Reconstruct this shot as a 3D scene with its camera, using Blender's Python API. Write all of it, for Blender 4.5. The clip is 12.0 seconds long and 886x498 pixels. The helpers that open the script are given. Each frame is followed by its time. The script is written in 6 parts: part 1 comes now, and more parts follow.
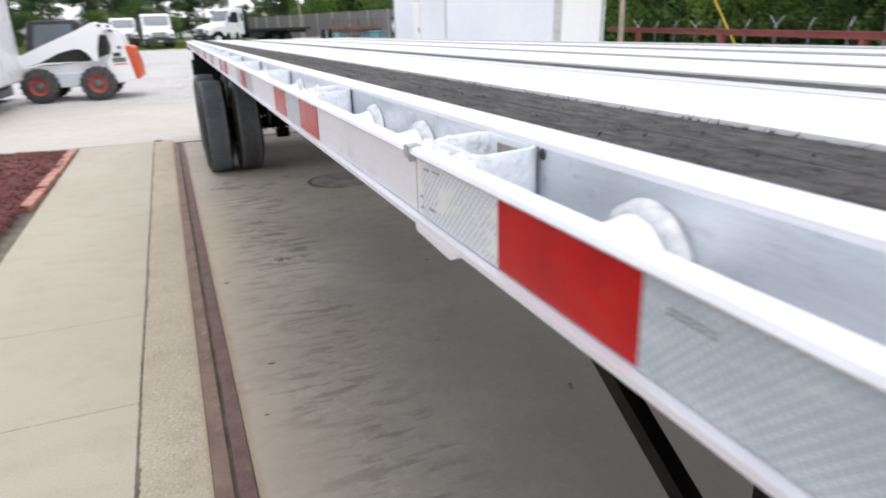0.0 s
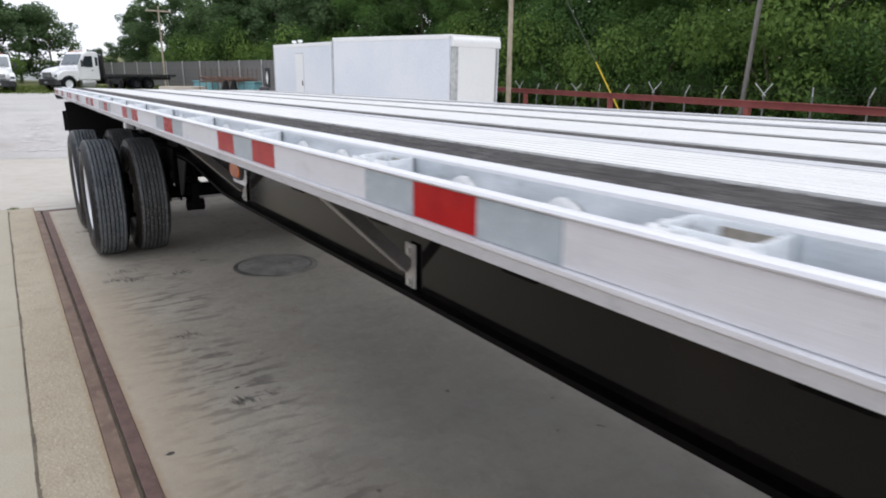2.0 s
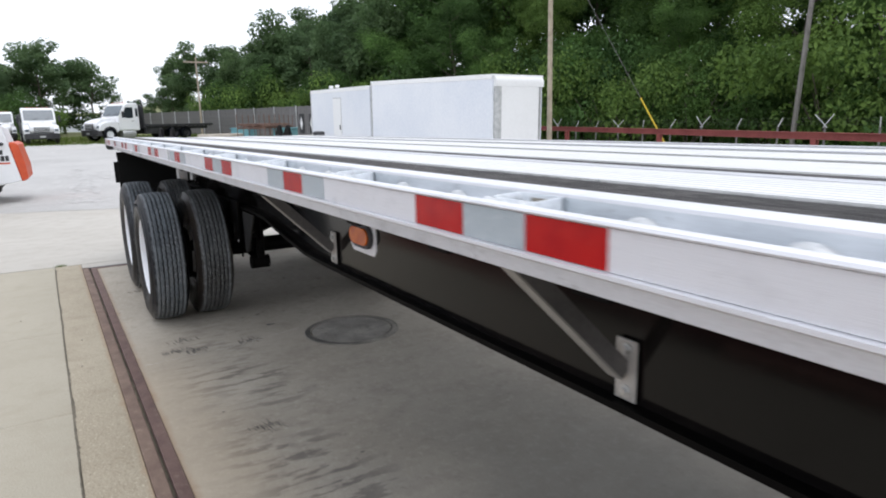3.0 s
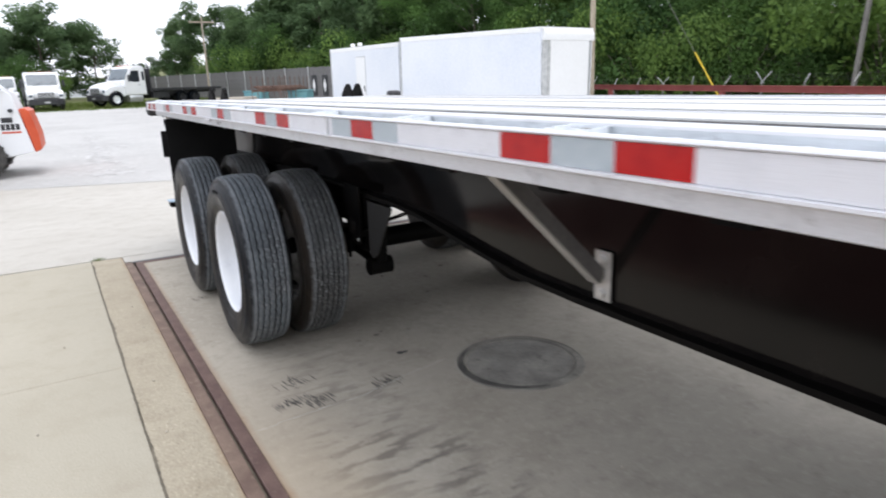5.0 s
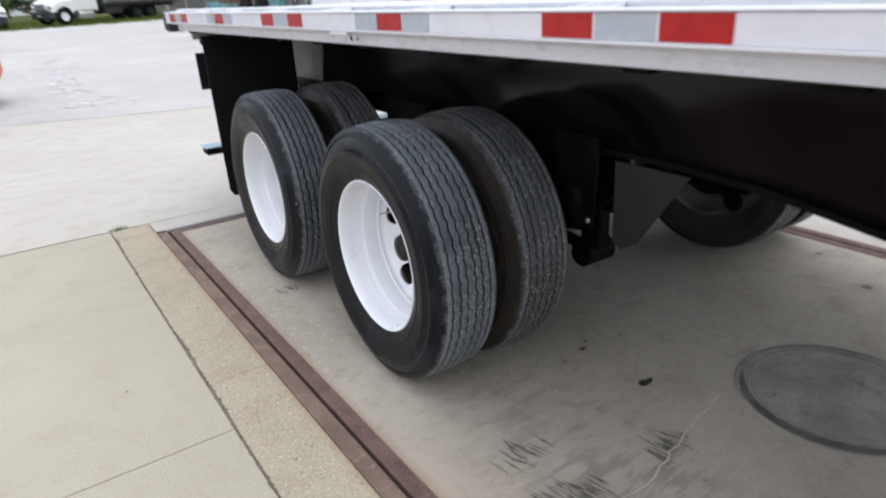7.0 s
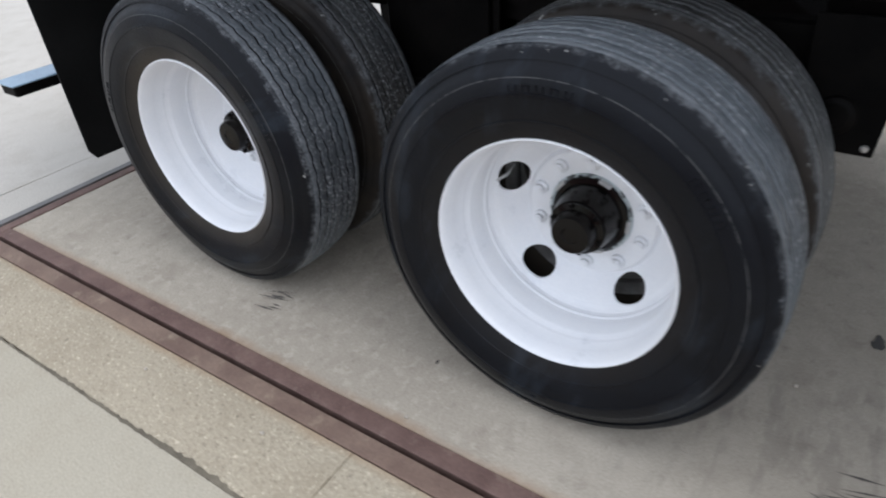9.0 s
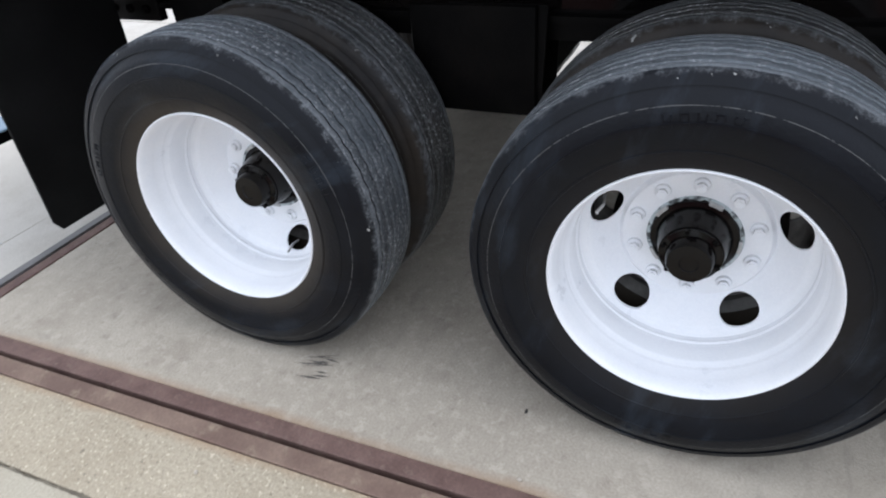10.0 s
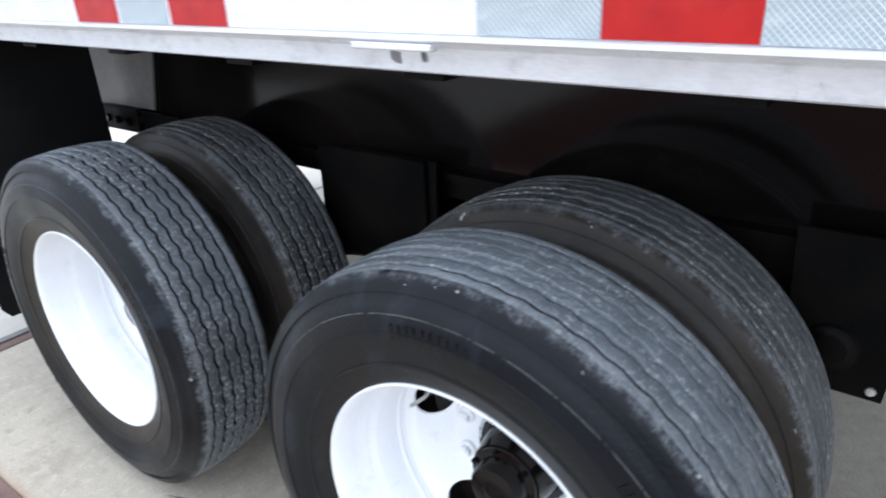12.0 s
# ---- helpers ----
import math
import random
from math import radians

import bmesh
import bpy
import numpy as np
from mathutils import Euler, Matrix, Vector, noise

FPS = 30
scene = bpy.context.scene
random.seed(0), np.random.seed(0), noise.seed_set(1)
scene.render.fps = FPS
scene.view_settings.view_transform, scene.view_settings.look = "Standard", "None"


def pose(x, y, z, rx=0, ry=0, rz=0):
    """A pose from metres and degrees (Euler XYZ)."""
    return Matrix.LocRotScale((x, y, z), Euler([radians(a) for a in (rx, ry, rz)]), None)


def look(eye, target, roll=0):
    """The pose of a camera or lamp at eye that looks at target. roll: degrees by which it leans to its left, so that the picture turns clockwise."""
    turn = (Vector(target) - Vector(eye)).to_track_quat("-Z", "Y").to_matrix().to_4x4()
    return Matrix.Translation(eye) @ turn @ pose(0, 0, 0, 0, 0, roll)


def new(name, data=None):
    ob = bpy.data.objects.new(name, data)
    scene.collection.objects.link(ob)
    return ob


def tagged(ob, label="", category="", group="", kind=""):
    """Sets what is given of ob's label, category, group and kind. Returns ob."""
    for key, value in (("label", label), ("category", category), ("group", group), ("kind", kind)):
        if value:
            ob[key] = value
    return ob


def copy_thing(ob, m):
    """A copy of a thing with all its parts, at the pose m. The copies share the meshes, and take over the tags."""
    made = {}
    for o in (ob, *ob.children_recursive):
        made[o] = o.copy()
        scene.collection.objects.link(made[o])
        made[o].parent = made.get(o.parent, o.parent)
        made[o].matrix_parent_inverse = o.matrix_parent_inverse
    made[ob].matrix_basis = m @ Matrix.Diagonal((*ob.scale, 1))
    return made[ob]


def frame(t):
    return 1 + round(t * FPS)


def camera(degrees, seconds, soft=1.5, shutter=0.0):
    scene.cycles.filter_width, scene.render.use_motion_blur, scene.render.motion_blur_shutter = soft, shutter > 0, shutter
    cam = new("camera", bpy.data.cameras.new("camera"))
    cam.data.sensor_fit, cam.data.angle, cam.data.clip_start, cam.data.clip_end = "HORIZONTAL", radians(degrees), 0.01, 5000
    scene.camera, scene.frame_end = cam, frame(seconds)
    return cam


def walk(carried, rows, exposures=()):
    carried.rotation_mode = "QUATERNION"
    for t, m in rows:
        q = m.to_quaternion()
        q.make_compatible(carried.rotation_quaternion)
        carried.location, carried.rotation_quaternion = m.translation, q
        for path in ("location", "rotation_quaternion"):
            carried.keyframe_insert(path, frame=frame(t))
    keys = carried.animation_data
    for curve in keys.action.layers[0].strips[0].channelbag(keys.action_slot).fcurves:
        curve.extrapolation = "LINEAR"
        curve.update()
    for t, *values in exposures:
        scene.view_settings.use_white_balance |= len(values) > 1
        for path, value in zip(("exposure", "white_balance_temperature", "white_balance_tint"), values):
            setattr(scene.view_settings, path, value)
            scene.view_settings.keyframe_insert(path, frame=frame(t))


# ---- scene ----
cam = camera(68.9, 12.0, soft=1.9, shutter=0.4)
PATH = [
    (0, (-0.183, -7.702, 1.486), (0.499, -5.939, 0.832), -1.9),
    (0.3, (-0.245, -7.558, 1.477), (0.615, -5.879, 0.811), -1.3),
    (0.5, (-0.304, -7.415, 1.486), (0.688, -5.801, 0.845), 0.1),
    (0.7, (-0.347, -7.305, 1.511), (0.646, -5.719, 0.805), -5.1),
    (1, (-0.405, -7.109, 1.523), (0.529, -5.439, 0.94), -4.0),
    (1.2, (-0.402, -6.942, 1.53), (0.538, -5.263, 0.986), -3.6),
    (1.5, (-0.402, -6.704, 1.525), (0.495, -4.991, 1.014), -1.6),
    (2, (-0.448, -6.3, 1.513), (0.611, -4.681, 1.004), 0.3),
    (2.5, (-0.469, -5.889, 1.485), (0.546, -4.228, 1.024), -0.2),
    (2.7, (-0.486, -5.726, 1.5), (0.513, -4.037, 1.111), -1.3),
    (4.3, (-0.655, -4.352, 1.478), (0.435, -2.743, 1.005), -0.2),
    (4.5, (-0.683, -4.193, 1.48), (0.435, -2.613, 0.976), 0.4),
    (5, (-0.731, -3.78, 1.474), (0.239, -2.105, 0.973), -2.0),
    (5.5, (-0.795, -3.341, 1.482), (0.121, -1.628, 1.004), -1.5),
    (6, (-0.872, -2.92, 1.492), (0.168, -1.308, 0.928), -3.1),
    (6.5, (-0.895, -2.477, 1.469), (0.115, -0.861, 0.862), -2.8),
    (6.8, (-0.94, -2.24, 1.458), (-0.013, -0.619, 0.741), -3.0),
    (7, (-0.987, -2.073, 1.442), (0.006, -0.508, 0.69), -3.5),
    (7.2, (-1.006, -1.916, 1.445), (-0.066, -0.417, 0.528), -4.5),
    (8.8, (-1.082, -0.685, 1.362), (0.233, 0.344, 0.26), -2.9),
    (9, (-1.087, -0.529, 1.364), (0.239, 0.463, 0.243), -4.1),
    (9.5, (-1.093, -0.259, 1.377), (0.252, 0.686, 0.238), -5.4),
    (9.8, (-1.158, -0.093, 1.367), (0.306, 0.683, 0.248), -3.7),
    (10, (-1.172, -0.02, 1.383), (0.325, 0.712, 0.277), -5.0),
    (10.3, (-1.162, 0.016, 1.383), (0.408, 0.618, 0.301), -1.6),
    (10.5, (-1.143, 0.005, 1.381), (0.443, 0.542, 0.288), -1.6),
    (10.8, (-1.096, -0.072, 1.395), (0.473, 0.513, 0.302), -2.7),
    (11, (-1.041, -0.179, 1.399), (0.584, 0.488, 0.442), -3.5),
    (11.3, (-0.943, -0.319, 1.429), (0.681, 0.485, 0.583), -3.3),
    (11.5, (-0.877, -0.394, 1.434), (0.683, 0.578, 0.647), -2.7),
    (12, (-0.633, -0.496, 1.41), (0.814, 0.614, 0.589), -2.7),
]
EXPOSURES = [(0.0, 0.66, 6500, 14), (0.5, 0.5, 6400, 15), (1.0, 0.47, 6430, 14), (1.5, 0.43, 6400, 13), (2.0, 0.33, 6380, 13), (2.5, 0.36, 6320, 12), (4.5, 0.73, 6350, 12),
             (5.5, 0.71, 6340, 13), (7.0, 0.62, 6300, 13), (9.0, 0.52, 6150, 12), (9.5, 0.54, 6150, 12), (10.0, 0.78, 6080, 12), (10.5, 1.08, 6000, 12), (11.5, 1.24, 5970, 10), (12.0, 1.35, 5900, 10)]
walk(cam, [(t, look(eye, target, roll)) for t, eye, target, roll in PATH],
     exposures=EXPOSURES)

# ---------- world, sun ----------
world = bpy.data.worlds.new("overcast_sky")
scene.world = world
world.use_nodes = True
_wn = world.node_tree.nodes
_wl = world.node_tree.links
_sky = _wn.new("ShaderNodeTexSky")
_sky.sky_type = "NISHITA"
_sky.sun_disc = False
_sky.sun_elevation = radians(73)
_sky.sun_rotation = radians(160)
_sky.air_density = 1.0
_sky.dust_density = 2.0
_sky.ozone_density = 1.0
_hsv = _wn.new("ShaderNodeHueSaturation")
_hsv.inputs["Saturation"].default_value = 0.5
_bg = _wn["Background"]
_bg.inputs["Strength"].default_value = 0.15
_wl.new(_sky.outputs[0], _hsv.inputs["Color"])
# a thin, even cloud layer over the clear sky
_cloud = _wn.new("ShaderNodeMix")
_cloud.data_type = "RGBA"
_cloud.inputs[0].default_value = 0.7
_cloud.inputs[7].default_value = (7.1, 7.4, 7.85, 1)
_wl.new(_hsv.outputs[0], _cloud.inputs[6])
_wl.new(_cloud.outputs[2], _bg.inputs["Color"])

sun = new("sun", bpy.data.lights.new("sun", "SUN"))
sun.data.energy = 0.5
sun.data.angle = radians(35)
sun.data.color = (1.0, 0.985, 0.96)
# overcast sun, almost overhead
sun.matrix_world = look((1.5, -4, 14), (0, 0, 0))

# ---------- materials ----------
class Nodes:
    """A thin writer for node materials."""

    def __init__(self, name):
        self.mat = bpy.data.materials.new(name)
        self.mat.use_nodes = True
        self.t = self.mat.node_tree
        self.bsdf = self.t.nodes["Principled BSDF"]
        self.coord = self.t.nodes.new("ShaderNodeTexCoord")

    def n(self, kind, **sets):
        node = self.t.nodes.new("ShaderNode" + kind)
        for k, v in sets.items():
            node.inputs[k].default_value = v
        return node

    def link(self, a, b):
        self.t.links.new(a, b)

    def where(self, space="Object", scale=(1, 1, 1), turn=(0, 0, 0)):
        if space == "World":
            src = self.t.nodes.new("ShaderNodeNewGeometry").outputs["Position"]
        else:
            src = self.coord.outputs[space]
        m = self.n("Mapping")
        m.inputs["Scale"].default_value = scale
        m.inputs["Rotation"].default_value = turn
        self.link(src, m.inputs["Vector"])
        return m.outputs[0]

    def noise(self, at, scale, detail=4.0, rough=0.55):
        x = self.n("TexNoise", Scale=scale, Detail=detail, Roughness=rough)
        self.link(at, x.inputs["Vector"])
        return x.outputs["Fac"]

    def ramp(self, fac, stops):
        r = self.n("ValToRGB")
        e = r.color_ramp.elements
        while len(e) < len(stops):
            e.new(0.5)
        for el, (p, c) in zip(e, stops):
            el.position = p
            el.color = (*c, 1) if len(c) == 3 else c
        self.link(fac, r.inputs[0])
        return r.outputs[0]

    def mix(self, fac, a, b, blend="MIX"):
        m = self.t.nodes.new("ShaderNodeMix")
        m.data_type, m.blend_type = "RGBA", blend
        for v, sock in ((fac, m.inputs[0]), (a, m.inputs[6]), (b, m.inputs[7])):
            if isinstance(v, (int, float)):
                sock.default_value = v
            elif isinstance(v, tuple):
                sock.default_value = (*v, 1)
            else:
                self.link(v, sock)
        return m.outputs[2]

    def math(self, op, a, b=0.0):
        m = self.t.nodes.new("ShaderNodeMath")
        m.operation = op
        for v, sock in ((a, m.inputs[0]), (b, m.inputs[1])):
            if isinstance(v, (int, float)):
                sock.default_value = v
            else:
                self.link(v, sock)
        return m.outputs[0]

    def axis(self, at, i):
        s = self.n("SeparateXYZ")
        self.link(at, s.inputs[0])
        return s.outputs[i]

    def done(self, color, rough, bump=None, depth=0.002, metal=0.0, strength=1.0, **more):
        b = self.bsdf
        for v, sock in ((color, b.inputs["Base Color"]), (rough, b.inputs["Roughness"]), (metal, b.inputs["Metallic"])):
            if isinstance(v, (int, float)):
                sock.default_value = v
            elif isinstance(v, tuple):
                sock.default_value = (*v, 1)
            else:
                self.link(v, sock)
        if bump is not None:
            bp = self.n("Bump", Strength=strength, Distance=depth)
            self.link(bump, bp.inputs["Height"])
            self.link(bp.outputs[0], b.inputs["Normal"])
        for k, v in more.items():
            b.inputs[k.replace("_", " ")].default_value = v
        return self.mat


def mottled(name, a, b, rough=0.6, grain=60.0, patch=3.0, metal=0.0, depth=0.001, space="Object", dirt=None, lo=0.35, hi=0.65, **more):
    """Two tones at two scales, with fine relief and, if given, dirt in blotches."""
    m = Nodes(name)
    at = m.where(space)
    big, fine = m.noise(at, patch, 5), m.noise(at, grain, 3)
    col = m.mix(m.ramp(big, [(lo, (0, 0, 0)), (hi, (1, 1, 1))]), a, b)
    col = m.mix(0.25, col, m.ramp(fine, [(0.3, (0.25, 0.25, 0.25)), (0.7, (0.75, 0.75, 0.75))]), "OVERLAY")
    if dirt:
        blot = m.noise(at, patch * 2.7, 8, 0.7)
        col = m.mix(m.ramp(blot, [(0.56, (0, 0, 0)), (0.7, (0.8, 0.8, 0.8))]), col, dirt)
    r = m.math("ADD", m.math("MULTIPLY", m.math("SUBTRACT", big, 0.5), 0.3), rough)
    return m.done(col, r, fine, depth, metal, **more)


def make_concrete(name, a, b, stain, scale=1.0, rust_x=None, tyre=False, aggregate=False):
    m = Nodes(name)
    at = m.where("World")
    big = m.noise(at, 0.55 * scale, 6, 0.6)
    mid = m.noise(at, 4.5, 8, 0.65)
    fine = m.noise(at, 140, 3, 0.6)
    col = m.mix(m.ramp(big, [(0.35, (0, 0, 0)), (0.68, (1, 1, 1))]), a, b)
    col = m.mix(m.ramp(mid, [(0.47, (0, 0, 0)), (0.72, (0.7, 0.7, 0.7))]), col, stain)
    if tyre:
        col = m.mix(m.ramp(m.noise(at, 17, 6, 0.7), [(0.56, (0, 0, 0)), (0.68, (0.4, 0.4, 0.4))]), col, tuple(0.72 * c for c in stain))
    col = m.mix(0.3, col, m.ramp(fine, [(0.25, (0.2, 0.2, 0.2)), (0.75, (0.8, 0.8, 0.8))]), "OVERLAY")
    height = fine
    if aggregate:
        v = m.n("TexVoronoi", Scale=70.0)
        m.link(at, v.inputs["Vector"])
        col = m.mix(m.ramp(v.outputs["Distance"], [(0.0, (0.55, 0.55, 0.55)), (0.45, (0, 0, 0))]), col, m.ramp(v.outputs["Color"], [(0.2, (0.25, 0.25, 0.25)), (0.8, (0.75, 0.75, 0.75))]), "SOFT_LIGHT")
        pale = m.ramp(m.noise(at, 75, 3), [(0.6, (0, 0, 0)), (0.66, (0.85, 0.85, 0.85))])
        pit = m.ramp(m.noise(at, 60, 4, 0.7), [(0.34, (0.7, 0.7, 0.7)), (0.42, (0, 0, 0))])
        col = m.mix(pit, col, tuple(0.45 * c for c in a))
        col = m.mix(pale, col, tuple(min(0.7, 1.3 * c) for c in b))
        height = v.outputs["Distance"]
    if tyre:
        # dusty scuffs dragged across the slab by turning tyres
        drag = m.noise(m.where("World", (5.0, 9.0, 1), (0, 0, 0.5)), 1.3, 7, 0.68)
        zone = m.ramp(m.noise(at, 0.9, 3), [(0.45, (0, 0, 0)), (0.6, (1, 1, 1))])
        # flaking skin: pale scabs and crumbs
        flake = m.ramp(m.noise(at, 23, 9, 0.72), [(0.53, (0, 0, 0)), (0.6, (0.45, 0.45, 0.45))])
        col = m.mix(flake, col, (0.55, 0.5, 0.42))
        # close ripples of dirt across the wheel lane
        lane = m.math("ABSOLUTE", m.math("SUBTRACT", m.axis(at, 0), 0.26))
        lane = m.ramp(m.math("ADD", lane, m.math("MULTIPLY", m.math("SUBTRACT", mid, 0.5), 0.5)), [(0.17, (1, 1, 1)), (0.4, (0, 0, 0))])
        rip = m.noise(m.where("World", (3.4, 12.5, 1), (0, 0, -0.25)), 1.25, 5, 0.62)
        patch = m.ramp(m.noise(at, 1.3, 4), [(0.34, (0.25, 0.25, 0.25)), (0.55, (1, 1, 1))])
        rip = m.mix(1.0, m.ramp(rip, [(0.51, (0, 0, 0)), (0.58, (0.85, 0.85, 0.85))]), patch, "MULTIPLY")
        # the ripples fade out towards the wheels
        ahead = m.ramp(m.math("MULTIPLY", m.axis(at, 1), -0.3), [(0.05, (0.12, 0.12, 0.12)), (0.45, (1, 1, 1))])
        col = m.mix(m.mix(1.0, m.mix(1.0, rip, lane, "MULTIPLY"), ahead, "MULTIPLY"), col, (0.145, 0.128, 0.11))
        # tan dust settled along the edging
        tan = m.math("ADD", m.axis(at, 0), m.math("MULTIPLY", m.math("SUBTRACT", m.noise(at, 2.2, 6, 0.65), 0.5), 0.4))
        col = m.mix(m.mix(1.0, m.ramp(tan, [(0.0, (0.55, 0.55, 0.55)), (0.32, (0, 0, 0))]), ahead, "MULTIPLY"), col, (0.47, 0.385, 0.275))
        # shade under the trailer, put into the slab colour between the wheel lanes
        shade_lane = m.math("ABSOLUTE", m.math("SUBTRACT", m.axis(at, 0), 1.3))
        shade_lane = m.math("ADD", shade_lane, m.math("MULTIPLY", m.math("SUBTRACT", m.noise(at, 1.6, 6, 0.65), 0.5), 1.3))
        fore = m.ramp(m.math("MULTIPLY", m.axis(at, 1), -0.2), [(0.3, (0.15, 0.15, 0.15)), (0.8, (1, 1, 1))])
        col = m.mix(m.mix(1.0, fore, m.ramp(shade_lane, [(0.3, (0.62, 0.62, 0.62)), (1.05, (0, 0, 0))]), "MULTIPLY"), col, (0.205, 0.195, 0.184))
        col = m.mix(m.ramp(m.noise(at, 0.42, 5, 0.6), [(0.5, (0, 0, 0)), (0.7, (0.5, 0.5, 0.5))]), col, (0.3, 0.265, 0.215))
        # slab colour darkens towards the front, for the shade under the trailer
        front_shade = m.math("ADD", m.math("MULTIPLY", m.axis(at, 1), -0.14), m.math("MULTIPLY", m.math("SUBTRACT", m.noise(at, 0.7, 6, 0.6), 0.5), 0.9))
        col = m.mix(m.ramp(front_shade, [(0.3, (0, 0, 0)), (0.95, (0.42, 0.42, 0.42))]), col, (0.235, 0.215, 0.19))
        amount = m.mix(1.0, m.ramp(drag, [(0.56, (0, 0, 0)), (0.76, (0.36, 0.36, 0.36))]), zone, "MULTIPLY")
        col = m.mix(amount, col, (0.2, 0.18, 0.155))
        speck = m.ramp(m.noise(at, 9, 2, 0.4), [(0.74, (0, 0, 0)), (0.77, (0.8, 0.8, 0.8))])
        col = m.mix(speck, col, (0.09, 0.08, 0.07))
    if rust_x is not None:
        # rust bled from the steel edging
        x = m.math("ADD", m.axis(at, 0), m.math("MULTIPLY", m.axis(at, 1), 0.0145))
        far = m.math("ABSOLUTE", m.math("SUBTRACT", x, rust_x))
        wob = m.math("ADD", far, m.math("MULTIPLY", m.math("SUBTRACT", mid, 0.5), 0.09))
        col = m.mix(m.ramp(wob, [(0.045, (0.75, 0.75, 0.75)), (0.1, (0, 0, 0))]), col, (0.3, 0.17, 0.08))
    return m.done(col, 0.85, height, 0.0015 if not aggregate else 0.004, strength=0.7)


def make_tape_white():
    m = Nodes("reflective_white")
    at = m.where("Object", (1, 1, 1), (radians(45), 0, 0))
    lines = None
    for ax in (1, 2):
        s = m.math("PINGPONG", m.axis(at, ax), 0.0024)
        e = m.math("LESS_THAN", s, 0.0005 if ax == 1 else 0.0003)
        lines = e if lines is None else m.math("MAXIMUM", lines, e)
    fade = m.ramp(m.noise(m.where(), 22, 5), [(0.35, (0.35, 0.35, 0.35)), (0.65, (0.85, 0.85, 0.85))])
    fac = m.mix(1.0, fade, lines, "MULTIPLY")
    col = m.mix(fac, (0.34, 0.395, 0.425), (0.72, 0.76, 0.78))
    col = m.mix(m.ramp(m.noise(m.where("Object", (1, 3, 14)), 7, 5), [(0.52, (0, 0, 0)), (0.72, (0.5, 0.5, 0.5))]), col, (0.6, 0.64, 0.64))
    return m.done(col, 0.3)


def make_tape_honeycomb():
    """Older tape: a coarse net of pale lines over grey cells, with blank worn patches."""
    m = Nodes("reflective_white_honeycomb")
    at = m.where("Object", (1, 1, 1), (radians(42), 0, 0))
    lines = None
    for ax in (1, 2):
        e = m.math("LESS_THAN", m.math("PINGPONG", m.axis(at, ax), 0.0025), 0.0008)
        lines = e if lines is None else m.math("MAXIMUM", lines, e)
    col = m.mix(lines, m.mix(m.noise(m.where(), 30, 3), (0.37, 0.41, 0.44), (0.48, 0.51, 0.54)), (0.72, 0.74, 0.76))
    blank = m.ramp(m.noise(m.where("Object", (1, 9, 24)), 2.6, 4, 0.6), [(0.54, (0, 0, 0)), (0.6, (0.9, 0.9, 0.9))])
    col = m.mix(blank, col, (0.7, 0.71, 0.69))
    return m.done(col, 0.3)


def make_tape_red():
    m = Nodes("reflective_red")
    at = m.where("Object")
    big = m.noise(at, 14, 4)
    col = m.mix(m.ramp(big, [(0.3, (0, 0, 0)), (0.7, (1, 1, 1))]), (0.35, 0.005, 0.008), (0.5, 0.014, 0.011))
    col = m.mix(m.ramp(m.noise(at, 60, 6), [(0.62, (0, 0, 0)), (0.8, (0.5, 0.5, 0.5))]), col, (0.47, 0.05, 0.04))
    return m.done(col, 0.26, m.noise(m.where("Object", (1, 3, 9)), 5, 4), 0.0006, Specular_IOR_Level=0.35)


def make_alu(name, base=(0.72, 0.74, 0.76), rough=0.42, metal=0.55, brush=(1, 1, 1), dirty=0.5, smudge=0.6):
    """Weathered mill-finish aluminium: brushed along its length, dulled and greyed in blotches."""
    m = Nodes(name)
    at = m.where("Object")
    streak = m.noise(m.where("Object", brush), 40, 5, 0.6)
    blot = m.noise(at, 6, 7, 0.65)
    fine = m.noise(at, 180, 2)
    col = m.mix(m.ramp(streak, [(0.3, (0, 0, 0)), (0.7, (1, 1, 1))]), tuple(0.9 * c for c in base), base)
    col = m.mix(m.ramp(blot, [(0.5, (0, 0, 0)), (0.75, (dirty, dirty, dirty))]), col, tuple(0.62 * c for c in base))
    col = m.mix(m.ramp(m.noise(at, 35, 8, 0.75), [(0.62, (0, 0, 0)), (0.74, (smudge, smudge, smudge))]), col, (0.26, 0.25, 0.24))
    wipe = m.noise(m.where("Object", (9, 2.2, 5)), 5, 6, 0.7)
    col = m.mix(m.ramp(wipe, [(0.55, (0, 0, 0)), (0.72, (0.55 * smudge, 0.55 * smudge, 0.55 * smudge))]), col, tuple(0.55 * c for c in base))
    r = m.math("ADD", m.math("MULTIPLY", blot, 0.25), rough - 0.1)
    return m.done(col, r, m.math("ADD", streak, m.math("MULTIPLY", fine, 0.3)), 0.00025, metal)


def make_black_paint(name="chassis_black", dusty=0.5):
    """Glossy black chassis paint with a thin layer of road dust."""
    m = Nodes(name)
    at = m.where("Object")
    dust = m.noise(at, 1.4, 7, 0.6)
    col = m.mix(m.ramp(dust, [(0.4, (0, 0, 0)), (0.72, (dusty, dusty, dusty))]), (0.004, 0.0035, 0.0035), (0.026, 0.0195, 0.0168))
    r = m.math("ADD", m.math("MULTIPLY", dust, 0.2), 0.02)
    return m.done(col, r, m.noise(at, 70, 3), 0.00008, Specular_IOR_Level=0.22)


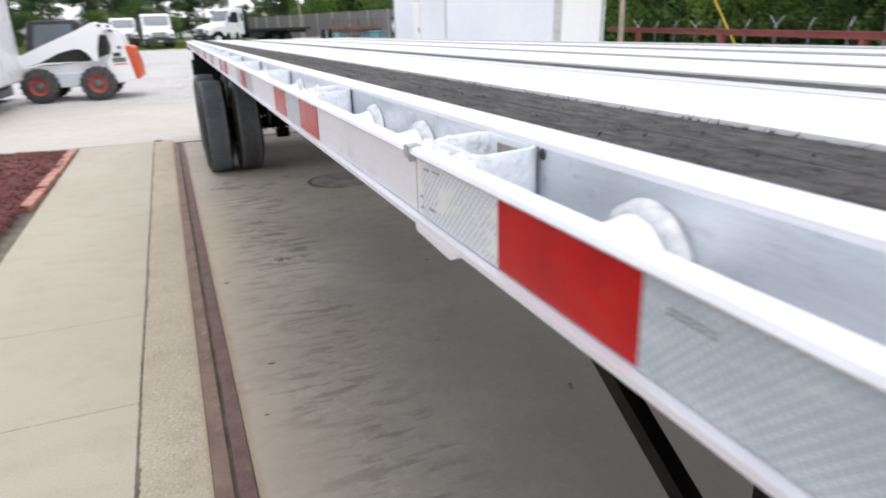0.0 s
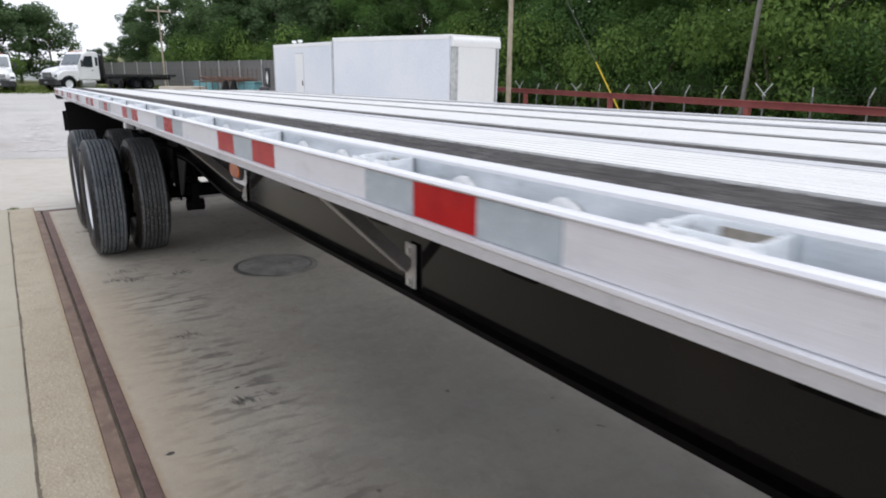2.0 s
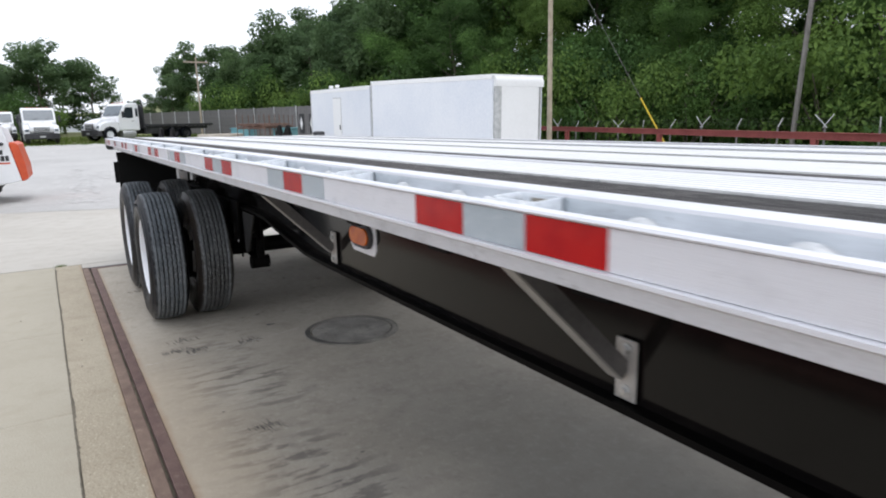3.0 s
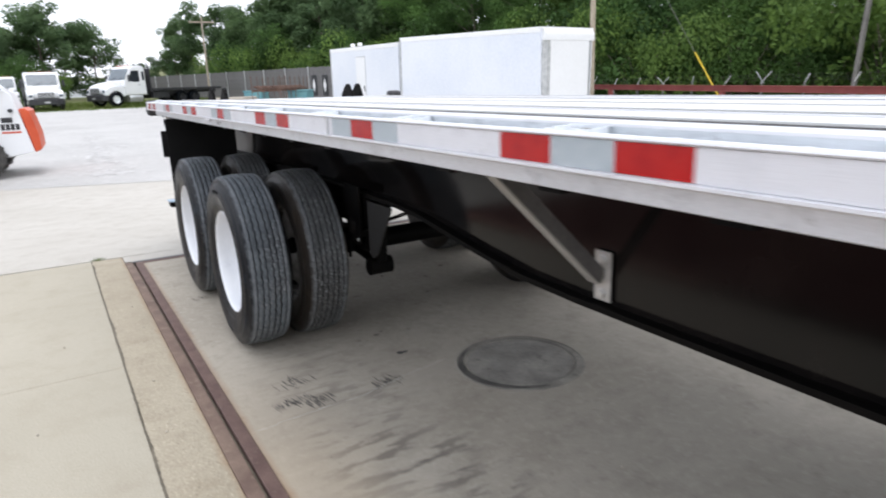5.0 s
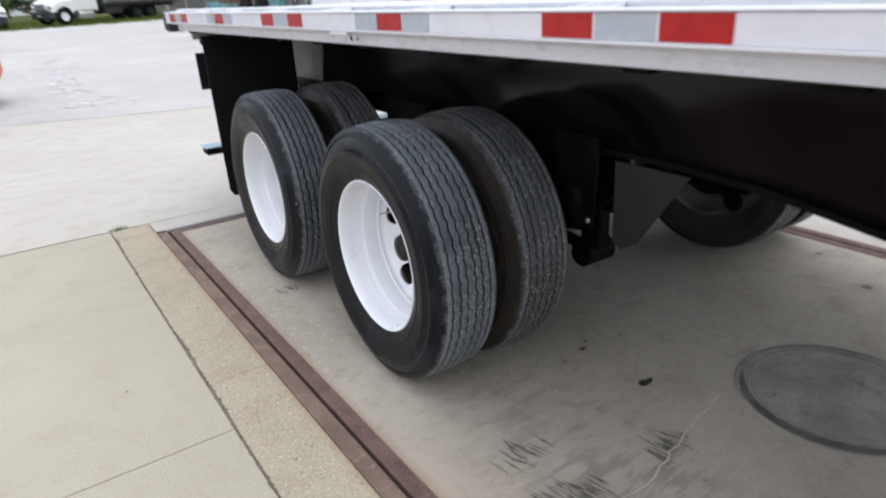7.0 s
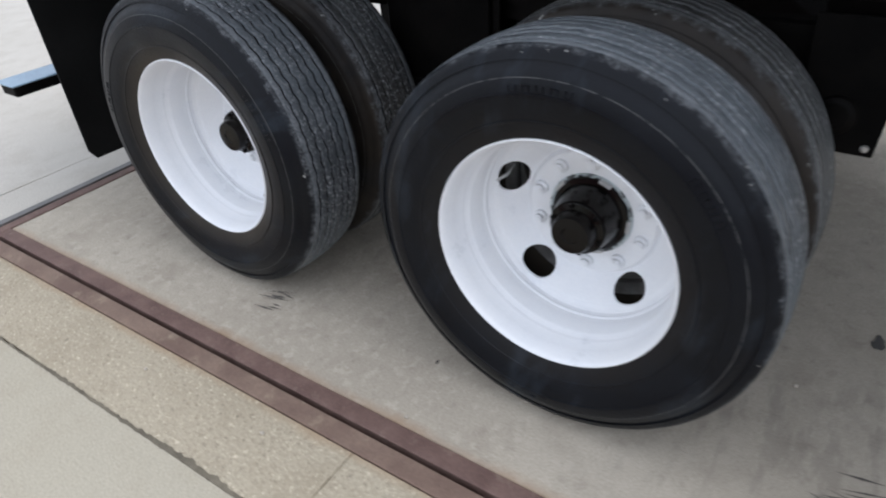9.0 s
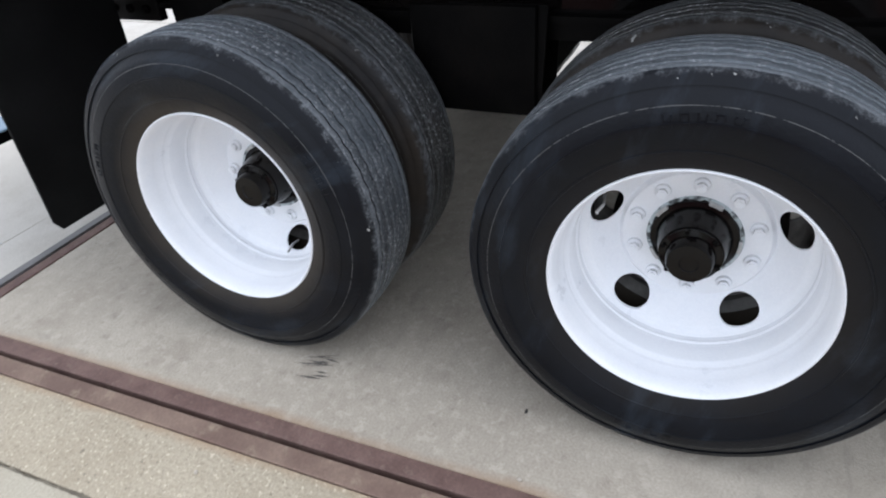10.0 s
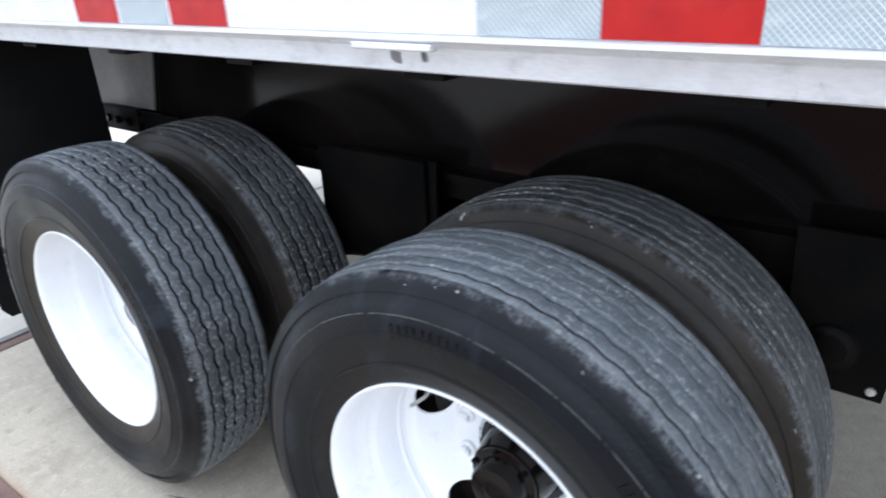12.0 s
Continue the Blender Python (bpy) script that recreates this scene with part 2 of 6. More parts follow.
def make_rubber(name, tread=False, brown=0.12):
    m = Nodes(name)
    at = m.where("Object")
    n1, n2 = m.noise(at, 7, 6, 0.6), m.noise(at, 120, 3)
    col = m.mix(n1, (0.0012, 0.0017, 0.0027), (0.007, 0.009, 0.0132))
    # bluish sky sheen put into the colour, in smears round and across the sidewall
    sheen_smear = m.ramp(m.noise(m.where("Object", (1, 2.2, 0.7), (0.6, 0, 0)), 4.5, 7, 0.65), [(0.54, (0, 0, 0)), (0.72, (0.85, 0.85, 0.85))])
    col = m.mix(sheen_smear, col, (0.019, 0.0255, 0.0345))
    if tread:
        s = m.n("SeparateXYZ")
        m.link(at, s.inputs[0])
        r = m.math("SQRT", m.math("ADD", m.math("POWER", s.outputs[1], 2.0), m.math("POWER", s.outputs[2], 2.0)))
        side = m.math("ABSOLUTE", s.outputs[0])
        # brown dust low on the sidewall, over the bead
        dust = m.ramp(m.math("ADD", r, m.math("MULTIPLY", m.math("SUBTRACT", n1, 0.5), 0.06)), [(0.303, (brown, brown, brown)), (0.365, (0, 0, 0))])
        col = m.mix(dust, col, (0.072, 0.06, 0.046))
        if brown > 0.5:
            # road dirt caked on the walls between the twin tyres
            cake = m.ramp(m.noise(at, 5, 6, 0.65), [(0.3, (0.2, 0.2, 0.2)), (0.65, (0.75, 0.75, 0.75))])
            col = m.mix(m.math("MULTIPLY", cake, m.math("GREATER_THAN", side, 0.09)), col, (0.045, 0.036, 0.027))
        # broken pale mould line
        line = m.math("LESS_THAN", m.math("ABSOLUTE", m.math("SUBTRACT", r, 0.4345)), 0.0006)
        line = m.math("MULTIPLY", line, m.math("GREATER_THAN", m.noise(at, 45, 8, 0.8), 0.46))
        col = m.mix(m.math("MULTIPLY", line, 0.7), col, (0.16, 0.16, 0.155))
        # worn, dusty crown with dark grooves
        tint = (0.05, 0.044, 0.037) if brown > 0.6 else (0.05, 0.05, 0.052)
        crown = m.math("MULTIPLY", m.math("GREATER_THAN", r, 0.4925), m.math("LESS_THAN", side, 0.098))
        grey = m.mix(m.noise(at, 26, 8, 0.78), (0.026, 0.038, 0.044), (0.17, 0.168, 0.166) if brown > 0.6 else (0.27, 0.295, 0.32))
        grey = m.mix(m.ramp(m.noise(at, 3.2, 4), [(0.42, (0, 0, 0)), (0.62, (0.55, 0.55, 0.55))]), grey, tint)
        col = m.mix(m.math("MULTIPLY", crown, m.ramp(n1, [(0.3, (0.55, 0.55, 0.55)), (0.6, (1, 1, 1))])), col, grey)
        # pale torn flecks on the ribs
        fleck = m.ramp(m.noise(m.where("Object", (1.6, 1, 1)), 95, 5, 0.75), [(0.54, (0, 0, 0)), (0.6, (0.85, 0.85, 0.85))])
        patch = m.ramp(m.noise(at, 6, 3), [(0.4, (0.3, 0.3, 0.3)), (0.58, (1, 1, 1))])
        col = m.mix(m.math("MULTIPLY", crown, m.math("MULTIPLY", fleck, patch)), col, (0.42, 0.43, 0.44))
        # scuffed shoulder
        scuff = m.ramp(m.noise(at, 110, 9, 0.8), [(0.4, (0.12, 0.12, 0.12)), (0.62, (1, 1, 1))])
        band = m.ramp(m.math("ADD", r, m.math("MULTIPLY", m.math("SUBTRACT", m.noise(at, 34, 8, 0.78), 0.5), 0.05)), [(0.486, (0, 0, 0)), (0.5, (1, 1, 1))])
        band = m.math("MULTIPLY", m.math("GREATER_THAN", side, 0.08), band)
        col = m.mix(m.math("MULTIPLY", band, scuff), col, (0.25, 0.265, 0.28))
        chip = m.ramp(m.noise(at, 42, 4, 0.6), [(0.685, (0, 0, 0)), (0.72, (0.85, 0.85, 0.85))])
        band2 = m.math("MULTIPLY", m.math("GREATER_THAN", side, 0.08), m.math("GREATER_THAN", r, 0.477))
        col = m.mix(m.math("MULTIPLY", band2, chip), col, (0.42, 0.42, 0.4))
    rough = m.math("ADD", m.math("MULTIPLY", n1, 0.36), 0.2)
    return m.done(col, rough, n2, 0.0008, Specular_IOR_Level=0.19)


def make_wood(name, a, b, scale=1.0, long_axis=1, rough=0.8):
    m = Nodes(name)
    sc = [18.0, 18.0, 18.0]
    sc[long_axis] = 0.9
    at = m.where("Object", tuple(scale * c for c in sc))
    grain = m.noise(at, 2.0, 8, 0.7)
    blot = m.noise(m.where("Object"), 3.5, 6, 0.6)
    col = m.mix(m.ramp(grain, [(0.3, (0, 0, 0)), (0.7, (1, 1, 1))]), a, b)
    col = m.mix(m.ramp(blot, [(0.45, (0, 0, 0)), (0.7, (0.6, 0.6, 0.6))]), col, tuple(0.55 * c for c in a))
    return m.done(col, rough, grain, 0.003)


def make_leaf(name, a, b):
    """Leaves toned by the bough they hang on, a little by the single leaf and by the tree."""
    m = Nodes(name)
    rnd = m.n("NewGeometry").outputs["Random Per Island"]
    tone = m.n("ObjectInfo").outputs["Random"]
    bough = m.ramp(m.noise(m.where("World"), 0.45, 5, 0.6), [(0.38, (0, 0, 0)), (0.64, (1, 1, 1))])
    col = m.mix(m.math("ADD", m.math("MULTIPLY", bough, 0.7), m.math("MULTIPLY", rnd, 0.3)), a, b)
    col = m.mix(m.math("MULTIPLY", tone, 0.45), col, (0.06, 0.105, 0.024))
    mat = m.done(col, 0.7, Specular_IOR_Level=0.2)
    tr = m.n("BsdfTranslucent")
    m.link(col, tr.inputs["Color"])
    add = m.n("MixShader", Fac=0.42)
    m.link(m.bsdf.outputs[0], add.inputs[1])
    m.link(tr.outputs[0], add.inputs[2])
    m.link(add.outputs[0], m.t.nodes["Material Output"].inputs["Surface"])
    return mat


def plain_glass(name, tint=(0.02, 0.025, 0.03), rough=0.06):
    m = Nodes(name)
    return m.done(m.mix(m.noise(m.where(), 3), tint, tuple(1.6 * c for c in tint)), rough, Specular_IOR_Level=0.7)


ALU_DECK = make_alu("deck_aluminium", (0.8, 0.795, 0.775), 0.5, 0.1, (34, 0.35, 34), 0.3, 0.3)
ALU_RAIL = make_alu("rail_aluminium", (0.82, 0.82, 0.845), 0.42, 0.3, (8, 0.35, 30), 0.25, 0.5)
ALU_SIDE = make_alu("side_rail_aluminium", (0.72, 0.76, 0.785), 0.36, 0.85, (5, 1.0, 9), 0.65, 1.0)
ALU_DULL = make_alu("dull_aluminium", (0.54, 0.52, 0.49), 0.5, 0.5, (8, 8, 8), 0.7)
ALU_LIP = make_alu("lip_aluminium", (0.85, 0.88, 0.93), 0.45, 0.25, (4, 1.6, 7), 0.6, 0.95)
ALU_POCKET = mottled("pocket_aluminium", (0.54, 0.57, 0.6), (0.74, 0.77, 0.79), 0.4, 150, 15, 0.3, 0.0015, dirt=(0.24, 0.24, 0.24))
WELD = mottled("weld_bead", (0.5, 0.51, 0.51), (0.72, 0.73, 0.73), 0.4, 130, 40, 0.35, 0.0014)
TAPE_W, TAPE_R, TAPE_H = make_tape_white(), make_tape_red(), make_tape_honeycomb()
def make_frayed_wood():
    """Old oiled strips, furred and blackened, the grain torn up in tufts."""
    m = Nodes("frayed_oiled_wood")
    tuft = m.noise(m.where("Object", (55, 17, 55), (0, 0, 0.3)), 1.6, 9, 0.75)
    blot = m.noise(m.where("Object"), 9, 7, 0.7)
    col = m.mix(m.ramp(tuft, [(0.32, (0, 0, 0)), (0.7, (1, 1, 1))]), (0.028, 0.028, 0.029), (0.215, 0.203, 0.195))
    col = m.mix(m.ramp(blot, [(0.42, (0, 0, 0)), (0.66, (0.7, 0.7, 0.7))]), col, (0.055, 0.053, 0.052))
    return m.done(col, 0.9, m.math("ADD", tuft, blot), 0.008, Specular_IOR_Level=0.15)


STRIP_WOOD = make_frayed_wood()
BLACK = make_black_paint(dusty=0.15)
BLACK_DUSTY = make_black_paint("dusty_chassis_black", 0.45)
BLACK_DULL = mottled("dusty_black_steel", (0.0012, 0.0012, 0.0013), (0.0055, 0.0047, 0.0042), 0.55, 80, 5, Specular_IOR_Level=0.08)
GREY_STEEL = mottled("grey_dusted_steel", (0.1, 0.095, 0.09), (0.16, 0.15, 0.145), 0.5, 60, 6)
GREY_DARK = mottled("dusted_black_plate", (0.0075, 0.007, 0.0067), (0.0165, 0.0155, 0.0145), 0.55, 60, 6)
RUBBER_SIDE, RUBBER_TREAD = make_rubber("plain_rubber"), make_rubber("truck_tyre_rubber", True)
RUBBER_DUSTY = make_rubber("dusty_tyre_rubber", True, 0.5)
RUBBER_CAKED = make_rubber("caked_tyre_rubber", True, 0.8)
FLAP = mottled("flap_rubber", (0.004, 0.004, 0.004), (0.009, 0.009, 0.009), 0.65, 60, 4, Specular_IOR_Level=0.18)
WHEEL_WHITE = mottled("wheel_white_paint", (0.82, 0.835, 0.86), (0.86, 0.87, 0.885), 0.32, 160, 9, 0, 0.0004)
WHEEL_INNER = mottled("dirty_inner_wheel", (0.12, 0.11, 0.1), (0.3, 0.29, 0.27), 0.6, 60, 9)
CHROME = mottled("bare_bolt_steel", (0.55, 0.55, 0.54), (0.68, 0.68, 0.67), 0.35, 120, 30, 0.8)
AMBER = mottled("amber_lens", (0.46, 0.075, 0.005), (0.64, 0.14, 0.01), 0.15, 220, 25, 0, 0.0012)
WHITE_PAINT = mottled("white_vehicle_paint", (0.82, 0.83, 0.84), (0.86, 0.86, 0.86), 0.3, 40, 1.5)
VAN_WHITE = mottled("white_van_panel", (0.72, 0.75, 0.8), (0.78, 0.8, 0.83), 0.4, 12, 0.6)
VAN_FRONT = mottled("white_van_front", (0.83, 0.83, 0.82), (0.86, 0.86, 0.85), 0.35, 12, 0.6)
ORANGE = mottled("orange_red_paint", (0.55, 0.07, 0.02), (0.65, 0.1, 0.03), 0.45, 60, 3)
WHEEL_RED = mottled("dusty_red_wheel", (0.31, 0.045, 0.035), (0.36, 0.11, 0.09), 0.75, 60, 8)
DARK_TRIM = mottled("dark_trim", (0.02, 0.02, 0.022), (0.045, 0.045, 0.048), 0.55, 60, 4)
GLASS = plain_glass("dark_glass")
PALE_GLASS = plain_glass("pale_glass", (0.09, 0.11, 0.125), 0.06)
CONC_SCALE = make_concrete("scale_deck_concrete", (0.365, 0.325, 0.264), (0.54, 0.49, 0.405), (0.285, 0.245, 0.195), 1.0, -0.29, True)
CONC_WALK = make_concrete("sidewalk_concrete", (0.4, 0.362, 0.28), (0.455, 0.415, 0.328), (0.365, 0.32, 0.24))
CONC_CURB = make_concrete("worn_curb_concrete", (0.375, 0.322, 0.235), (0.46, 0.405, 0.305), (0.3, 0.25, 0.175), 1.0, -0.29, False, True)
CONC_APRON = make_concrete("apron_concrete", (0.475, 0.445, 0.39), (0.545, 0.515, 0.46), (0.41, 0.375, 0.32))
JOINT = mottled("joint_dirt", (0.1, 0.085, 0.062), (0.2, 0.175, 0.13), 0.95, 90, 6, 0, 0.003)
RUST = mottled("rusted_steel_edging", (0.115, 0.066, 0.055), (0.178, 0.112, 0.093), 0.75, 130, 9, 0.05, 0.002, dirt=(0.24, 0.175, 0.14))
RUST_WORN = mottled("worn_dusty_edging", (0.15, 0.095, 0.073), (0.235, 0.165, 0.125), 0.8, 130, 5, 0.0, 0.002, dirt=(0.33, 0.265, 0.19))
RED_BEAM = mottled("red_oxide_beam", (0.2, 0.04, 0.035), (0.27, 0.07, 0.06), 0.7, 60, 2)
ASPHALT = make_concrete("weathered_lot", (0.41, 0.397, 0.375), (0.51, 0.495, 0.47), (0.57, 0.555, 0.53), 0.6, None, False, True)
SOIL = mottled("verge_soil", (0.16, 0.15, 0.07), (0.12, 0.15, 0.04), 0.95, 20, 0.8, 0, 0.01)
GRASS = make_leaf("grass_blades", (0.1, 0.16, 0.03), (0.2, 0.24, 0.06))
MULCH = mottled("red_bark_mulch", (0.075, 0.02, 0.017), (0.17, 0.05, 0.04), 0.9, 90, 14, 0, 0.004)
BRICK = mottled("edging_brick", (0.36, 0.15, 0.11), (0.5, 0.27, 0.21), 0.85, 90, 7, 0, 0.003)
STONE = mottled("edging_stone", (0.2, 0.19, 0.17), (0.34, 0.32, 0.28), 0.85, 60, 6, 0, 0.003)
BARK = make_wood("tree_bark", (0.07, 0.06, 0.045), (0.17, 0.145, 0.11), 0.6, 2, 0.9)
POLE_WOOD = make_wood("pole_wood", (0.36, 0.3, 0.22), (0.5, 0.43, 0.33), 0.5, 2)
POLE_GREY = make_wood("grey_pole_wood", (0.16, 0.15, 0.14), (0.26, 0.24, 0.22), 0.5, 2)
FENCE_WOOD = make_wood("weathered_fence_wood", (0.13, 0.125, 0.122), (0.25, 0.24, 0.235), 0.4, 2)
LEAF_A = make_leaf("leaves_mid", (0.034, 0.078, 0.021), (0.178, 0.322, 0.084))
LEAF_B = make_leaf("leaves_dark", (0.023, 0.056, 0.018), (0.116, 0.219, 0.061))
LEAF_C = make_leaf("leaves_light", (0.058, 0.114, 0.025), (0.255, 0.387, 0.091))
# far crowns: distance haze put into paler, greyer leaf colours
LEAF_HAZE_A = make_leaf("hazed_leaves_grey_green", (0.07, 0.125, 0.056), (0.165, 0.245, 0.11))
LEAF_HAZE_B = make_leaf("hazed_leaves_dull", (0.055, 0.1, 0.046), (0.13, 0.2, 0.09))
DUSTY_TYRE = mottled("dusty_loader_tyre", (0.035, 0.033, 0.031), (0.085, 0.08, 0.073), 0.9, 60, 8)
YELLOW = mottled("yellow_guard", (0.6, 0.42, 0.02), (0.7, 0.5, 0.03), 0.5, 40, 4)
GALV = mottled("galvanised", (0.42, 0.43, 0.43), (0.6, 0.6, 0.59), 0.45, 60, 8, 0.5)
RUST_BAR = mottled("rusty_bar", (0.1, 0.055, 0.04), (0.18, 0.1, 0.07), 0.8, 60, 5)
BLUE_GREEN = mottled("faded_blue_green", (0.12, 0.3, 0.34), (0.2, 0.4, 0.4), 0.6, 20, 1)
TAN = mottled("tan_concrete_ring", (0.42, 0.37, 0.3), (0.52, 0.47, 0.4), 0.85, 30, 2)
BUMPER_BLUE = mottled("sky_tinted_bumper_top", (0.3, 0.44, 0.58), (0.4, 0.54, 0.66), 0.35, 60, 8)
CHIPPED = mottled("chipped_hub_edge", (0.06, 0.068, 0.07), (0.5, 0.56, 0.57), 0.45, 120, 34, 0.2, 0.002, lo=0.4, hi=0.52)
PALE_PATCH = mottled("pale_worn_patch", (0.53, 0.517, 0.493), (0.59, 0.575, 0.55), 0.9, 40, 4)
SCUFF = mottled("tyre_scuff", (0.07, 0.063, 0.055), (0.17, 0.155, 0.135), 0.85, 60, 12)

# ---------- mesh helpers ----------
def thing(name, label, category, at=(0, 0, 0), turn=0.0, group="", kind=""):
    ob = new(name)
    ob.empty_display_size = 0.2
    ob.matrix_basis = pose(*at, 0, 0, turn)
    return tagged(ob, label, category, group, kind)


def part(name, bm, material, parent, label="", at=None, smooth=False, kind=""):
    if isinstance(bm, bpy.types.Mesh):
        me = bm
    else:
        bmesh.ops.recalc_face_normals(bm, faces=bm.faces)
        me = bpy.data.meshes.new(name)
        bm.to_mesh(me)
        bm.free()
        me.materials.append(material)
        if smooth:
            me.shade_smooth()
            me.set_sharp_from_angle(angle=radians(38))
    ob = new(name, me)
    ob.parent = parent
    if at is not None:
        ob.matrix_basis = at if isinstance(at, Matrix) else Matrix.Translation(at)
    return tagged(ob, label, kind=kind)


def solo(name, bm, material, label, category="", group="", kind="", at=None, smooth=False):
    ob = part(name, bm, material, None, "", at, smooth)
    return tagged(ob, label, category, group, kind)


def box(bm, x0, x1, y0, y1, z0, z1, bevel=0.0, seg=1):
    vs = [bm.verts.new((x, y, z)) for x in (x0, x1) for y in (y0, y1) for z in (z0, z1)]
    fs = [bm.faces.new([vs[i] for i in q]) for q in ((0, 1, 3, 2), (4, 6, 7, 5), (0, 4, 5, 1), (2, 3, 7, 6), (0, 2, 6, 4), (1, 5, 7, 3))]
    if bevel:
        es = list({e for f in fs for e in f.edges})
        bmesh.ops.bevel(bm, geom=es, offset=bevel, segments=seg, profile=0.5, affect="EDGES")
    return bm


def B(*a, **k):
    return box(bmesh.new(), *a, **k)


def prism(bm, outline, along, lo, hi, bevel=0.0):
    """An outline in the two other axes, drawn out along one axis."""
    i = "xyz".index(along)
    o = [n for n in range(3) if n != i]

    def at(p, v):
        c = [0, 0, 0]
        c[o[0]], c[o[1]], c[i] = p[0], p[1], v
        return c

    a = [bm.verts.new(at(p, lo)) for p in outline]
    b = [bm.verts.new(at(p, hi)) for p in outline]
    n = len(outline)
    fs = [bm.faces.new((a[k], a[(k + 1) % n], b[(k + 1) % n], b[k])) for k in range(n)]
    fs += [bm.faces.new(a[::-1]), bm.faces.new(b)]
    if bevel:
        es = list({e for f in fs for e in f.edges})
        bmesh.ops.bevel(bm, geom=es, offset=bevel, segments=1, profile=0.5, affect="EDGES")
    return bm


def rod(bm, p, q, r0, r1=None, seg=10, caps=True):
    """A round bar from p to q, tapering from r0 to r1."""
    p, q = Vector(p), Vector(q)
    r1 = r0 if r1 is None else r1
    z = (q - p).normalized()
    x = z.orthogonal().normalized()
    y = z.cross(x)
    rings = []
    for c, r in ((p, r0), (q, r1)):
        rings.append([bm.verts.new(c + r * (math.cos(2 * math.pi * k / seg) * x + math.sin(2 * math.pi * k / seg) * y)) for k in range(seg)])
    for k in range(seg):
        bm.faces.new((rings[0][k], rings[0][(k + 1) % seg], rings[1][(k + 1) % seg], rings[1][k]))
    if caps:
        bm.faces.new(rings[0][::-1])
        bm.faces.new(rings[1])
    return bm


def bar(bm, p, q, w, h, up=(0, 0, 1)):
    """A rectangular bar from p to q, w wide and h high."""
    p, q = Vector(p), Vector(q)
    z = (q - p).normalized()
    x = z.cross(Vector(up)).normalized()
    y = x.cross(z)
    ends = []
    for c in (p, q):
        ends.append([bm.verts.new(c + sx * w / 2 * x + sy * h / 2 * y) for sx, sy in ((-1, -1), (1, -1), (1, 1), (-1, 1))])
    for k in range(4):
        bm.faces.new((ends[0][k], ends[0][(k + 1) % 4], ends[1][(k + 1) % 4], ends[1][k]))
    bm.faces.new(ends[0][::-1])
    bm.faces.new(ends[1])
    return bm


def lathe(bm, outline, seg=64, along="x", wave=None):
    """An outline of (radius, place along the axis[, weight of wave]) turned about the axis."""
    rings = []
    for p in outline:
        ring = []
        for k in range(seg):
            a = 2 * math.pi * k / seg
            s = p[1] + (wave(k) * p[2] if wave and len(p) > 2 else 0)
            c, d = p[0] * math.cos(a), p[0] * math.sin(a)
            ring.append(bm.verts.new({"x": (s, c, d), "y": (c, s, d), "z": (c, d, s)}[along]))
        rings.append(ring)
    for a, b in zip(rings, rings[1:]):
        for k in range(seg):
            bm.faces.new((a[k], a[(k + 1) % seg], b[(k + 1) % seg], b[k]))
    return bm


def pipe(bm, points, r, seg=8):
    """One continuous round bar through the points."""
    pts = [Vector(q) for q in points]
    rings = []
    x = None
    for k, c in enumerate(pts):
        z = (pts[min(k + 1, len(pts) - 1)] - pts[max(k - 1, 0)]).normalized()
        x = z.orthogonal().normalized() if x is None else (x - z * x.dot(z)).normalized()
        y = z.cross(x)
        rr = r[k] if isinstance(r, (list, tuple)) else r
        rings.append([bm.verts.new(c + rr * (math.cos(2 * math.pi * j / seg) * x + math.sin(2 * math.pi * j / seg) * y)) for j in range(seg)])
    for a, b in zip(rings, rings[1:]):
        for j in range(seg):
            bm.faces.new((a[j], a[(j + 1) % seg], b[(j + 1) % seg], b[j]))
    bm.faces.new(rings[0][::-1])
    bm.faces.new(rings[-1])
    return bm


def hexnut(bm, x0, x1, y, z, r):
    return prism(bm, [(y + r * math.cos(math.pi * k / 3), z + r * math.sin(math.pi * k / 3)) for k in range(6)], "x", x0, x1)

# ---------- ground ----------
def rise(x, y):
    """Height of the lot: level at the scale, climbing gently to the back, with a wooded bank on the far side."""
    u = max(0.0, min(y, 75.0) - 11.0)
    z = 0.018 * u * u / (u + 4.0)
    edge = 27.0 - max(0.0, y - 15.0) * 0.22
    z += 0.22 * max(0.0, min(x - edge, 26.0))
    return z


def sheet(xs, ys, height):
    me_v = [(x, y, height(x, y)) for y in ys for x in xs]
    n = len(xs)
    me_f = [(j * n + i, j * n + i + 1, (j + 1) * n + i + 1, (j + 1) * n + i) for j in range(len(ys) - 1) for i in range(n - 1)]
    me = bpy.data.meshes.new("sheet")
    me.from_pydata(me_v, [], me_f)
    me.shade_smooth()
    return me


def sheet_ob(name, xs, ys, height, material, label, category):
    me = sheet(xs, ys, height)
    me.materials.append(material)
    return tagged(new(name, me), label, category, kind="structure")


_far = [-900, -500, -250, -120, -80]
_xs = _far + list(range(-60, 61, 3)) + [80, 120, 250, 500, 900]
_ys = _far + list(range(-60, 121, 3)) + [160, 250, 500, 900]
sheet_ob("ground", _xs, _ys, lambda x, y: rise(x, y) - 0.06, SOIL, "grassy soil verge and wooded bank round the lot", "ground")

# old paved lot beyond the concrete, its near edge slightly askew
LOT_X = [-70, -40, -20] + list(range(-12, 15, 2)) + [16, 18, 20]


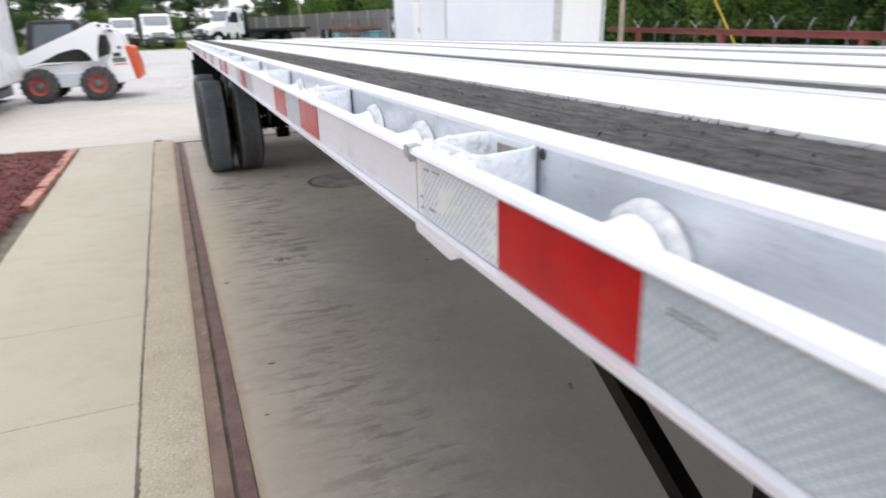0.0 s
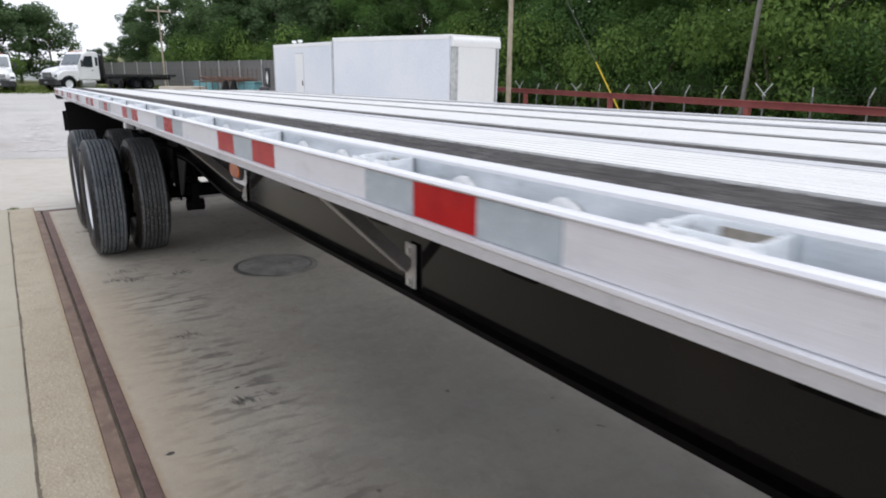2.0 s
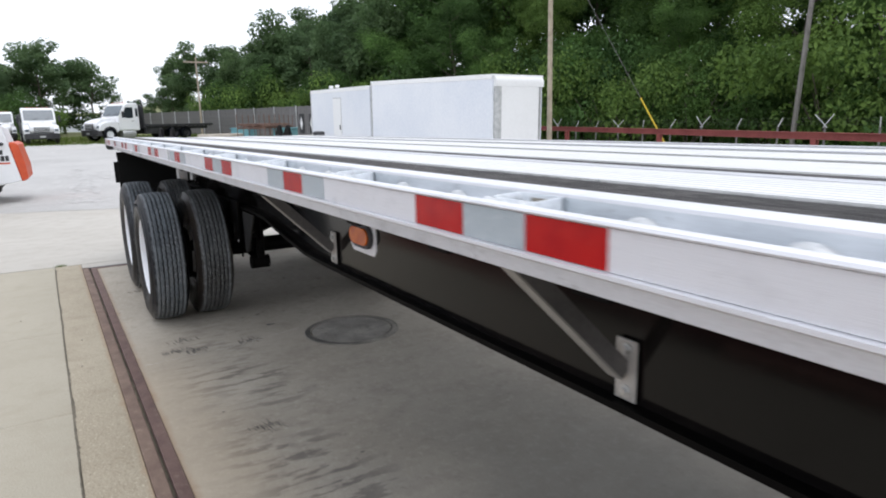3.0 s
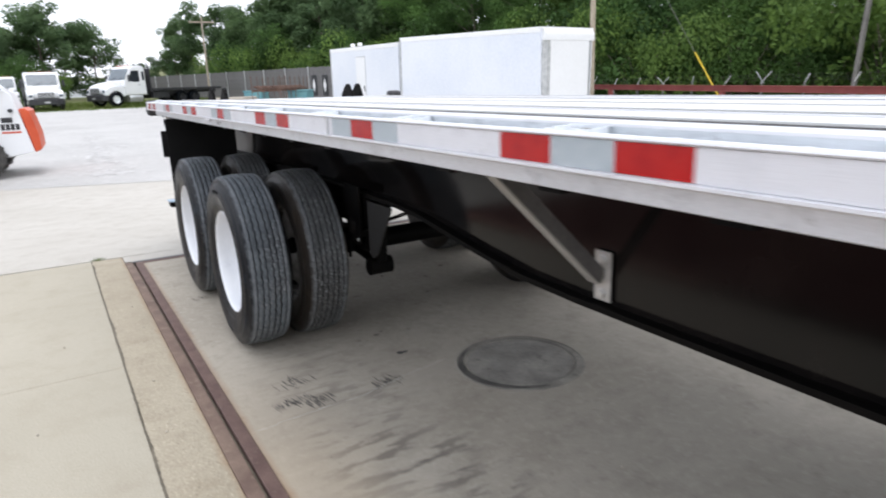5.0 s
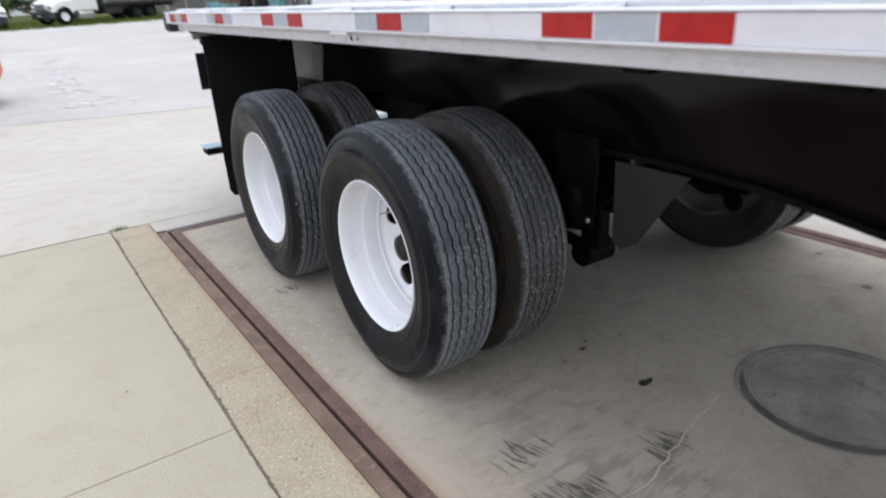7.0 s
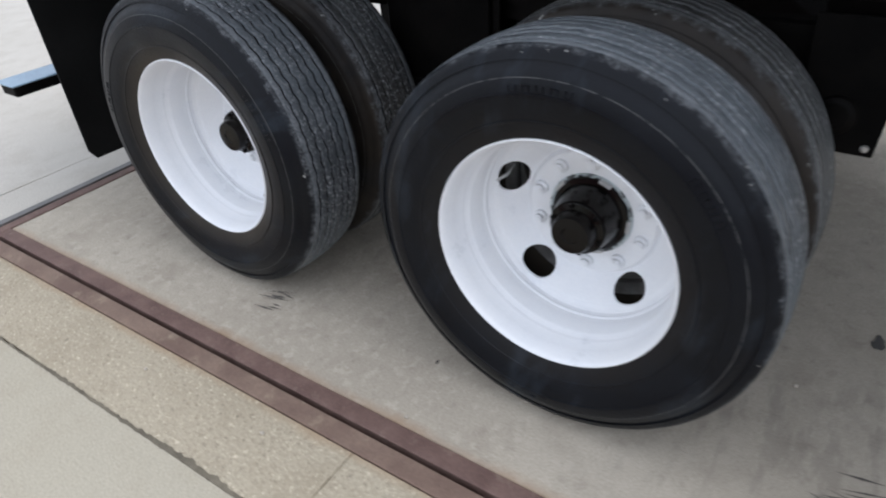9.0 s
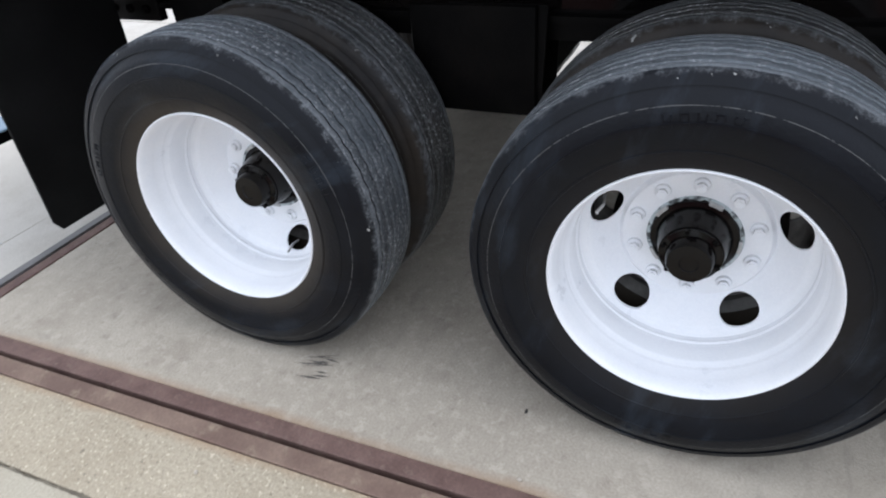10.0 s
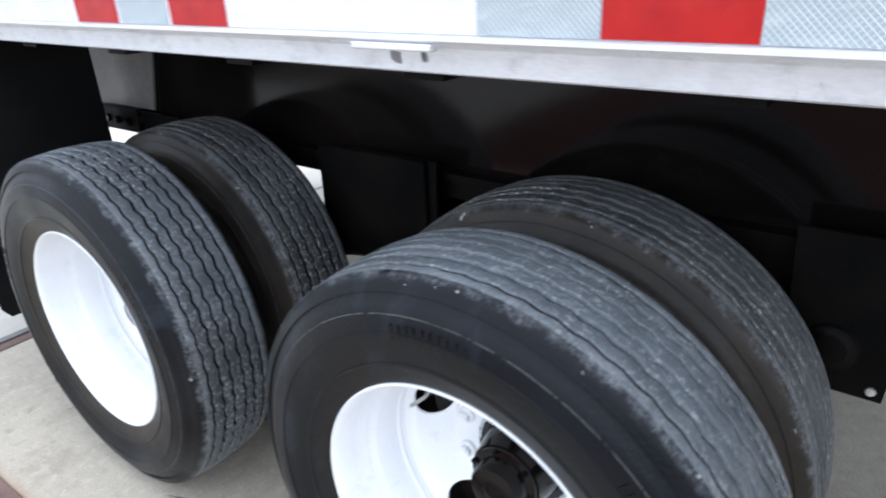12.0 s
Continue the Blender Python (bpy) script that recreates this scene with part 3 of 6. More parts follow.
def lot_sheet():
    rows = []
    for k in range(30):
        rows.append([(x, (8.3 - 0.35 * x) + (k / 29.0) ** 1.5 * (35.0 + 0.35 * x)) for x in LOT_X])
    v = [(x, y, rise(x, y) + 0.004) for row in rows for x, y in row]
    n = len(LOT_X)
    fcs = [(j * n + i, j * n + i + 1, (j + 1) * n + i + 1, (j + 1) * n + i) for j in range(len(rows) - 1) for i in range(n - 1)]
    me = bpy.data.meshes.new("lot")
    me.from_pydata(v, [], fcs)
    me.shade_smooth()
    me.materials.append(ASPHALT)
    return me


tagged(new("road", lot_sheet()), "pale weathered paved lot with worn patches", "road", kind="structure")

# concrete: each cast slab is a piece of the pavement
TILT = -0.83          # the scale pit lies slightly askew to the trailer
pit = pose(-0.291, 0, 0, 0, 0, -TILT * 1.0)
pavement = thing("pavement", "cast concrete slabs round a truck scale, joints dark with dirt", "pavement", kind="structure")


def slab(x0, x1, y0, y1, material, name="slab", thick=0.09, askew=True, top=0.0):
    bm = B(x0, x1, y0, y1, top - thick, top, bevel=0.003)
    return part(name, bm, material, pavement, at=pit if askew else None)


slab(0.068, 2.86, -13.5, 2.375, CONC_SCALE)
_cy = [-13.5, -9.2, -6.1, -3.1, 0.35, 2.73]
for a, b in zip(_cy, _cy[1:]):
    slab(-0.318, -0.07, a + 0.001, b - 0.001, CONC_CURB)
_wy = [-13.5, -10.2, -8.5, -6.75, -4.97, -3.97, -1.65, 0.0, 2.73]
for a, b in zip(_wy, _wy[1:]):
    slab(-1.29, -0.324, a + 0.0025, b - 0.0025, CONC_WALK)
# crumbled, mossy edge of the long joint between walk and curb
rng = np.random.default_rng(8)
v, fcs = [], []
_n = 900
for k in range(_n):
    y = -9.0 + 11.6 * k / (_n - 1)
    wob = 0.004 * math.sin(y * 3.1) + 0.003 * math.sin(y * 11.0)
    v += [(-0.319 + wob + abs(rng.normal()) * 0.0035, y, 0.0012), (-0.3258 + wob * 0.3 - abs(rng.normal()) * 0.002, y, 0.0012)]
    if k:
        fcs.append((2 * k - 2, 2 * k, 2 * k + 1, 2 * k - 1))
me = bpy.data.meshes.new("joint_moss")
me.from_pydata(v, [], fcs)
me.materials.append(JOINT)
part("joint_moss", me, None, pavement, at=pit)
# concrete on the far side of the scale
for a, b in zip([-13.5, -8.0, -3.0, 2.73], [-8.0, -3.0, 2.73]):
    slab(3.0, 9.0, a + 0.005, b - 0.005, CONC_APRON)
slab(-0.066, 2.98, 2.492, 2.735, CONC_APRON)
sheet_ob("joint_bed", [-14, -1.9, -1.62, 9, 14], [-13.5, -5, 2.6, 2.8], lambda x, y: -0.028, JOINT, "dirt in the joints of the slabs", "ground")


def apron():
    """Concrete apron that bends up with the lot, in three pours with tooled joints."""
    for x0, x1 in ((-14.0, -5.2), (-5.19, 3.4), (3.41, 14.0)):
        xs = [x0 + (x1 - x0) * k / 6 for k in range(7)]
        v, fcs = [], []
        for k in range(12):
            for x in xs:
                y = 2.745 + (k / 11.0) * (8.45 - 0.35 * x - 2.745)
                v.append((x, y, rise(x, y)))
        n = len(xs)
        fcs = [(j * n + i, j * n + i + 1, (j + 1) * n + i + 1, (j + 1) * n + i) for j in range(11) for i in range(n - 1)]
        low = len(v)
        v += [(x, 2.745, -0.09) for x in xs]
        fcs += [(low + i, low + i + 1, i + 1, i) for i in range(n - 1)]
        me = bpy.data.meshes.new("slab")
        me.from_pydata(v, [], fcs)
        me.materials.append(CONC_APRON)
        part("slab", me, None, pavement)


apron()

# rusted steel angles that edge the scale deck and its pit, with a dark gap between
edging = thing("steel_edging", "rusted steel angle edging round the scale pit with a dark gap", "trim", kind="structure")


def edge_piece(x0, x1, y0, y1, material=RUST):
    bm = B(x0, x1, y0, y1, -0.08, 0.003, bevel=0.002)
    part("steel_angle", bm, material, edging, at=pit)


edge_piece(0.009, 0.066, -13.5, 2.377)
edge_piece(-0.068, -0.008, -13.5, 2.487, RUST_WORN)
edge_piece(0.009, 2.862, 2.379, 2.43)
edge_piece(-0.068, 2.98, 2.449, 2.489, GREY_STEEL)
edge_piece(2.864, 2.92, -13.5, 2.43)
edge_piece(2.938, 2.998, -13.5, 2.447)

# round access cover let into the scale deck
cover = thing("access_cover", "flush concrete-filled round access cover with a worn steel rim", "manhole cover", (1.222, -1.19, 0.0005))
RIM_DIRT = mottled("dirty_cover_rim", (0.2, 0.185, 0.162), (0.38, 0.35, 0.3), 0.8, 80, 3.2, 0, 0.002, lo=0.4, hi=0.62, dirt=(0.13, 0.12, 0.108))
part("rim", lathe(bmesh.new(), [(0.346, 0.0), (0.342, 0.004), (0.296, 0.005), (0.291, -0.004)], 56, "z"), RIM_DIRT, cover)
COVER_FILL = mottled("cover_fill", (0.21, 0.196, 0.178), (0.36, 0.332, 0.29), 0.85, 60, 4.5, 0, 0.003, dirt=(0.12, 0.11, 0.1), lo=0.38, hi=0.66)
part("fill", lathe(bmesh.new(), [(0.291, -0.003), (0.286, 0.003), (0.001, 0.0045)], 56, "z"), COVER_FILL, cover)
COVER_GRIME = mottled("oily_cover_grime", (0.075, 0.07, 0.064), (0.15, 0.138, 0.122), 0.75, 90, 9)


def grime_arc(a0, a1, steps, inner, outer, z):
    """A ragged crescent of oily dirt lying on the rim."""
    bm = bmesh.new()
    rng = np.random.default_rng(31 + steps)
    rows = []
    for k in range(steps + 1):
        f = k / steps
        a = radians(a0 + (a1 - a0) * f)
        swell = math.sin(math.pi * f) ** 0.6
        mid = 0.5 * (inner + outer)
        half = 0.5 * (outer - inner) * swell
        r0, r1 = mid - half * rng.uniform(0.75, 1.0) - 0.0004, mid + half * rng.uniform(0.85, 1.0) + 0.0004
        rows.append([bm.verts.new((r * math.cos(a), r * math.sin(a), z)) for r in (r0, r1)])
    for p, q in zip(rows, rows[1:]):
        bm.faces.new((p[0], p[1], q[1], q[0]))
    return bm


part("grime_crescent", grime_arc(112, 262, 48, 0.298, 0.34, 0.0068), COVER_GRIME, cover, "oily dark crescent on the rim")
part("joint_line", grime_arc(-88, 96, 60, 0.2935, 0.301, 0.0066), COVER_GRIME, cover)
part("joint_line", grime_arc(-30, 84, 44, 0.329, 0.337, 0.0066), COVER_GRIME, cover)

# hairline crack filled pale
CRACK = mottled("pale_crack_fill", (0.5, 0.465, 0.4), (0.62, 0.58, 0.51), 0.9, 60, 14)
random.seed(4)
bm = bmesh.new()
prev, x, y = None, 0.92, -0.93
while x > -0.18:
    w = 0.0012 + 0.003 * random.random()
    pair = [bm.verts.new((x, y - w, 0.0022)), bm.verts.new((x, y + w, 0.0022))]
    if prev:
        bm.faces.new((prev[0], pair[0], pair[1], prev[1]))
    prev = pair
    x -= 0.03 + 0.03 * random.random()
    y -= 0.009 + random.uniform(-0.014, 0.016)
part("crack_fill", bm, CRACK, pavement)

# dark oil spots and crumbs
OIL = mottled("oil_spot", (0.03, 0.027, 0.024), (0.06, 0.054, 0.047), 0.5, 90, 20)


def blot(cx, cy, r, seed, squash=0.55, name="oil_stain"):
    random.seed(seed)
    bm = bmesh.new()
    vs = []
    for k in range(14):
        a = 2 * math.pi * k / 14
        rr = r * random.uniform(0.65, 1.15)
        vs.append(bm.verts.new((rr * math.cos(a), squash * rr * math.sin(a), 0.0018)))
    bm.faces.new(vs)
    solo(name, bm, OIL, "small dark oil stain on the concrete", "stain", "oil stains on the scale deck", at=(cx, cy, 0))


for n, (cx, cy, r) in enumerate(((0.741, -0.394, 0.02), (0.79, -0.36, 0.013), (0.751, -0.718, 0.036), (-0.091, -3.69, 0.022), (0.028, -4.869, 0.02),
                                 (0.314, -3.244, 0.015), (0.55, -2.9, 0.012), (0.1, -2.1, 0.012), (0.02, 0.35, 0.01), (-0.05, -5.3, 0.012))):
    blot(cx, cy, r, n)

PEBBLE = [(-0.898, 0.512), (-1.02, -0.6), (-0.45, 0.6), (-0.5, -0.3), (-0.47, 1.1), (0.02, 0.05), (-0.2, 0.3), (0.45, -0.55), (0.95, -2.2), (-0.52, -0.9)]
bm = bmesh.new()
bmesh.ops.create_icosphere(bm, subdivisions=1, radius=0.007)
for v in bm.verts:
    v.co = Vector((v.co.x * 1.2, v.co.y * 0.9, v.co.z * 0.7)) * random.uniform(0.85, 1.15)
first = None
for px, py in PEBBLE:
    if first is None:
        first = solo("pebble", bm, TAN, "tiny pale pebble lying on the concrete", "pebble", "pebbles", at=(px, py, 0.0045))
    else:
        copy_thing(first, pose(px, py, 0.0045, 0, 0, 360 * random.random()))

# mulch bed with its edging
random.seed(11)
mx, my = [-5.2, -4, -3, -2.4, -2.0, -1.72], [-13.5 + 0.55 * k for k in range(30)]
sheet_ob("mulch_bed", mx, my, lambda x, y: 0.012 + 0.03 * noise.noise((x * 2, y * 2, 0)) + 0.03 * min(1.0, (-1.6 - x)), MULCH, "bed of dark red bark mulch beside the walk", "mulch")


def mulch_chips(count):
    v, fcs = [], []
    for _ in range(count):
        x, y = -1.66 - 3.4 * random.random() ** 1.5, random.uniform(-6.5, 2.42)
        z = 0.02 + 0.03 * noise.noise((x * 2, y * 2, 0)) + 0.03 * min(1.0, (-1.6 - x))
        m = pose(x, y, z, random.uniform(-35, 35), random.uniform(-35, 35), random.uniform(0, 360))
        a, b, c = random.uniform(0.015, 0.045), random.uniform(0.005, 0.011), 0.003
        k = len(v)
        v += [tuple(m @ Vector(p)) for p in ((-a, -b, 0), (a, -b * 0.6, 0), (a * 0.9, b, 0), (-a, b * 0.7, 0), (0, 0, c * 2.5))]
        fcs += [(k, k + 1, k + 4), (k + 1, k + 2, k + 4), (k + 2, k + 3, k + 4), (k + 3, k, k + 4)]
    me = bpy.data.meshes.new("chips")
    me.from_pydata(v, [], fcs)
    me.materials.append(MULCH)
    return me


tagged(new("mulch_chips", mulch_chips(7000)), "loose chips of red bark mulch", "mulch", kind="stuff")
bm = box(bmesh.new(), -0.05, 0.05, -0.2, 0.2, -0.03, 0.045, 0.01, 2)
first = None
y = 2.2
while y > -6.5:
    if first is None:
        first = solo("edging_brick", bm, BRICK, "reddish paving brick edging the mulch bed", "brick", "edging bricks", at=pose(-1.67, y, 0.0, 0, 0, 0.8))
    elif not (-2.9 < y < -1.0):
        copy_thing(first, pose(-1.67 + random.uniform(-0.008, 0.008), y, random.uniform(-0.012, 0.004), random.uniform(-2, 2), 0, 0.8 + random.uniform(-1.5, 1.5)))
    y -= 0.415


def slivers(name, cx, cy, n, spread, length, width, turn, seed, material, label, category, z=0.0016):
    """A cluster of slender marks lying on the slab."""
    rng = np.random.default_rng(seed)
    v, fcs = [], []
    for _ in range(n):
        a = radians(turn) + rng.normal() * 0.12
        x, y = cx + rng.normal() * spread[0], cy + rng.normal() * spread[1]
        l, w = length * rng.uniform(0.4, 1.2), width * rng.uniform(0.4, 1.3)
        dx, dy = math.cos(a), math.sin(a)
        k = len(v)
        zz = z + 0.0002 * rng.random()
        v += [(x - dx * l, y - dy * l, zz), (x + dy * w, y - dx * w, zz), (x + dx * l, y + dy * l, zz), (x - dy * w, y + dx * w, zz)]
        fcs.append((k, k + 1, k + 2, k + 3))
    me = bpy.data.meshes.new(name)
    me.from_pydata(v, [], fcs)
    me.materials.append(material)
    return tagged(new(name, me), label, category, kind="stuff")


for n, (cx, cy, m) in enumerate(((0.04, -0.95, 20), (0.16, -1.0, 20), (0.52, -1.0, 22), (0.13, -0.74, 14), (-0.02, 1.0, 9), (0.3, -3.4, 14), (0.25, -2.4, 12))):
    slivers("tyre_scuff", cx, cy, 3 * m // 2, (0.048, 0.022), 0.05, 0.0036, 100, 40 + n, SCUFF, "dark tyre scuffs on the concrete", "scuff marks")


def pale_patch(cx, cy, r, seed):
    random.seed(seed)
    bm = bmesh.new()
    vs = []
    for k in range(16):
        a = 2 * math.pi * k / 16
        rr = r * random.uniform(0.55, 1.2)
        x, y = cx + rr * math.cos(a), cy + 1.6 * rr * math.sin(a)
        vs.append(bm.verts.new((x, y, rise(x, y) + 0.0075 + 0.00008 * (seed - 300))))
    bm.faces.new(vs)
    solo("worn_patch", bm, PALE_PATCH, "pale worn patch on the paved lot", "patch", "pale patches on the lot")


random.seed(9)
_spots = [(0.1 + 0.26 * random.gauss(0, 1), 9.6 + 11 * random.random(), random.uniform(0.05, 0.13)) for _ in range(80)]
for n, (px, py, pr) in enumerate(_spots):
    pale_patch(px, py, pr, 300 + n)

# a weed in the corner of the joint
rng = np.random.default_rng(3)
v, fcs = [], []
for _ in range(60):
    a, l = rng.uniform(0, 6.28), rng.uniform(0.012, 0.045)
    x, y = -0.594 + rng.normal() * 0.025, 2.735 + rng.normal() * 0.008
    k = len(v)
    v += [(x - 0.002, y, 0), (x + 0.002, y, 0), (x + l * math.cos(a), y + l * math.sin(a), l * 0.8)]
    fcs.append((k, k + 1, k + 2))
me = bpy.data.meshes.new("weed")
me.from_pydata(v, [], fcs)
me.materials.append(GRASS)
tagged(new("weed", me), "small green weed growing in the joint", "weed")

# ---------- flatbed trailer ----------
REAR, FRONT = 2.74, -11.6
trailer = thing("flatbed_trailer", "long silver aluminium flatbed trailer with a black steel chassis", "trailer")
LEAN = 0.016          # the deck leans to the far side


def deck_z(x):
    return 1.3855 - LEAN * (x - 0.15) + 0.0135 * min(1.0, max(0.0, (0.65 - x) / 0.55))


def T(name, bm, material, label="", at=None, smooth=False, parent=None):
    return part(name, bm, material, parent or trailer, label, at, smooth)


# deck: ribbed planks between oiled wood strips
def deck_run(name, x0, x1, material, ribs=0, drop=0.0, label=""):
    z0, z1 = deck_z(x0) - drop, deck_z(x1) - drop
    top = [(x0, z0)]
    for k in range(ribs):
        c = x0 + (x1 - x0) * (k + 0.5) / ribs
        zc = deck_z(c) - drop
        top += [(c - 0.006, zc), (c - 0.004, zc - 0.0035), (c + 0.004, zc - 0.0035), (c + 0.006, zc)]
    top.append((x1, z1))
    return T(name, prism(bmesh.new(), [(x0, z0 - 0.035), *top, (x1, z1 - 0.035)], "y", FRONT, REAR - 0.04), material, label)


for x0, x1, ribs in ((0.297, 0.466, 4), (0.469, 0.646, 4), (0.853, 1.03, 5), (1.033, 1.238, 5), (1.352, 1.557, 5), (1.56, 1.737, 5), (1.944, 2.09, 4), (2.093, 2.239, 4)):
    deck_run("deck_plank", x0, x1, ALU_DECK, ribs)
for x0, x1 in ((0.105, 0.291), (0.714, 0.848), (1.244, 1.346), (1.743, 1.877), (2.245, 2.412)):
    m = 0.5 * (x0 + x1)
    for a, b in ((x0, m - 0.0015), (m + 0.0015, x1)):
        deck_run("nailing_strip", a, b, STRIP_WOOD, 0, 0.004, "dark oiled wooden nailing strip")
for x0, x1 in ((0.655, 0.676), (0.688, 0.708), (1.883, 1.903), (1.915, 1.936)):
    deck_run("track_rail", x0, x1, ALU_RAIL, 0, -0.002, "raised aluminium tie-down track")


def splinters():
    """Frayed fibres along the strip nearest the walk."""
    random.seed(7)
    v, fcs = [], []
    for _ in range(3600):
        x, y = random.uniform(0.11, 0.288), -7.9 + 3.6 * random.random() ** 1.4
        if random.random() < 0.4:
            x = random.choice((0.109, 0.289, 0.29)) + random.uniform(-0.005, 0.003)
        z = deck_z(x) - 0.005
        a = random.uniform(0, 6.28)
        l, h, w = random.uniform(0.006, 0.026), random.uniform(0.001, 0.006), random.uniform(0.0006, 0.0018)
        dx, dy = math.cos(a), math.sin(a)
        k = len(v)
        v += [(x - w * dy, y + w * dx, z), (x + w * dy, y - w * dx, z), (x + l * dx, y + l * dy, z + h)]
        fcs.append((k, k + 1, k + 2))
    me = bpy.data.meshes.new("splinters")
    me.from_pydata(v, [], fcs)
    me.materials.append(STRIP_WOOD)
    part("frayed_fibre", me, None, trailer, "frayed fibres of the wooden strip", kind="stuff")


splinters()


def upper(bm):
    """Only the part of a turned piece that stands above the channel floor."""
    bmesh.ops.bisect_plane(bm, geom=bm.verts[:] + bm.edges[:] + bm.faces[:], plane_co=(0, 0, -0.008), plane_no=(0, 0, 1), clear_inner=True)
    return bm


def side(mirror):
    """Side rail, rub rail, stake pockets and spools of one side."""
    def X(x):
        return 2.59 - x if mirror else x

    dz = -LEAN * 2.29 - 0.0135 if mirror else 0.0
    inner = 0.174 if mirror else 0.102

    def prof(pts):
        return [(X(x), z + dz) for x, z in pts]

    # side rail: top flange, upright face, floor of the channel and down-turned lip
    T("side_rail", prism(bmesh.new(), prof([(0.0775, 1.3915), (inner, 1.3915), (inner, 1.372), (0.09, 1.372), (0.09, 1.318), (0.0775, 1.314)]), "y", FRONT, REAR), ALU_SIDE,
      "weathered aluminium side rail")
    T("rail_flange", prism(bmesh.new(), prof([(0.077, 1.3916), (0.0773, 1.3965), (0.0805, 1.399), (inner, 1.401), (inner, 1.3916)]), "y", FRONT, REAR), ALU_RAIL, "bright worn top flange of the side rail")
    T("rail_lip", prism(bmesh.new(), prof([(0.0775, 1.318), (0.02, 1.3215), (0.022, 1.316), (0.055, 1.312), (0.066, 1.303), (0.069, 1.271), (0.075, 1.268), (0.079, 1.272), (0.0765, 1.306), (0.0775, 1.31)]),
                        "y", FRONT, REAR), ALU_LIP, "scuffed lower lip of the side rail")
    # rub rail: a flat bar with rounded lips above and below the tape
    face = [(0.0, 1.3779), (0.003, 1.3782), (0.003, 1.3792), (-0.004, 1.3795), (-0.006, 1.382), (-0.0045, 1.3855), (0.0, 1.387), (0.009, 1.387), (0.0125, 1.385), (0.0125, 1.376), (0.0105, 1.373), (0.009, 1.37), (0.009, 1.324),
            (0.006, 1.319), (-0.003, 1.3185), (-0.0065, 1.3215), (-0.0065, 1.3265), (-0.001, 1.3275), (0.003, 1.3278), (0.003, 1.3287), (0.0, 1.3291)]
    T("rub_rail", prism(bmesh.new(), prof(face), "y", FRONT, REAR), ALU_RAIL, "silver aluminium rub rail")

    # stake pockets: open-topped channels welded between the rails
    me_pocket = None
    y = -7.206 - 0.612 * 7
    while y < REAR - 0.15:
        if me_pocket is None:
            bm = bmesh.new()

            def ring(x0, x1, half, rad, z):
                pts = []
                for cx, cy, a0 in ((x1 - rad, half - rad, 0), (x0 + rad, half - rad, 90), (x0 + rad, rad - half, 180), (x1 - rad, rad - half, 270)):
                    pts += [bm.verts.new((cx + rad * math.cos(radians(a0 + 15 * j)), cy + rad * math.sin(radians(a0 + 15 * j)), z)) for j in range(7)]
                return pts

            # rounded tube: outer skin, slightly eased rim, inner skin
            loops = [ring(0.0185, 0.0768, 0.051, 0.013, 1.312), ring(0.0185, 0.0768, 0.051, 0.013, 1.3885), ring(0.0195, 0.0762, 0.05, 0.012, 1.391),
                     ring(0.0235, 0.0738, 0.0465, 0.0095, 1.3912), ring(0.025, 0.073, 0.0452, 0.0085, 1.389), ring(0.025, 0.073, 0.0452, 0.0085, 1.312)]
            # knocked about: the rim waves and the near wall is pressed in
            for lp in loops:
                for v in lp:
                    if v.co.z > 1.33:
                        v.co.z += 0.0014 * math.sin(v.co.y * 75 + v.co.x * 60)
                    if v.co.y < -0.03:
                        v.co.y += 0.005 * math.sin((v.co.x - 0.0185) / 0.0583 * math.pi)
            for la, lb in zip(loops, loops[1:]):
                for j in range(28):
                    bm.faces.new((la[j], la[(j + 1) % 28], lb[(j + 1) % 28], lb[j]))
            o = T("stake_pocket", bm, ALU_POCKET, "welded aluminium stake pocket", at=pose(0, y, 0) if not mirror else pose(2.59, y, dz, 0, 0, 180), smooth=True)
            me_pocket = o.data
            far_bead = [(0.012, 0.046, 1.378), (0.018, 0.0525, 1.382), (0.028, 0.055, 1.381), (0.04, 0.0545, 1.3835), (0.052, 0.0545, 1.381), (0.064, 0.054, 1.383), (0.076, 0.0535, 1.379)]
            path = [(0.0165 + 0.0015 * math.sin(j * 1.7), -0.05 + 0.1 * j / 24, 1.3795 + 0.002 * math.sin(j * 2.3)) for j in range(25)]
            lump = [0.003] + [0.0062 + 0.0018 * math.sin(j * 2.9) + 0.0045 * math.exp(-((j - 3) / 1.8) ** 2) + 0.003 * math.exp(-((j - 20) / 1.8) ** 2) for j in range(23)] + [0.003]
            me_weld = T("weld", pipe(pipe(bmesh.new(), path, lump, 10), far_bead, [0.004, 0.0085, 0.006, 0.0078, 0.0055, 0.007, 0.003], 10), WELD, "", parent=o, smooth=True).data
            me_grime = T("pocket_grime", box(B(0.0716, 0.0727, -0.034, 0.02, 1.322, 1.3865), 0.029, 0.069, -0.038, 0.038, 1.3215, 1.3245), GRIME, "brown grime inside the pocket", parent=o).data
        else:
            m = pose(0, y, 0) if not mirror else pose(2.59, y, dz, 0, 0, 180)
            o = part("stake_pocket", me_pocket, None, trailer, "welded aluminium stake pocket", m)
            part("weld", me_weld, None, o)
            part("pocket_grime", me_grime, None, o, "brown grime inside the pocket")
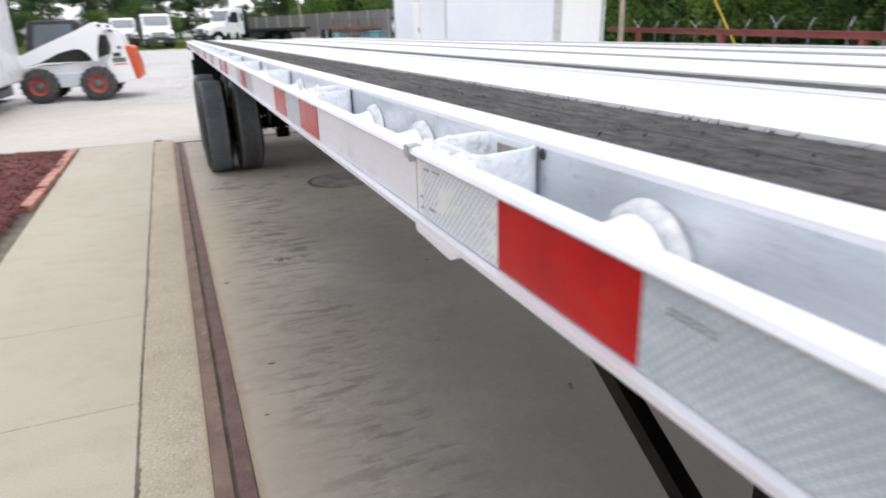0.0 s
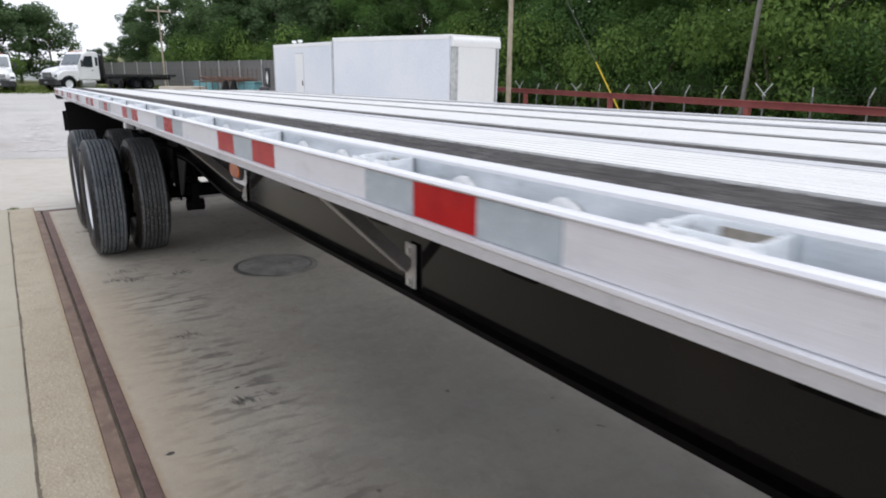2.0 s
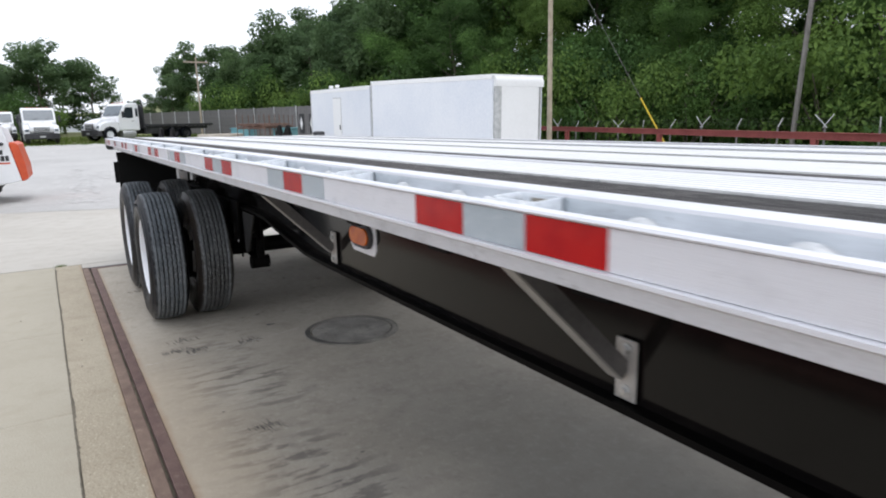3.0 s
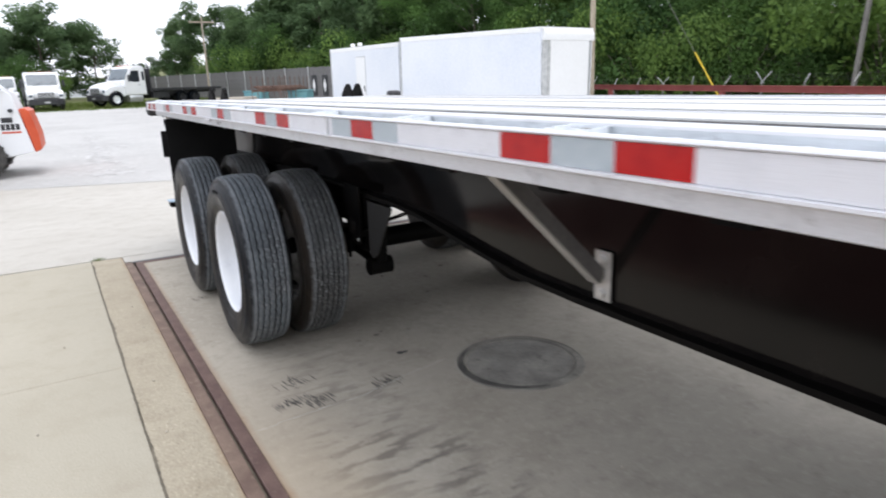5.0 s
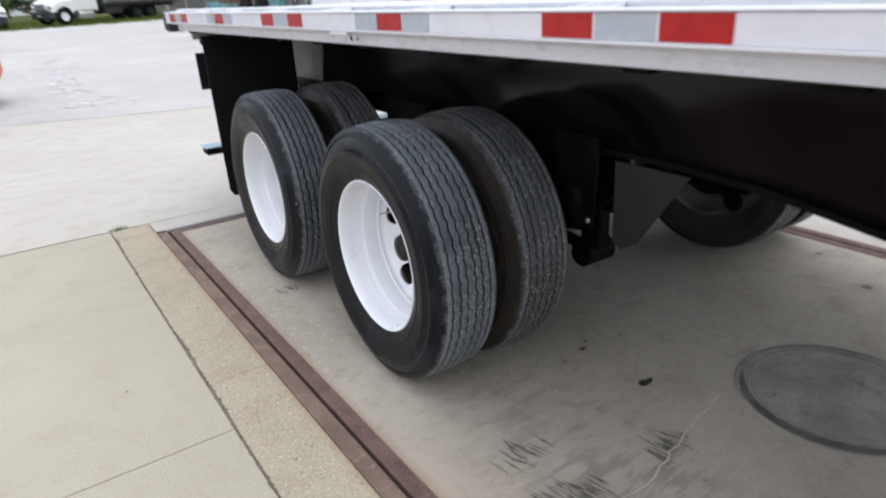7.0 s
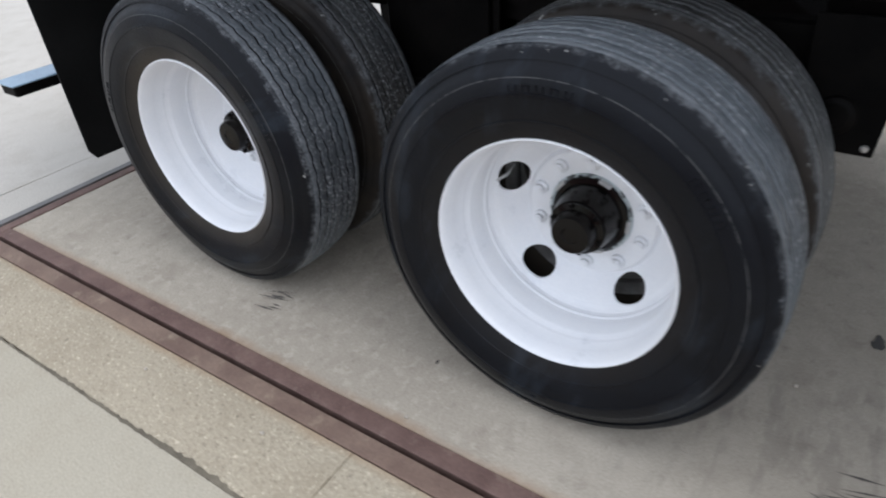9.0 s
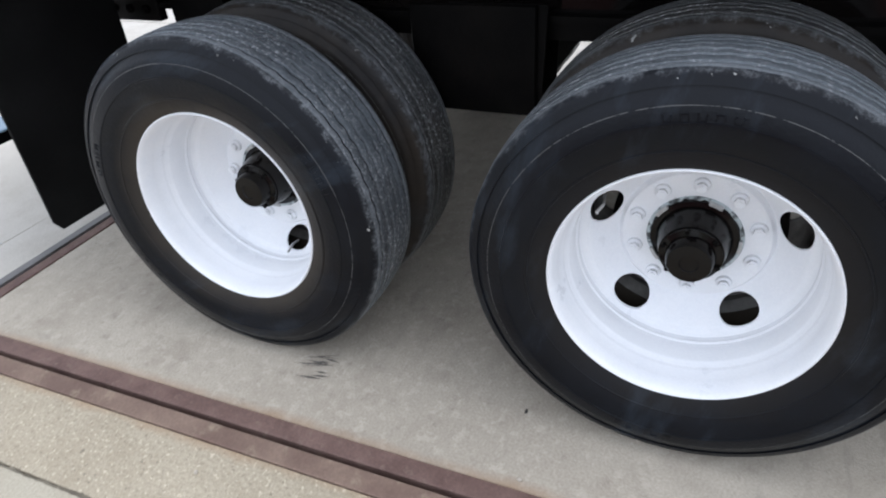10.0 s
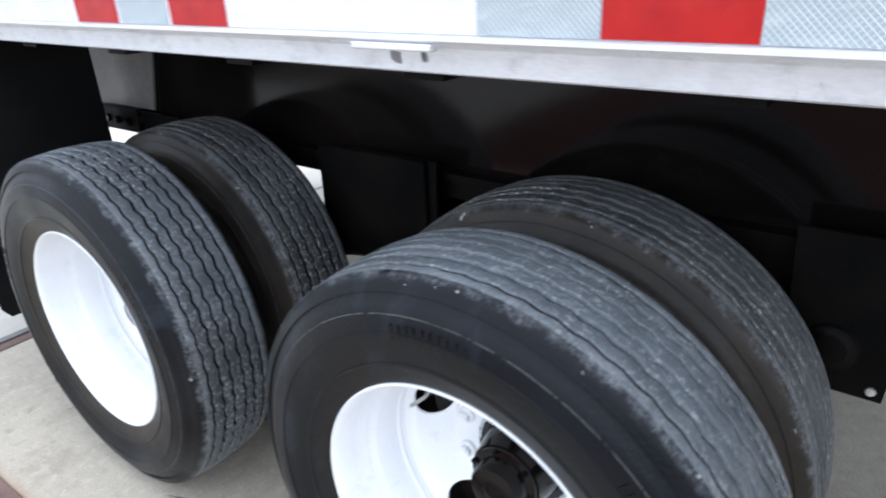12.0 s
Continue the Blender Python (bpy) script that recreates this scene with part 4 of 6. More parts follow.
        # pipe spools between the pockets
        for off in (0.225, 0.428):
            ys = y + off
            if ys > REAR - 0.1 or -7.65 < ys < -7.5:
                continue
            m = pose(0, ys, 0) if not mirror else pose(2.59, ys, dz, 0, 0, 180)
            if "spool" not in MESH:
                s = T("pipe_spool", upper(lathe(bmesh.new(), [(0.0, 0.0094), (0.033, 0.0095), (0.0305, 0.025), (0.0305, 0.05), (0.0325, 0.062), (0.0355, 0.07), (0.0365, 0.0765), (0.0, 0.0772)], 28)), ALU_RAIL, "aluminium pipe spool", m @ Matrix.Translation((0, 0, 1.3385)), True)
                MESH["spool"] = s.data
                MESH["bead"] = T("weld", upper(lathe(bmesh.new(), [(0.0325, 0.065), (0.0365, 0.066, 0.0008), (0.0395, 0.069, 0.0014), (0.0418, 0.073, 0.0016), (0.0425, 0.0768), (0.0335, 0.0772)], 44, "x", lambda q: math.sin(q * 1.9) + 0.5 * math.sin(q * 0.7))), WELD, "", parent=s, smooth=True).data
            else:
                s = part("pipe_spool", MESH["spool"], None, trailer, "aluminium pipe spool", m @ Matrix.Translation((0, 0, 1.3385)))
                part("weld", MESH["bead"], None, s)
        y += 0.612


GRIME = mottled("pocket_grime", (0.2, 0.17, 0.13), (0.42, 0.39, 0.34), 0.85, 90, 30, 0, 0.001)
MESH = {}
side(False)
side(True)

# conspicuity tape: white-red-white strips and red-white-red strips in turn
TAPE_LEN = 0.1475
SINGLES = (-10.97, -9.19, -7.4075, -5.6145, -3.861, -2.0875, -0.2945, 1.49)
PAIRS = ((-10.19, -9.89), (-8.435, -8.13), (-6.658, -6.349), (-4.89, -4.592), (-3.128, -2.827), (-1.351, -1.042), (0.451, 0.763), (2.235, 2.54))


def tape(name, y, material, label, half=TAPE_LEN / 2):
    key = name + str(round(half, 4))
    if key not in MESH:
        MESH[key] = T(name, B(-0.0012, 0.0, -half, half, 1.3292, 1.3778, bevel=0.0004), material, label, (0, y, 0)).data
    else:
        part(name, MESH[key], None, trailer, label, (0, y, 0))


for y in SINGLES:
    tape("red_tape", y, TAPE_R, "red reflective tape")
    for w in (y - TAPE_LEN - 0.0005, y + TAPE_LEN + 0.0005):
        if -7.3 < w < -7.2:
            T("white_tape", B(-0.0012, 0.0, -TAPE_LEN / 2, TAPE_LEN / 2, 1.3292, 1.3778, bevel=0.0004), TAPE_H, "older white reflective tape with a coarse net", (0, w, 0))
        else:
            tape("white_tape", w, TAPE_W, "white reflective tape with a net of fine lines")
for near, far in PAIRS:
    for y in (near, far):
        tape("red_tape", y, TAPE_R, "red reflective tape")
    tape("white_tape", 0.5 * (near + far), TAPE_W, "white reflective tape with a net of fine lines")
# seams where rub rail lengths butt
for y in (-1.83, 1.6):
    T("rail_splice", B(-0.0068, 0.0, y - 0.0025, y + 0.0025, 1.318, 1.3875, bevel=0.001), WELD)
# the butt joint by the front pocket: an open seam, a torn corner and a strip welded on below
TORN = mottled("torn_metal", (0.3, 0.3, 0.29), (0.48, 0.47, 0.45), 0.5, 160, 40, 0.4, 0.001)
PRINT = mottled("faded_print", (0.2, 0.215, 0.225), (0.3, 0.32, 0.33), 0.4, 90, 30)
T("rail_seam", B(-0.0006, 0.0, -7.1714, -7.1711, 1.319, 1.3868), TORN)
T("torn_corner", prism(bmesh.new(), [(-7.171, 1.3875), (-7.1585, 1.3882), (-7.1565, 1.3815), (-7.1615, 1.3765), (-7.1655, 1.3785), (-7.171, 1.3745)], "x", -0.0066, 0.006), TORN, "torn grey corner of the rail")
T("rail_patch", prism(bmesh.new(), [(-7.182, 1.321), (-7.186, 1.3155), (-7.262, 1.3125), (-7.275, 1.3185), (-7.272, 1.321)], "x", -0.0072, 0.006), ALU_RAIL, "strip welded under the rub rail")
for n, (yy, zz, ww) in enumerate(((-7.2, 1.371, 0.012), (-7.222, 1.3725, 0.015), (-7.185, 1.345, 0.006), (-7.187, 1.3355, 0.006), (-7.21, 1.3385, 0.012))):
    T("print_bar", B(-0.0016, -0.0011, yy - ww / 2, yy + ww / 2, zz, zz + 0.0018), PRINT)
for n in range(4):
    T("print_bar", B(-0.0016, -0.0011, -7.506 - 0.0075 * n, -7.5 - 0.0075 * n, 1.3672, 1.3685), PRINT)
    T("print_bar", B(-0.0016, -0.0011, -7.506 - 0.0075 * n, -7.5 - 0.0075 * n, 1.3648, 1.366), PRINT)
T("bolt_hole", lathe(bmesh.new(), [(0.0, 0.0763), (0.004, 0.0764), (0.005, 0.0775)], 12), DARK_TRIM, at=(0, -7.256, 1.3865))

# patched lower edge by the front axle: a welded strip and dark scrapes below it
T("patch_strip", B(-0.0085, 0.012, -0.01, 0.118, 1.3085, 1.3175, bevel=0.002), ALU_RAIL, "welded patch strip under the rub rail")
for n, (yy, zz, hh) in enumerate(((0.112, 1.284, 0.018), (0.106, 1.281, 0.02), (0.099, 1.28, 0.016), (0.058, 1.284, 0.014), (0.053, 1.285, 0.012))):
    T("scrape", bar(bmesh.new(), (0.0665, yy, zz), (0.0655, yy + 0.002, zz + hh), 0.0024, 0.001, (1, 0, 0)), DARK_TRIM)

# chassis beams: deep in front, tapered up over the axles
def chassis_beam(xw):
    low = [(FRONT, 0.775), (-4.4, 0.775), (-2.25, 0.772), (-1.95, 0.78), (-1.65, 0.815), (-1.15, 0.884), (-0.85, 0.9), (REAR - 0.1, 0.905)]
    outline = low + [(REAR - 0.1, 1.245), (FRONT, 1.245)]
    bm = prism(bmesh.new(), outline, "x", xw - 0.006, xw + 0.006)
    beam = T("main_beam", bm, BLACK_DUSTY, "glossy black steel main beam")
    bm = bmesh.new()
    for (y0, z0), (y1, z1) in zip(low, low[1:]):
        v = [bm.verts.new(c) for c in ((xw - 0.048, y0, z0 - 0.02), (xw + 0.048, y0, z0 - 0.02), (xw + 0.048, y0, z0), (xw - 0.048, y0, z0),
                                       (xw - 0.048, y1, z1 - 0.02), (xw + 0.048, y1, z1 - 0.02), (xw + 0.048, y1, z1), (xw - 0.048, y1, z1))]
        for q in ((0, 1, 2, 3), (7, 6, 5, 4), (0, 4, 5, 1), (1, 5, 6, 2), (2, 6, 7, 3), (3, 7, 4, 0)):
            bm.faces.new([v[i] for i in q])
    bmesh.ops.remove_doubles(bm, verts=bm.verts, dist=0.0005)
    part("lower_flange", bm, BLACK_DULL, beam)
    part("upper_flange", B(xw - 0.1, xw + 0.1, FRONT, REAR - 0.1, 1.246, 1.262), BLACK, beam)


for xw in (0.698, 1.892):
    chassis_beam(xw)

# cross members under the deck
me = None
y = FRONT + 0.2
while y < REAR - 0.1:
    if me is None:
        bm = bmesh.new()
        for x0, x1 in ((0.091, 2.42),):
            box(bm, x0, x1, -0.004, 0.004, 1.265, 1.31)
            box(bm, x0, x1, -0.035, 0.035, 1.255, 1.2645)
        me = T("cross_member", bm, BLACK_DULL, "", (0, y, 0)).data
    else:
        part("cross_member", me, None, trailer, "", (0, y, 0))
    y += 0.41

# side braces: an aluminium angle down to a bolted plate on the beam
for y, low, top in ((-8.38, 0.8, 0.93), (-6.355, 0.8, 0.93), (-4.35, 0.78, 0.945), (-2.33, 0.782, 0.946)):
    # the web's shade is put into its colour: grey against the pale flange
    br = T("side_brace", bar(bmesh.new(), (0.262, y - 0.02, 1.262), (0.675, y - 0.02, 0.86), 0.043, 0.006, (0, 1, 0)), GREY_STEEL, "aluminium angle brace, web coloured grey for its shade")
    part("outer_flange", bar(bmesh.new(), (0.247, y + 0.004, 1.245), (0.66, y + 0.004, 0.842), 0.006, 0.046, (0, 1, 0)), ALU_DULL, br)
    part("plate", B(0.676, 0.684, y - 0.05, y + 0.02, low, top, bevel=0.002), ALU_DULL, br, "bolted aluminium plate")
    for z in (low + 0.026, top - 0.026):
        bm = hexnut(bmesh.new(), 0.664, 0.676, y - 0.017, z, 0.012)
        lathe(bm, [(0.0, 0.6755), (0.018, 0.6755), (0.018, 0.6725), (0.0, 0.672)], 16)
        for v in bm.verts[12:]:
            v.co += Vector((0, y - 0.017, z))
        part("bolt", bm, CHROME, br)

# amber marker lamp on its hanging plate
lamp = T("marker_lamp", prism(bmesh.new(), [(-3.672, 1.262), (-3.672, 1.103), (-3.655, 1.083), (-3.495, 1.083), (-3.478, 1.1), (-3.478, 1.262)], "x", 0.31, 0.315, 0.001), ALU_RAIL, "white metal plate with an oval amber marker lamp")


def stadium(w, h, n=10):
    r = h / 2
    out = []
    for s, a0 in ((1, -90), (-1, 90)):
        for k in range(n + 1):
            a = radians(a0 + 180 * k / n)
            out.append((s * (w / 2 - r) + r * math.cos(a), r * math.sin(a)))
    return out


def oval(x0, x1, w, h, bev):
    return prism(bmesh.new(), [(-3.575 + p[0], 1.142 + p[1]) for p in stadium(w, h)], "x", x0, x1, bev)


part("grommet", oval(0.298, 0.31, 0.165, 0.078, 0.003), DARK_TRIM, lamp, "black rubber grommet")
part("lens", oval(0.291, 0.2982, 0.14, 0.055, 0.003), AMBER, lamp, "amber lens")
part("lamp_back", oval(0.315, 0.34, 0.14, 0.06, 0.002), DARK_TRIM, lamp)

# landing gear with its diagonal stay
for xs in (0.805, 1.785):
    out = -1 if xs < 1.2 else 1
    xp = xs + out * 0.06
    leg = T("landing_leg", B(xs - 0.045, xs + 0.045, -7.05, -6.93, 0.32, 1.24, bevel=0.006), BLACK, "black landing leg")
    part("inner_leg", B(xs - 0.035, xs + 0.035, -7.035, -6.945, 0.08, 0.32), BLACK_DULL, leg)
    part("foot", B(xs - 0.14, xs + 0.14, -7.12, -6.86, 0.0, 0.08, bevel=0.01), BLACK_DULL, leg)
    part("stay", bar(bmesh.new(), (xp, -6.3, 0.738), (xp, -7.0, 0.325), 0.046, 0.05), BLACK, leg, "square black diagonal stay")
    lug = part("stay_lug", prism(bmesh.new(), [(-6.41, 0.754), (-6.235, 0.754), (-6.232, 0.722), (-6.25, 0.697), (-6.29, 0.686), (-6.335, 0.7), (-6.41, 0.742)], "x", xp - 0.034, xp + 0.034, 0.004), BLACK_DULL, leg)
    part("lug_bolt", hexnut(bmesh.new(), xp + out * 0.033, xp + out * 0.05, -6.275, 0.722, 0.016), GREY_DARK, lug)

T("chassis_tie", B(0.75, 1.84, -6.4, -6.31, 0.8, 0.88, bevel=0.004), BLACK_DULL)

# ---------- wheels ----------
def tyre_mesh(material_tread):
    """A radial truck tyre: five worn ribs with zigzag grooves, scuffed shoulders, ringed sidewalls."""
    half = [(0.5, 0.0, 1.0), (0.5, 0.011, 1.0), (0.4985, 0.0123, 1.0), (0.486, 0.0145, 1.0), (0.486, 0.0195, 1.0), (0.4985, 0.0217, 1.0), (0.4995, 0.023, 1.0), (0.499, 0.0402, 1.0),
            (0.4975, 0.0415, 1.0), (0.486, 0.0437, 1.0), (0.486, 0.0487, 1.0), (0.4975, 0.0509, 1.0), (0.4983, 0.0522, 1.0), (0.496, 0.0725, 0.7), (0.4945, 0.0738, 0.7), (0.4855, 0.0755, 0.7), (0.4855, 0.079, 0.7),
            (0.4945, 0.0807, 0.7), (0.4952, 0.082, 0.7), (0.4925, 0.1, 0.0), (0.489, 0.107, 0.0), (0.482, 0.1125, 0.0), (0.474, 0.1155, 0.0), (0.466, 0.119, 0.0), (0.4655, 0.1165, 0.0), (0.46, 0.1175, 0.0), (0.45, 0.127, 0.0),
            (0.43, 0.1345, 0.0), (0.405, 0.1375, 0.0), (0.4045, 0.139, 0.0), (0.4, 0.139, 0.0), (0.3995, 0.1375, 0.0), (0.38, 0.1355, 0.0), (0.36, 0.131, 0.0),
            (0.345, 0.1265, 0.0), (0.344, 0.128, 0.0), (0.34, 0.1275, 0.0), (0.339, 0.125, 0.0), (0.322, 0.1185, 0.0), (0.308, 0.1135, 0.0), (0.3, 0.1095, 0.0), (0.2985, 0.104, 0.0)]
    bm = bmesh.new()
    full = [(r, -a, w) for r, a, w in half[::-1]] + half[1:]
    lathe(bm, full, 240, "x", lambda k: 0.0034 * (0, 1, 0, -1)[k % 4])
    me = bpy.data.meshes.new("tyre")
    bmesh.ops.recalc_face_normals(bm, faces=bm.faces)
    bm.to_mesh(me)
    bm.free()
    me.materials.append(material_tread)
    me.shade_smooth()
    me.set_sharp_from_angle(angle=radians(40))
    return me


def rim_mesh(material, holes):
    """A dished disc wheel with five round openings, outer face towards -x. Its flange stands at x = 0."""
    bm = bmesh.new()
    line = [(0.2985, 0.006), (0.2985, 0.001), (0.2955, -0.001), (0.2925, 0.001), (0.2895, 0.008), (0.287, 0.014), (0.284, 0.05), (0.281, 0.085), (0.272, 0.1),
            (0.2695, 0.106), (0.27, 0.15), (0.269, 0.166), (0.2655, 0.17), (0.2655, 0.176), (0.2685, 0.18), (0.2665, 0.19)]
    # the disc, finely ringed so that the openings can be cut from it
    for k in range(40):
        r = 0.2655 - 0.00215 * k
        rim_side = 0.005 * max(0.0, (r - 0.252) / 0.0135) ** 2
        line.append((r, 0.2215 - 0.9 * (min(r, 0.245) - 0.2215) - 0.3 * max(0.0, r - 0.245) - rim_side))
    line += [(0.1795, 0.2585), (0.1765, 0.256), (0.173, 0.249), (0.1695, 0.2445), (0.165, 0.2435), (0.115, 0.2435), (0.1105, 0.246), (0.1105, 0.258)]
    nseg, hole_r, hole_c, flat = 260, 0.0485, 0.2195, 0.69

    def away(y, z, c):
        """Distance from an opening's centre, drawn wide so that the oval becomes a circle."""
        u = Vector((c[0], c[1])).normalized()
        d = Vector((y - c[0], z - c[1]))
        return math.hypot(d.dot(u) / flat, d.x * u.y - d.y * u.x)

    centres = [(hole_c * math.cos(radians(h)), hole_c * math.sin(radians(h))) for h in holes]
    v = [[bm.verts.new((x, r * math.cos(2 * math.pi * k / nseg), r * math.sin(2 * math.pi * k / nseg))) for k in range(nseg)] for r, x in line]
    for a, b in zip(v, v[1:]):
        for k in range(nseg):
            q = (a[k], a[(k + 1) % nseg], b[(k + 1) % nseg], b[k])
            c = sum((p.co for p in q), Vector()) / 4
            if c.x < 0.15 or all(away(c.y, c.z, q0) > hole_r for q0 in centres):
                bm.faces.new(q)
    # draw the ragged edge of each opening onto its circle and turn a lip inwards
    cut = [e for e in bm.edges if e.is_boundary and e.verts[0].co.x > 0.15 and 0.15 < math.hypot(e.verts[0].co.y, e.verts[0].co.z) < 0.266]
    for p in {p for e in cut for p in e.verts}:
        cy, cz = min(centres, key=lambda c: math.hypot(p.co.y - c[0], p.co.z - c[1]))
        dist = away(p.co.y, p.co.z, (cy, cz))
        p.co.y, p.co.z = cy + (p.co.y - cy) * hole_r / dist, cz + (p.co.z - cz) * hole_r / dist
    ext = bmesh.ops.extrude_edge_only(bm, edges=cut)
    for p in ext["geom"]:
        if isinstance(p, bmesh.types.BMVert):
            p.co.x += 0.006
    lathe(bm, [(0.2984, 0.0065), (0.2915, 0.012), (0.289, 0.06), (0.275, 0.1), (0.274, 0.2), (0.285, 0.214), (0.2985, 0.22)], 64)
    bmesh.ops.remove_doubles(bm, verts=bm.verts, dist=0.0004)
    bmesh.ops.delete(bm, geom=[p for p in bm.verts if not p.link_faces], context="VERTS")
    me = bpy.data.meshes.new("wheel")
    bmesh.ops.recalc_face_normals(bm, faces=bm.faces)
    bm.to_mesh(me)
    bm.free()
    me.materials.append(material)
    me.shade_smooth()
    me.set_sharp_from_angle(angle=radians(35))
    return me


TYRE = tyre_mesh(RUBBER_TREAD)
TYRE_REAR, TYRE_IN = TYRE.copy(), TYRE.copy()
TYRE_REAR.materials[0] = RUBBER_DUSTY
TYRE_IN.materials[0] = RUBBER_CAKED
RIM_FIVE, RIM_TWO = rim_mesh(WHEEL_WHITE, (0, 72, 144, 216, 288)), rim_mesh(WHEEL_WHITE, (0, 180))
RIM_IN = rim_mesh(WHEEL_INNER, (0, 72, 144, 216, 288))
XR, HUB_Z, AXLES = 0.0075, 0.5, (0.0, 1.243)


def sidewall_marks():
    """Raised, unreadable moulded lettering as short bars on the outer sidewall."""
    bm = bmesh.new()
    for a0, n, r in ((62, 5, 0.408), (118, 4, 0.41), (250, 5, 0.41)):
        for k in range(n):
            a = radians(a0 + 4.2 * k)
            c, d = math.cos(a), math.sin(a)
            rr = Vector((0, c, d))
            tt = Vector((0, -d, c))
            for s in (-0.0075, 0.0065):
                p = rr * (r - 0.013) + tt * s + Vector((-0.1369, 0, 0))
                bar(bm, p, p + rr * 0.026, 0.003, 0.0018, tt)
            p = rr * (r + (0.011 if k % 2 else 0.0)) + Vector((-0.1369, 0, 0))
            bar(bm, p - tt * 0.0075, p + tt * 0.0065, 0.0018, 0.003, rr)
    return bm


def wheel(y, mirror, inner, angle):
    """One wheel with its tyre; the outer one also carries nuts, hub and cap."""
    m = pose(XR, y, HUB_Z, angle) if not mirror else pose(2.59 - XR, y, HUB_Z, 0, 0, 180) @ pose(0, 0, 0, angle)
    if inner:
        m = m @ pose(0.553, 0, 0, 0, 0, 180)
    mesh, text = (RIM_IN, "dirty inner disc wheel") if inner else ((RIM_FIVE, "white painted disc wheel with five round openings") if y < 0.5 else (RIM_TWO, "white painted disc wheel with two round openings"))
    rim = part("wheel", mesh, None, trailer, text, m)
    part("tyre", TYRE_IN if inner else TYRE if y < 0.5 else TYRE_REAR, None, rim, "brown-caked inner truck tyre" if inner else "black truck tyre with worn dusty tread", (0.1115, 0, 0))
    if not inner:
        if "marks" in MESH:
            part("moulded_mark", MESH["marks"], None, rim, at=(0.1115, 0, 0), kind="stuff")
        else:
            MESH["marks"] = part("moulded_mark", sidewall_marks(), RUBBER_SIDE, rim, at=(0.1115, 0, 0), kind="stuff").data
    if inner:
        return
    if "nut" not in MESH:
        bm = hexnut(bmesh.new(), 0.222, 0.233, 0, 0, 0.013)
        lathe(bm, [(0.0, 0.2185), (0.0075, 0.219), (0.008, 0.233)], 10)
        lathe(bm, [(0.0125, 0.232), (0.018, 0.235), (0.0195, 0.2435)], 18)
        MESH["nut"] = part("lug_nut", bm, WHEEL_WHITE, rim, "", (0, 0.1429, 0)).data
        bm = lathe(bmesh.new(), [(0.105, 0.266), (0.105, 0.245), (0.1, 0.237), (0.088, 0.235), (0.078, 0.19), (0.073, 0.168), (0.0, 0.164)], 40)
        MESH["hub"] = part("hub", bm, BLACK, rim, "black hub", smooth=True).data
        bm = lathe(bmesh.new(), [(0.07, 0.168), (0.07, 0.16), (0.056, 0.156), (0.052, 0.128), (0.0485, 0.123), (0.03, 0.1215), (0.022, 0.1215), (0.02, 0.1245), (0.0, 0.125)], 36)
        MESH["cap"] = part("hub_cap", bm, BLACK, rim, "black hub cap", smooth=True).data
        MESH["capbolt"] = part("cap_bolt", hexnut(bmesh.new(), 0.152, 0.16, 0.0655, 0, 0.006), BLACK_DULL, rim).data
        bm = prism(bmesh.new(), [(0.1 * math.cos(s), 0.1 * math.sin(s)) for s in (-0.16, 0.0, 0.16)] + [(0.108 * math.cos(s), 0.108 * math.sin(s)) for s in (0.16, 0.0, -0.16)], "x", 0.23, 0.2435)
        MESH["pilot"] = part("pilot_pad", bm, GALV, rim, "bare metal edge of the hub", pose(0, 0, 0, 21)).data
        # chipped bright ring where paint meets the hub
        bm = lathe(bmesh.new(), [(0.1115, 0.2452), (0.109, 0.2415, 0.002), (0.1025, 0.2418, 0.004), (0.0985, 0.246, 0.004), (0.0975, 0.252)], 60, "x", lambda q: math.sin(q * 2.3) * math.sin(q * 0.9))
        MESH["ragged"] = part("chipped_edge", bm, CHIPPED, rim, "chipped bare rim round the hub", smooth=True).data
        MESH["stem"] = part("valve_stem", pipe(bmesh.new(), [(0.236, 0.235, 0.02), (0.2, 0.228, 0.012), (0.16, 0.235, 0.008)], 0.0042, 8), CHROME, rim, "bright valve stem", smooth=True).data
    else:
        part("lug_nut", MESH["nut"], None, rim, "", (0, 0.1429, 0))
        part("hub", MESH["hub"], None, rim, "black hub")
        part("hub_cap", MESH["cap"], None, rim, "black hub cap")
        part("cap_bolt", MESH["capbolt"], None, rim)
        part("pilot_pad", MESH["pilot"], None, rim, "bare metal edge of the hub", pose(0, 0, 0, 21))
        part("chipped_edge", MESH["ragged"], None, rim, "chipped bare rim round the hub")
        part("valve_stem", MESH["stem"], None, rim, "bright valve stem")
    for k in range(1, 6):
        part("cap_bolt", MESH["capbolt"], None, rim, "", pose(0, 0, 0, 60 * k))
    for k in range(1, 5):
        part("pilot_pad", MESH["pilot"], None, rim, "bare metal edge of the hub", pose(0, 0, 0, 21 + 72 * k))
    for k in range(1, 10):
        part("lug_nut", MESH["nut"], None, rim, "", pose(0, 0, 0, 36 * k) @ Matrix.Translation((0, 0.1429, 0)))


for y, ang in zip(AXLES, (17.6, -106.4)):
    wheel(y, False, False, ang)
    wheel(y, False, True, ang + 31)
    wheel(y, True, False, ang + 12)
    wheel(y, True, True, ang - 20)

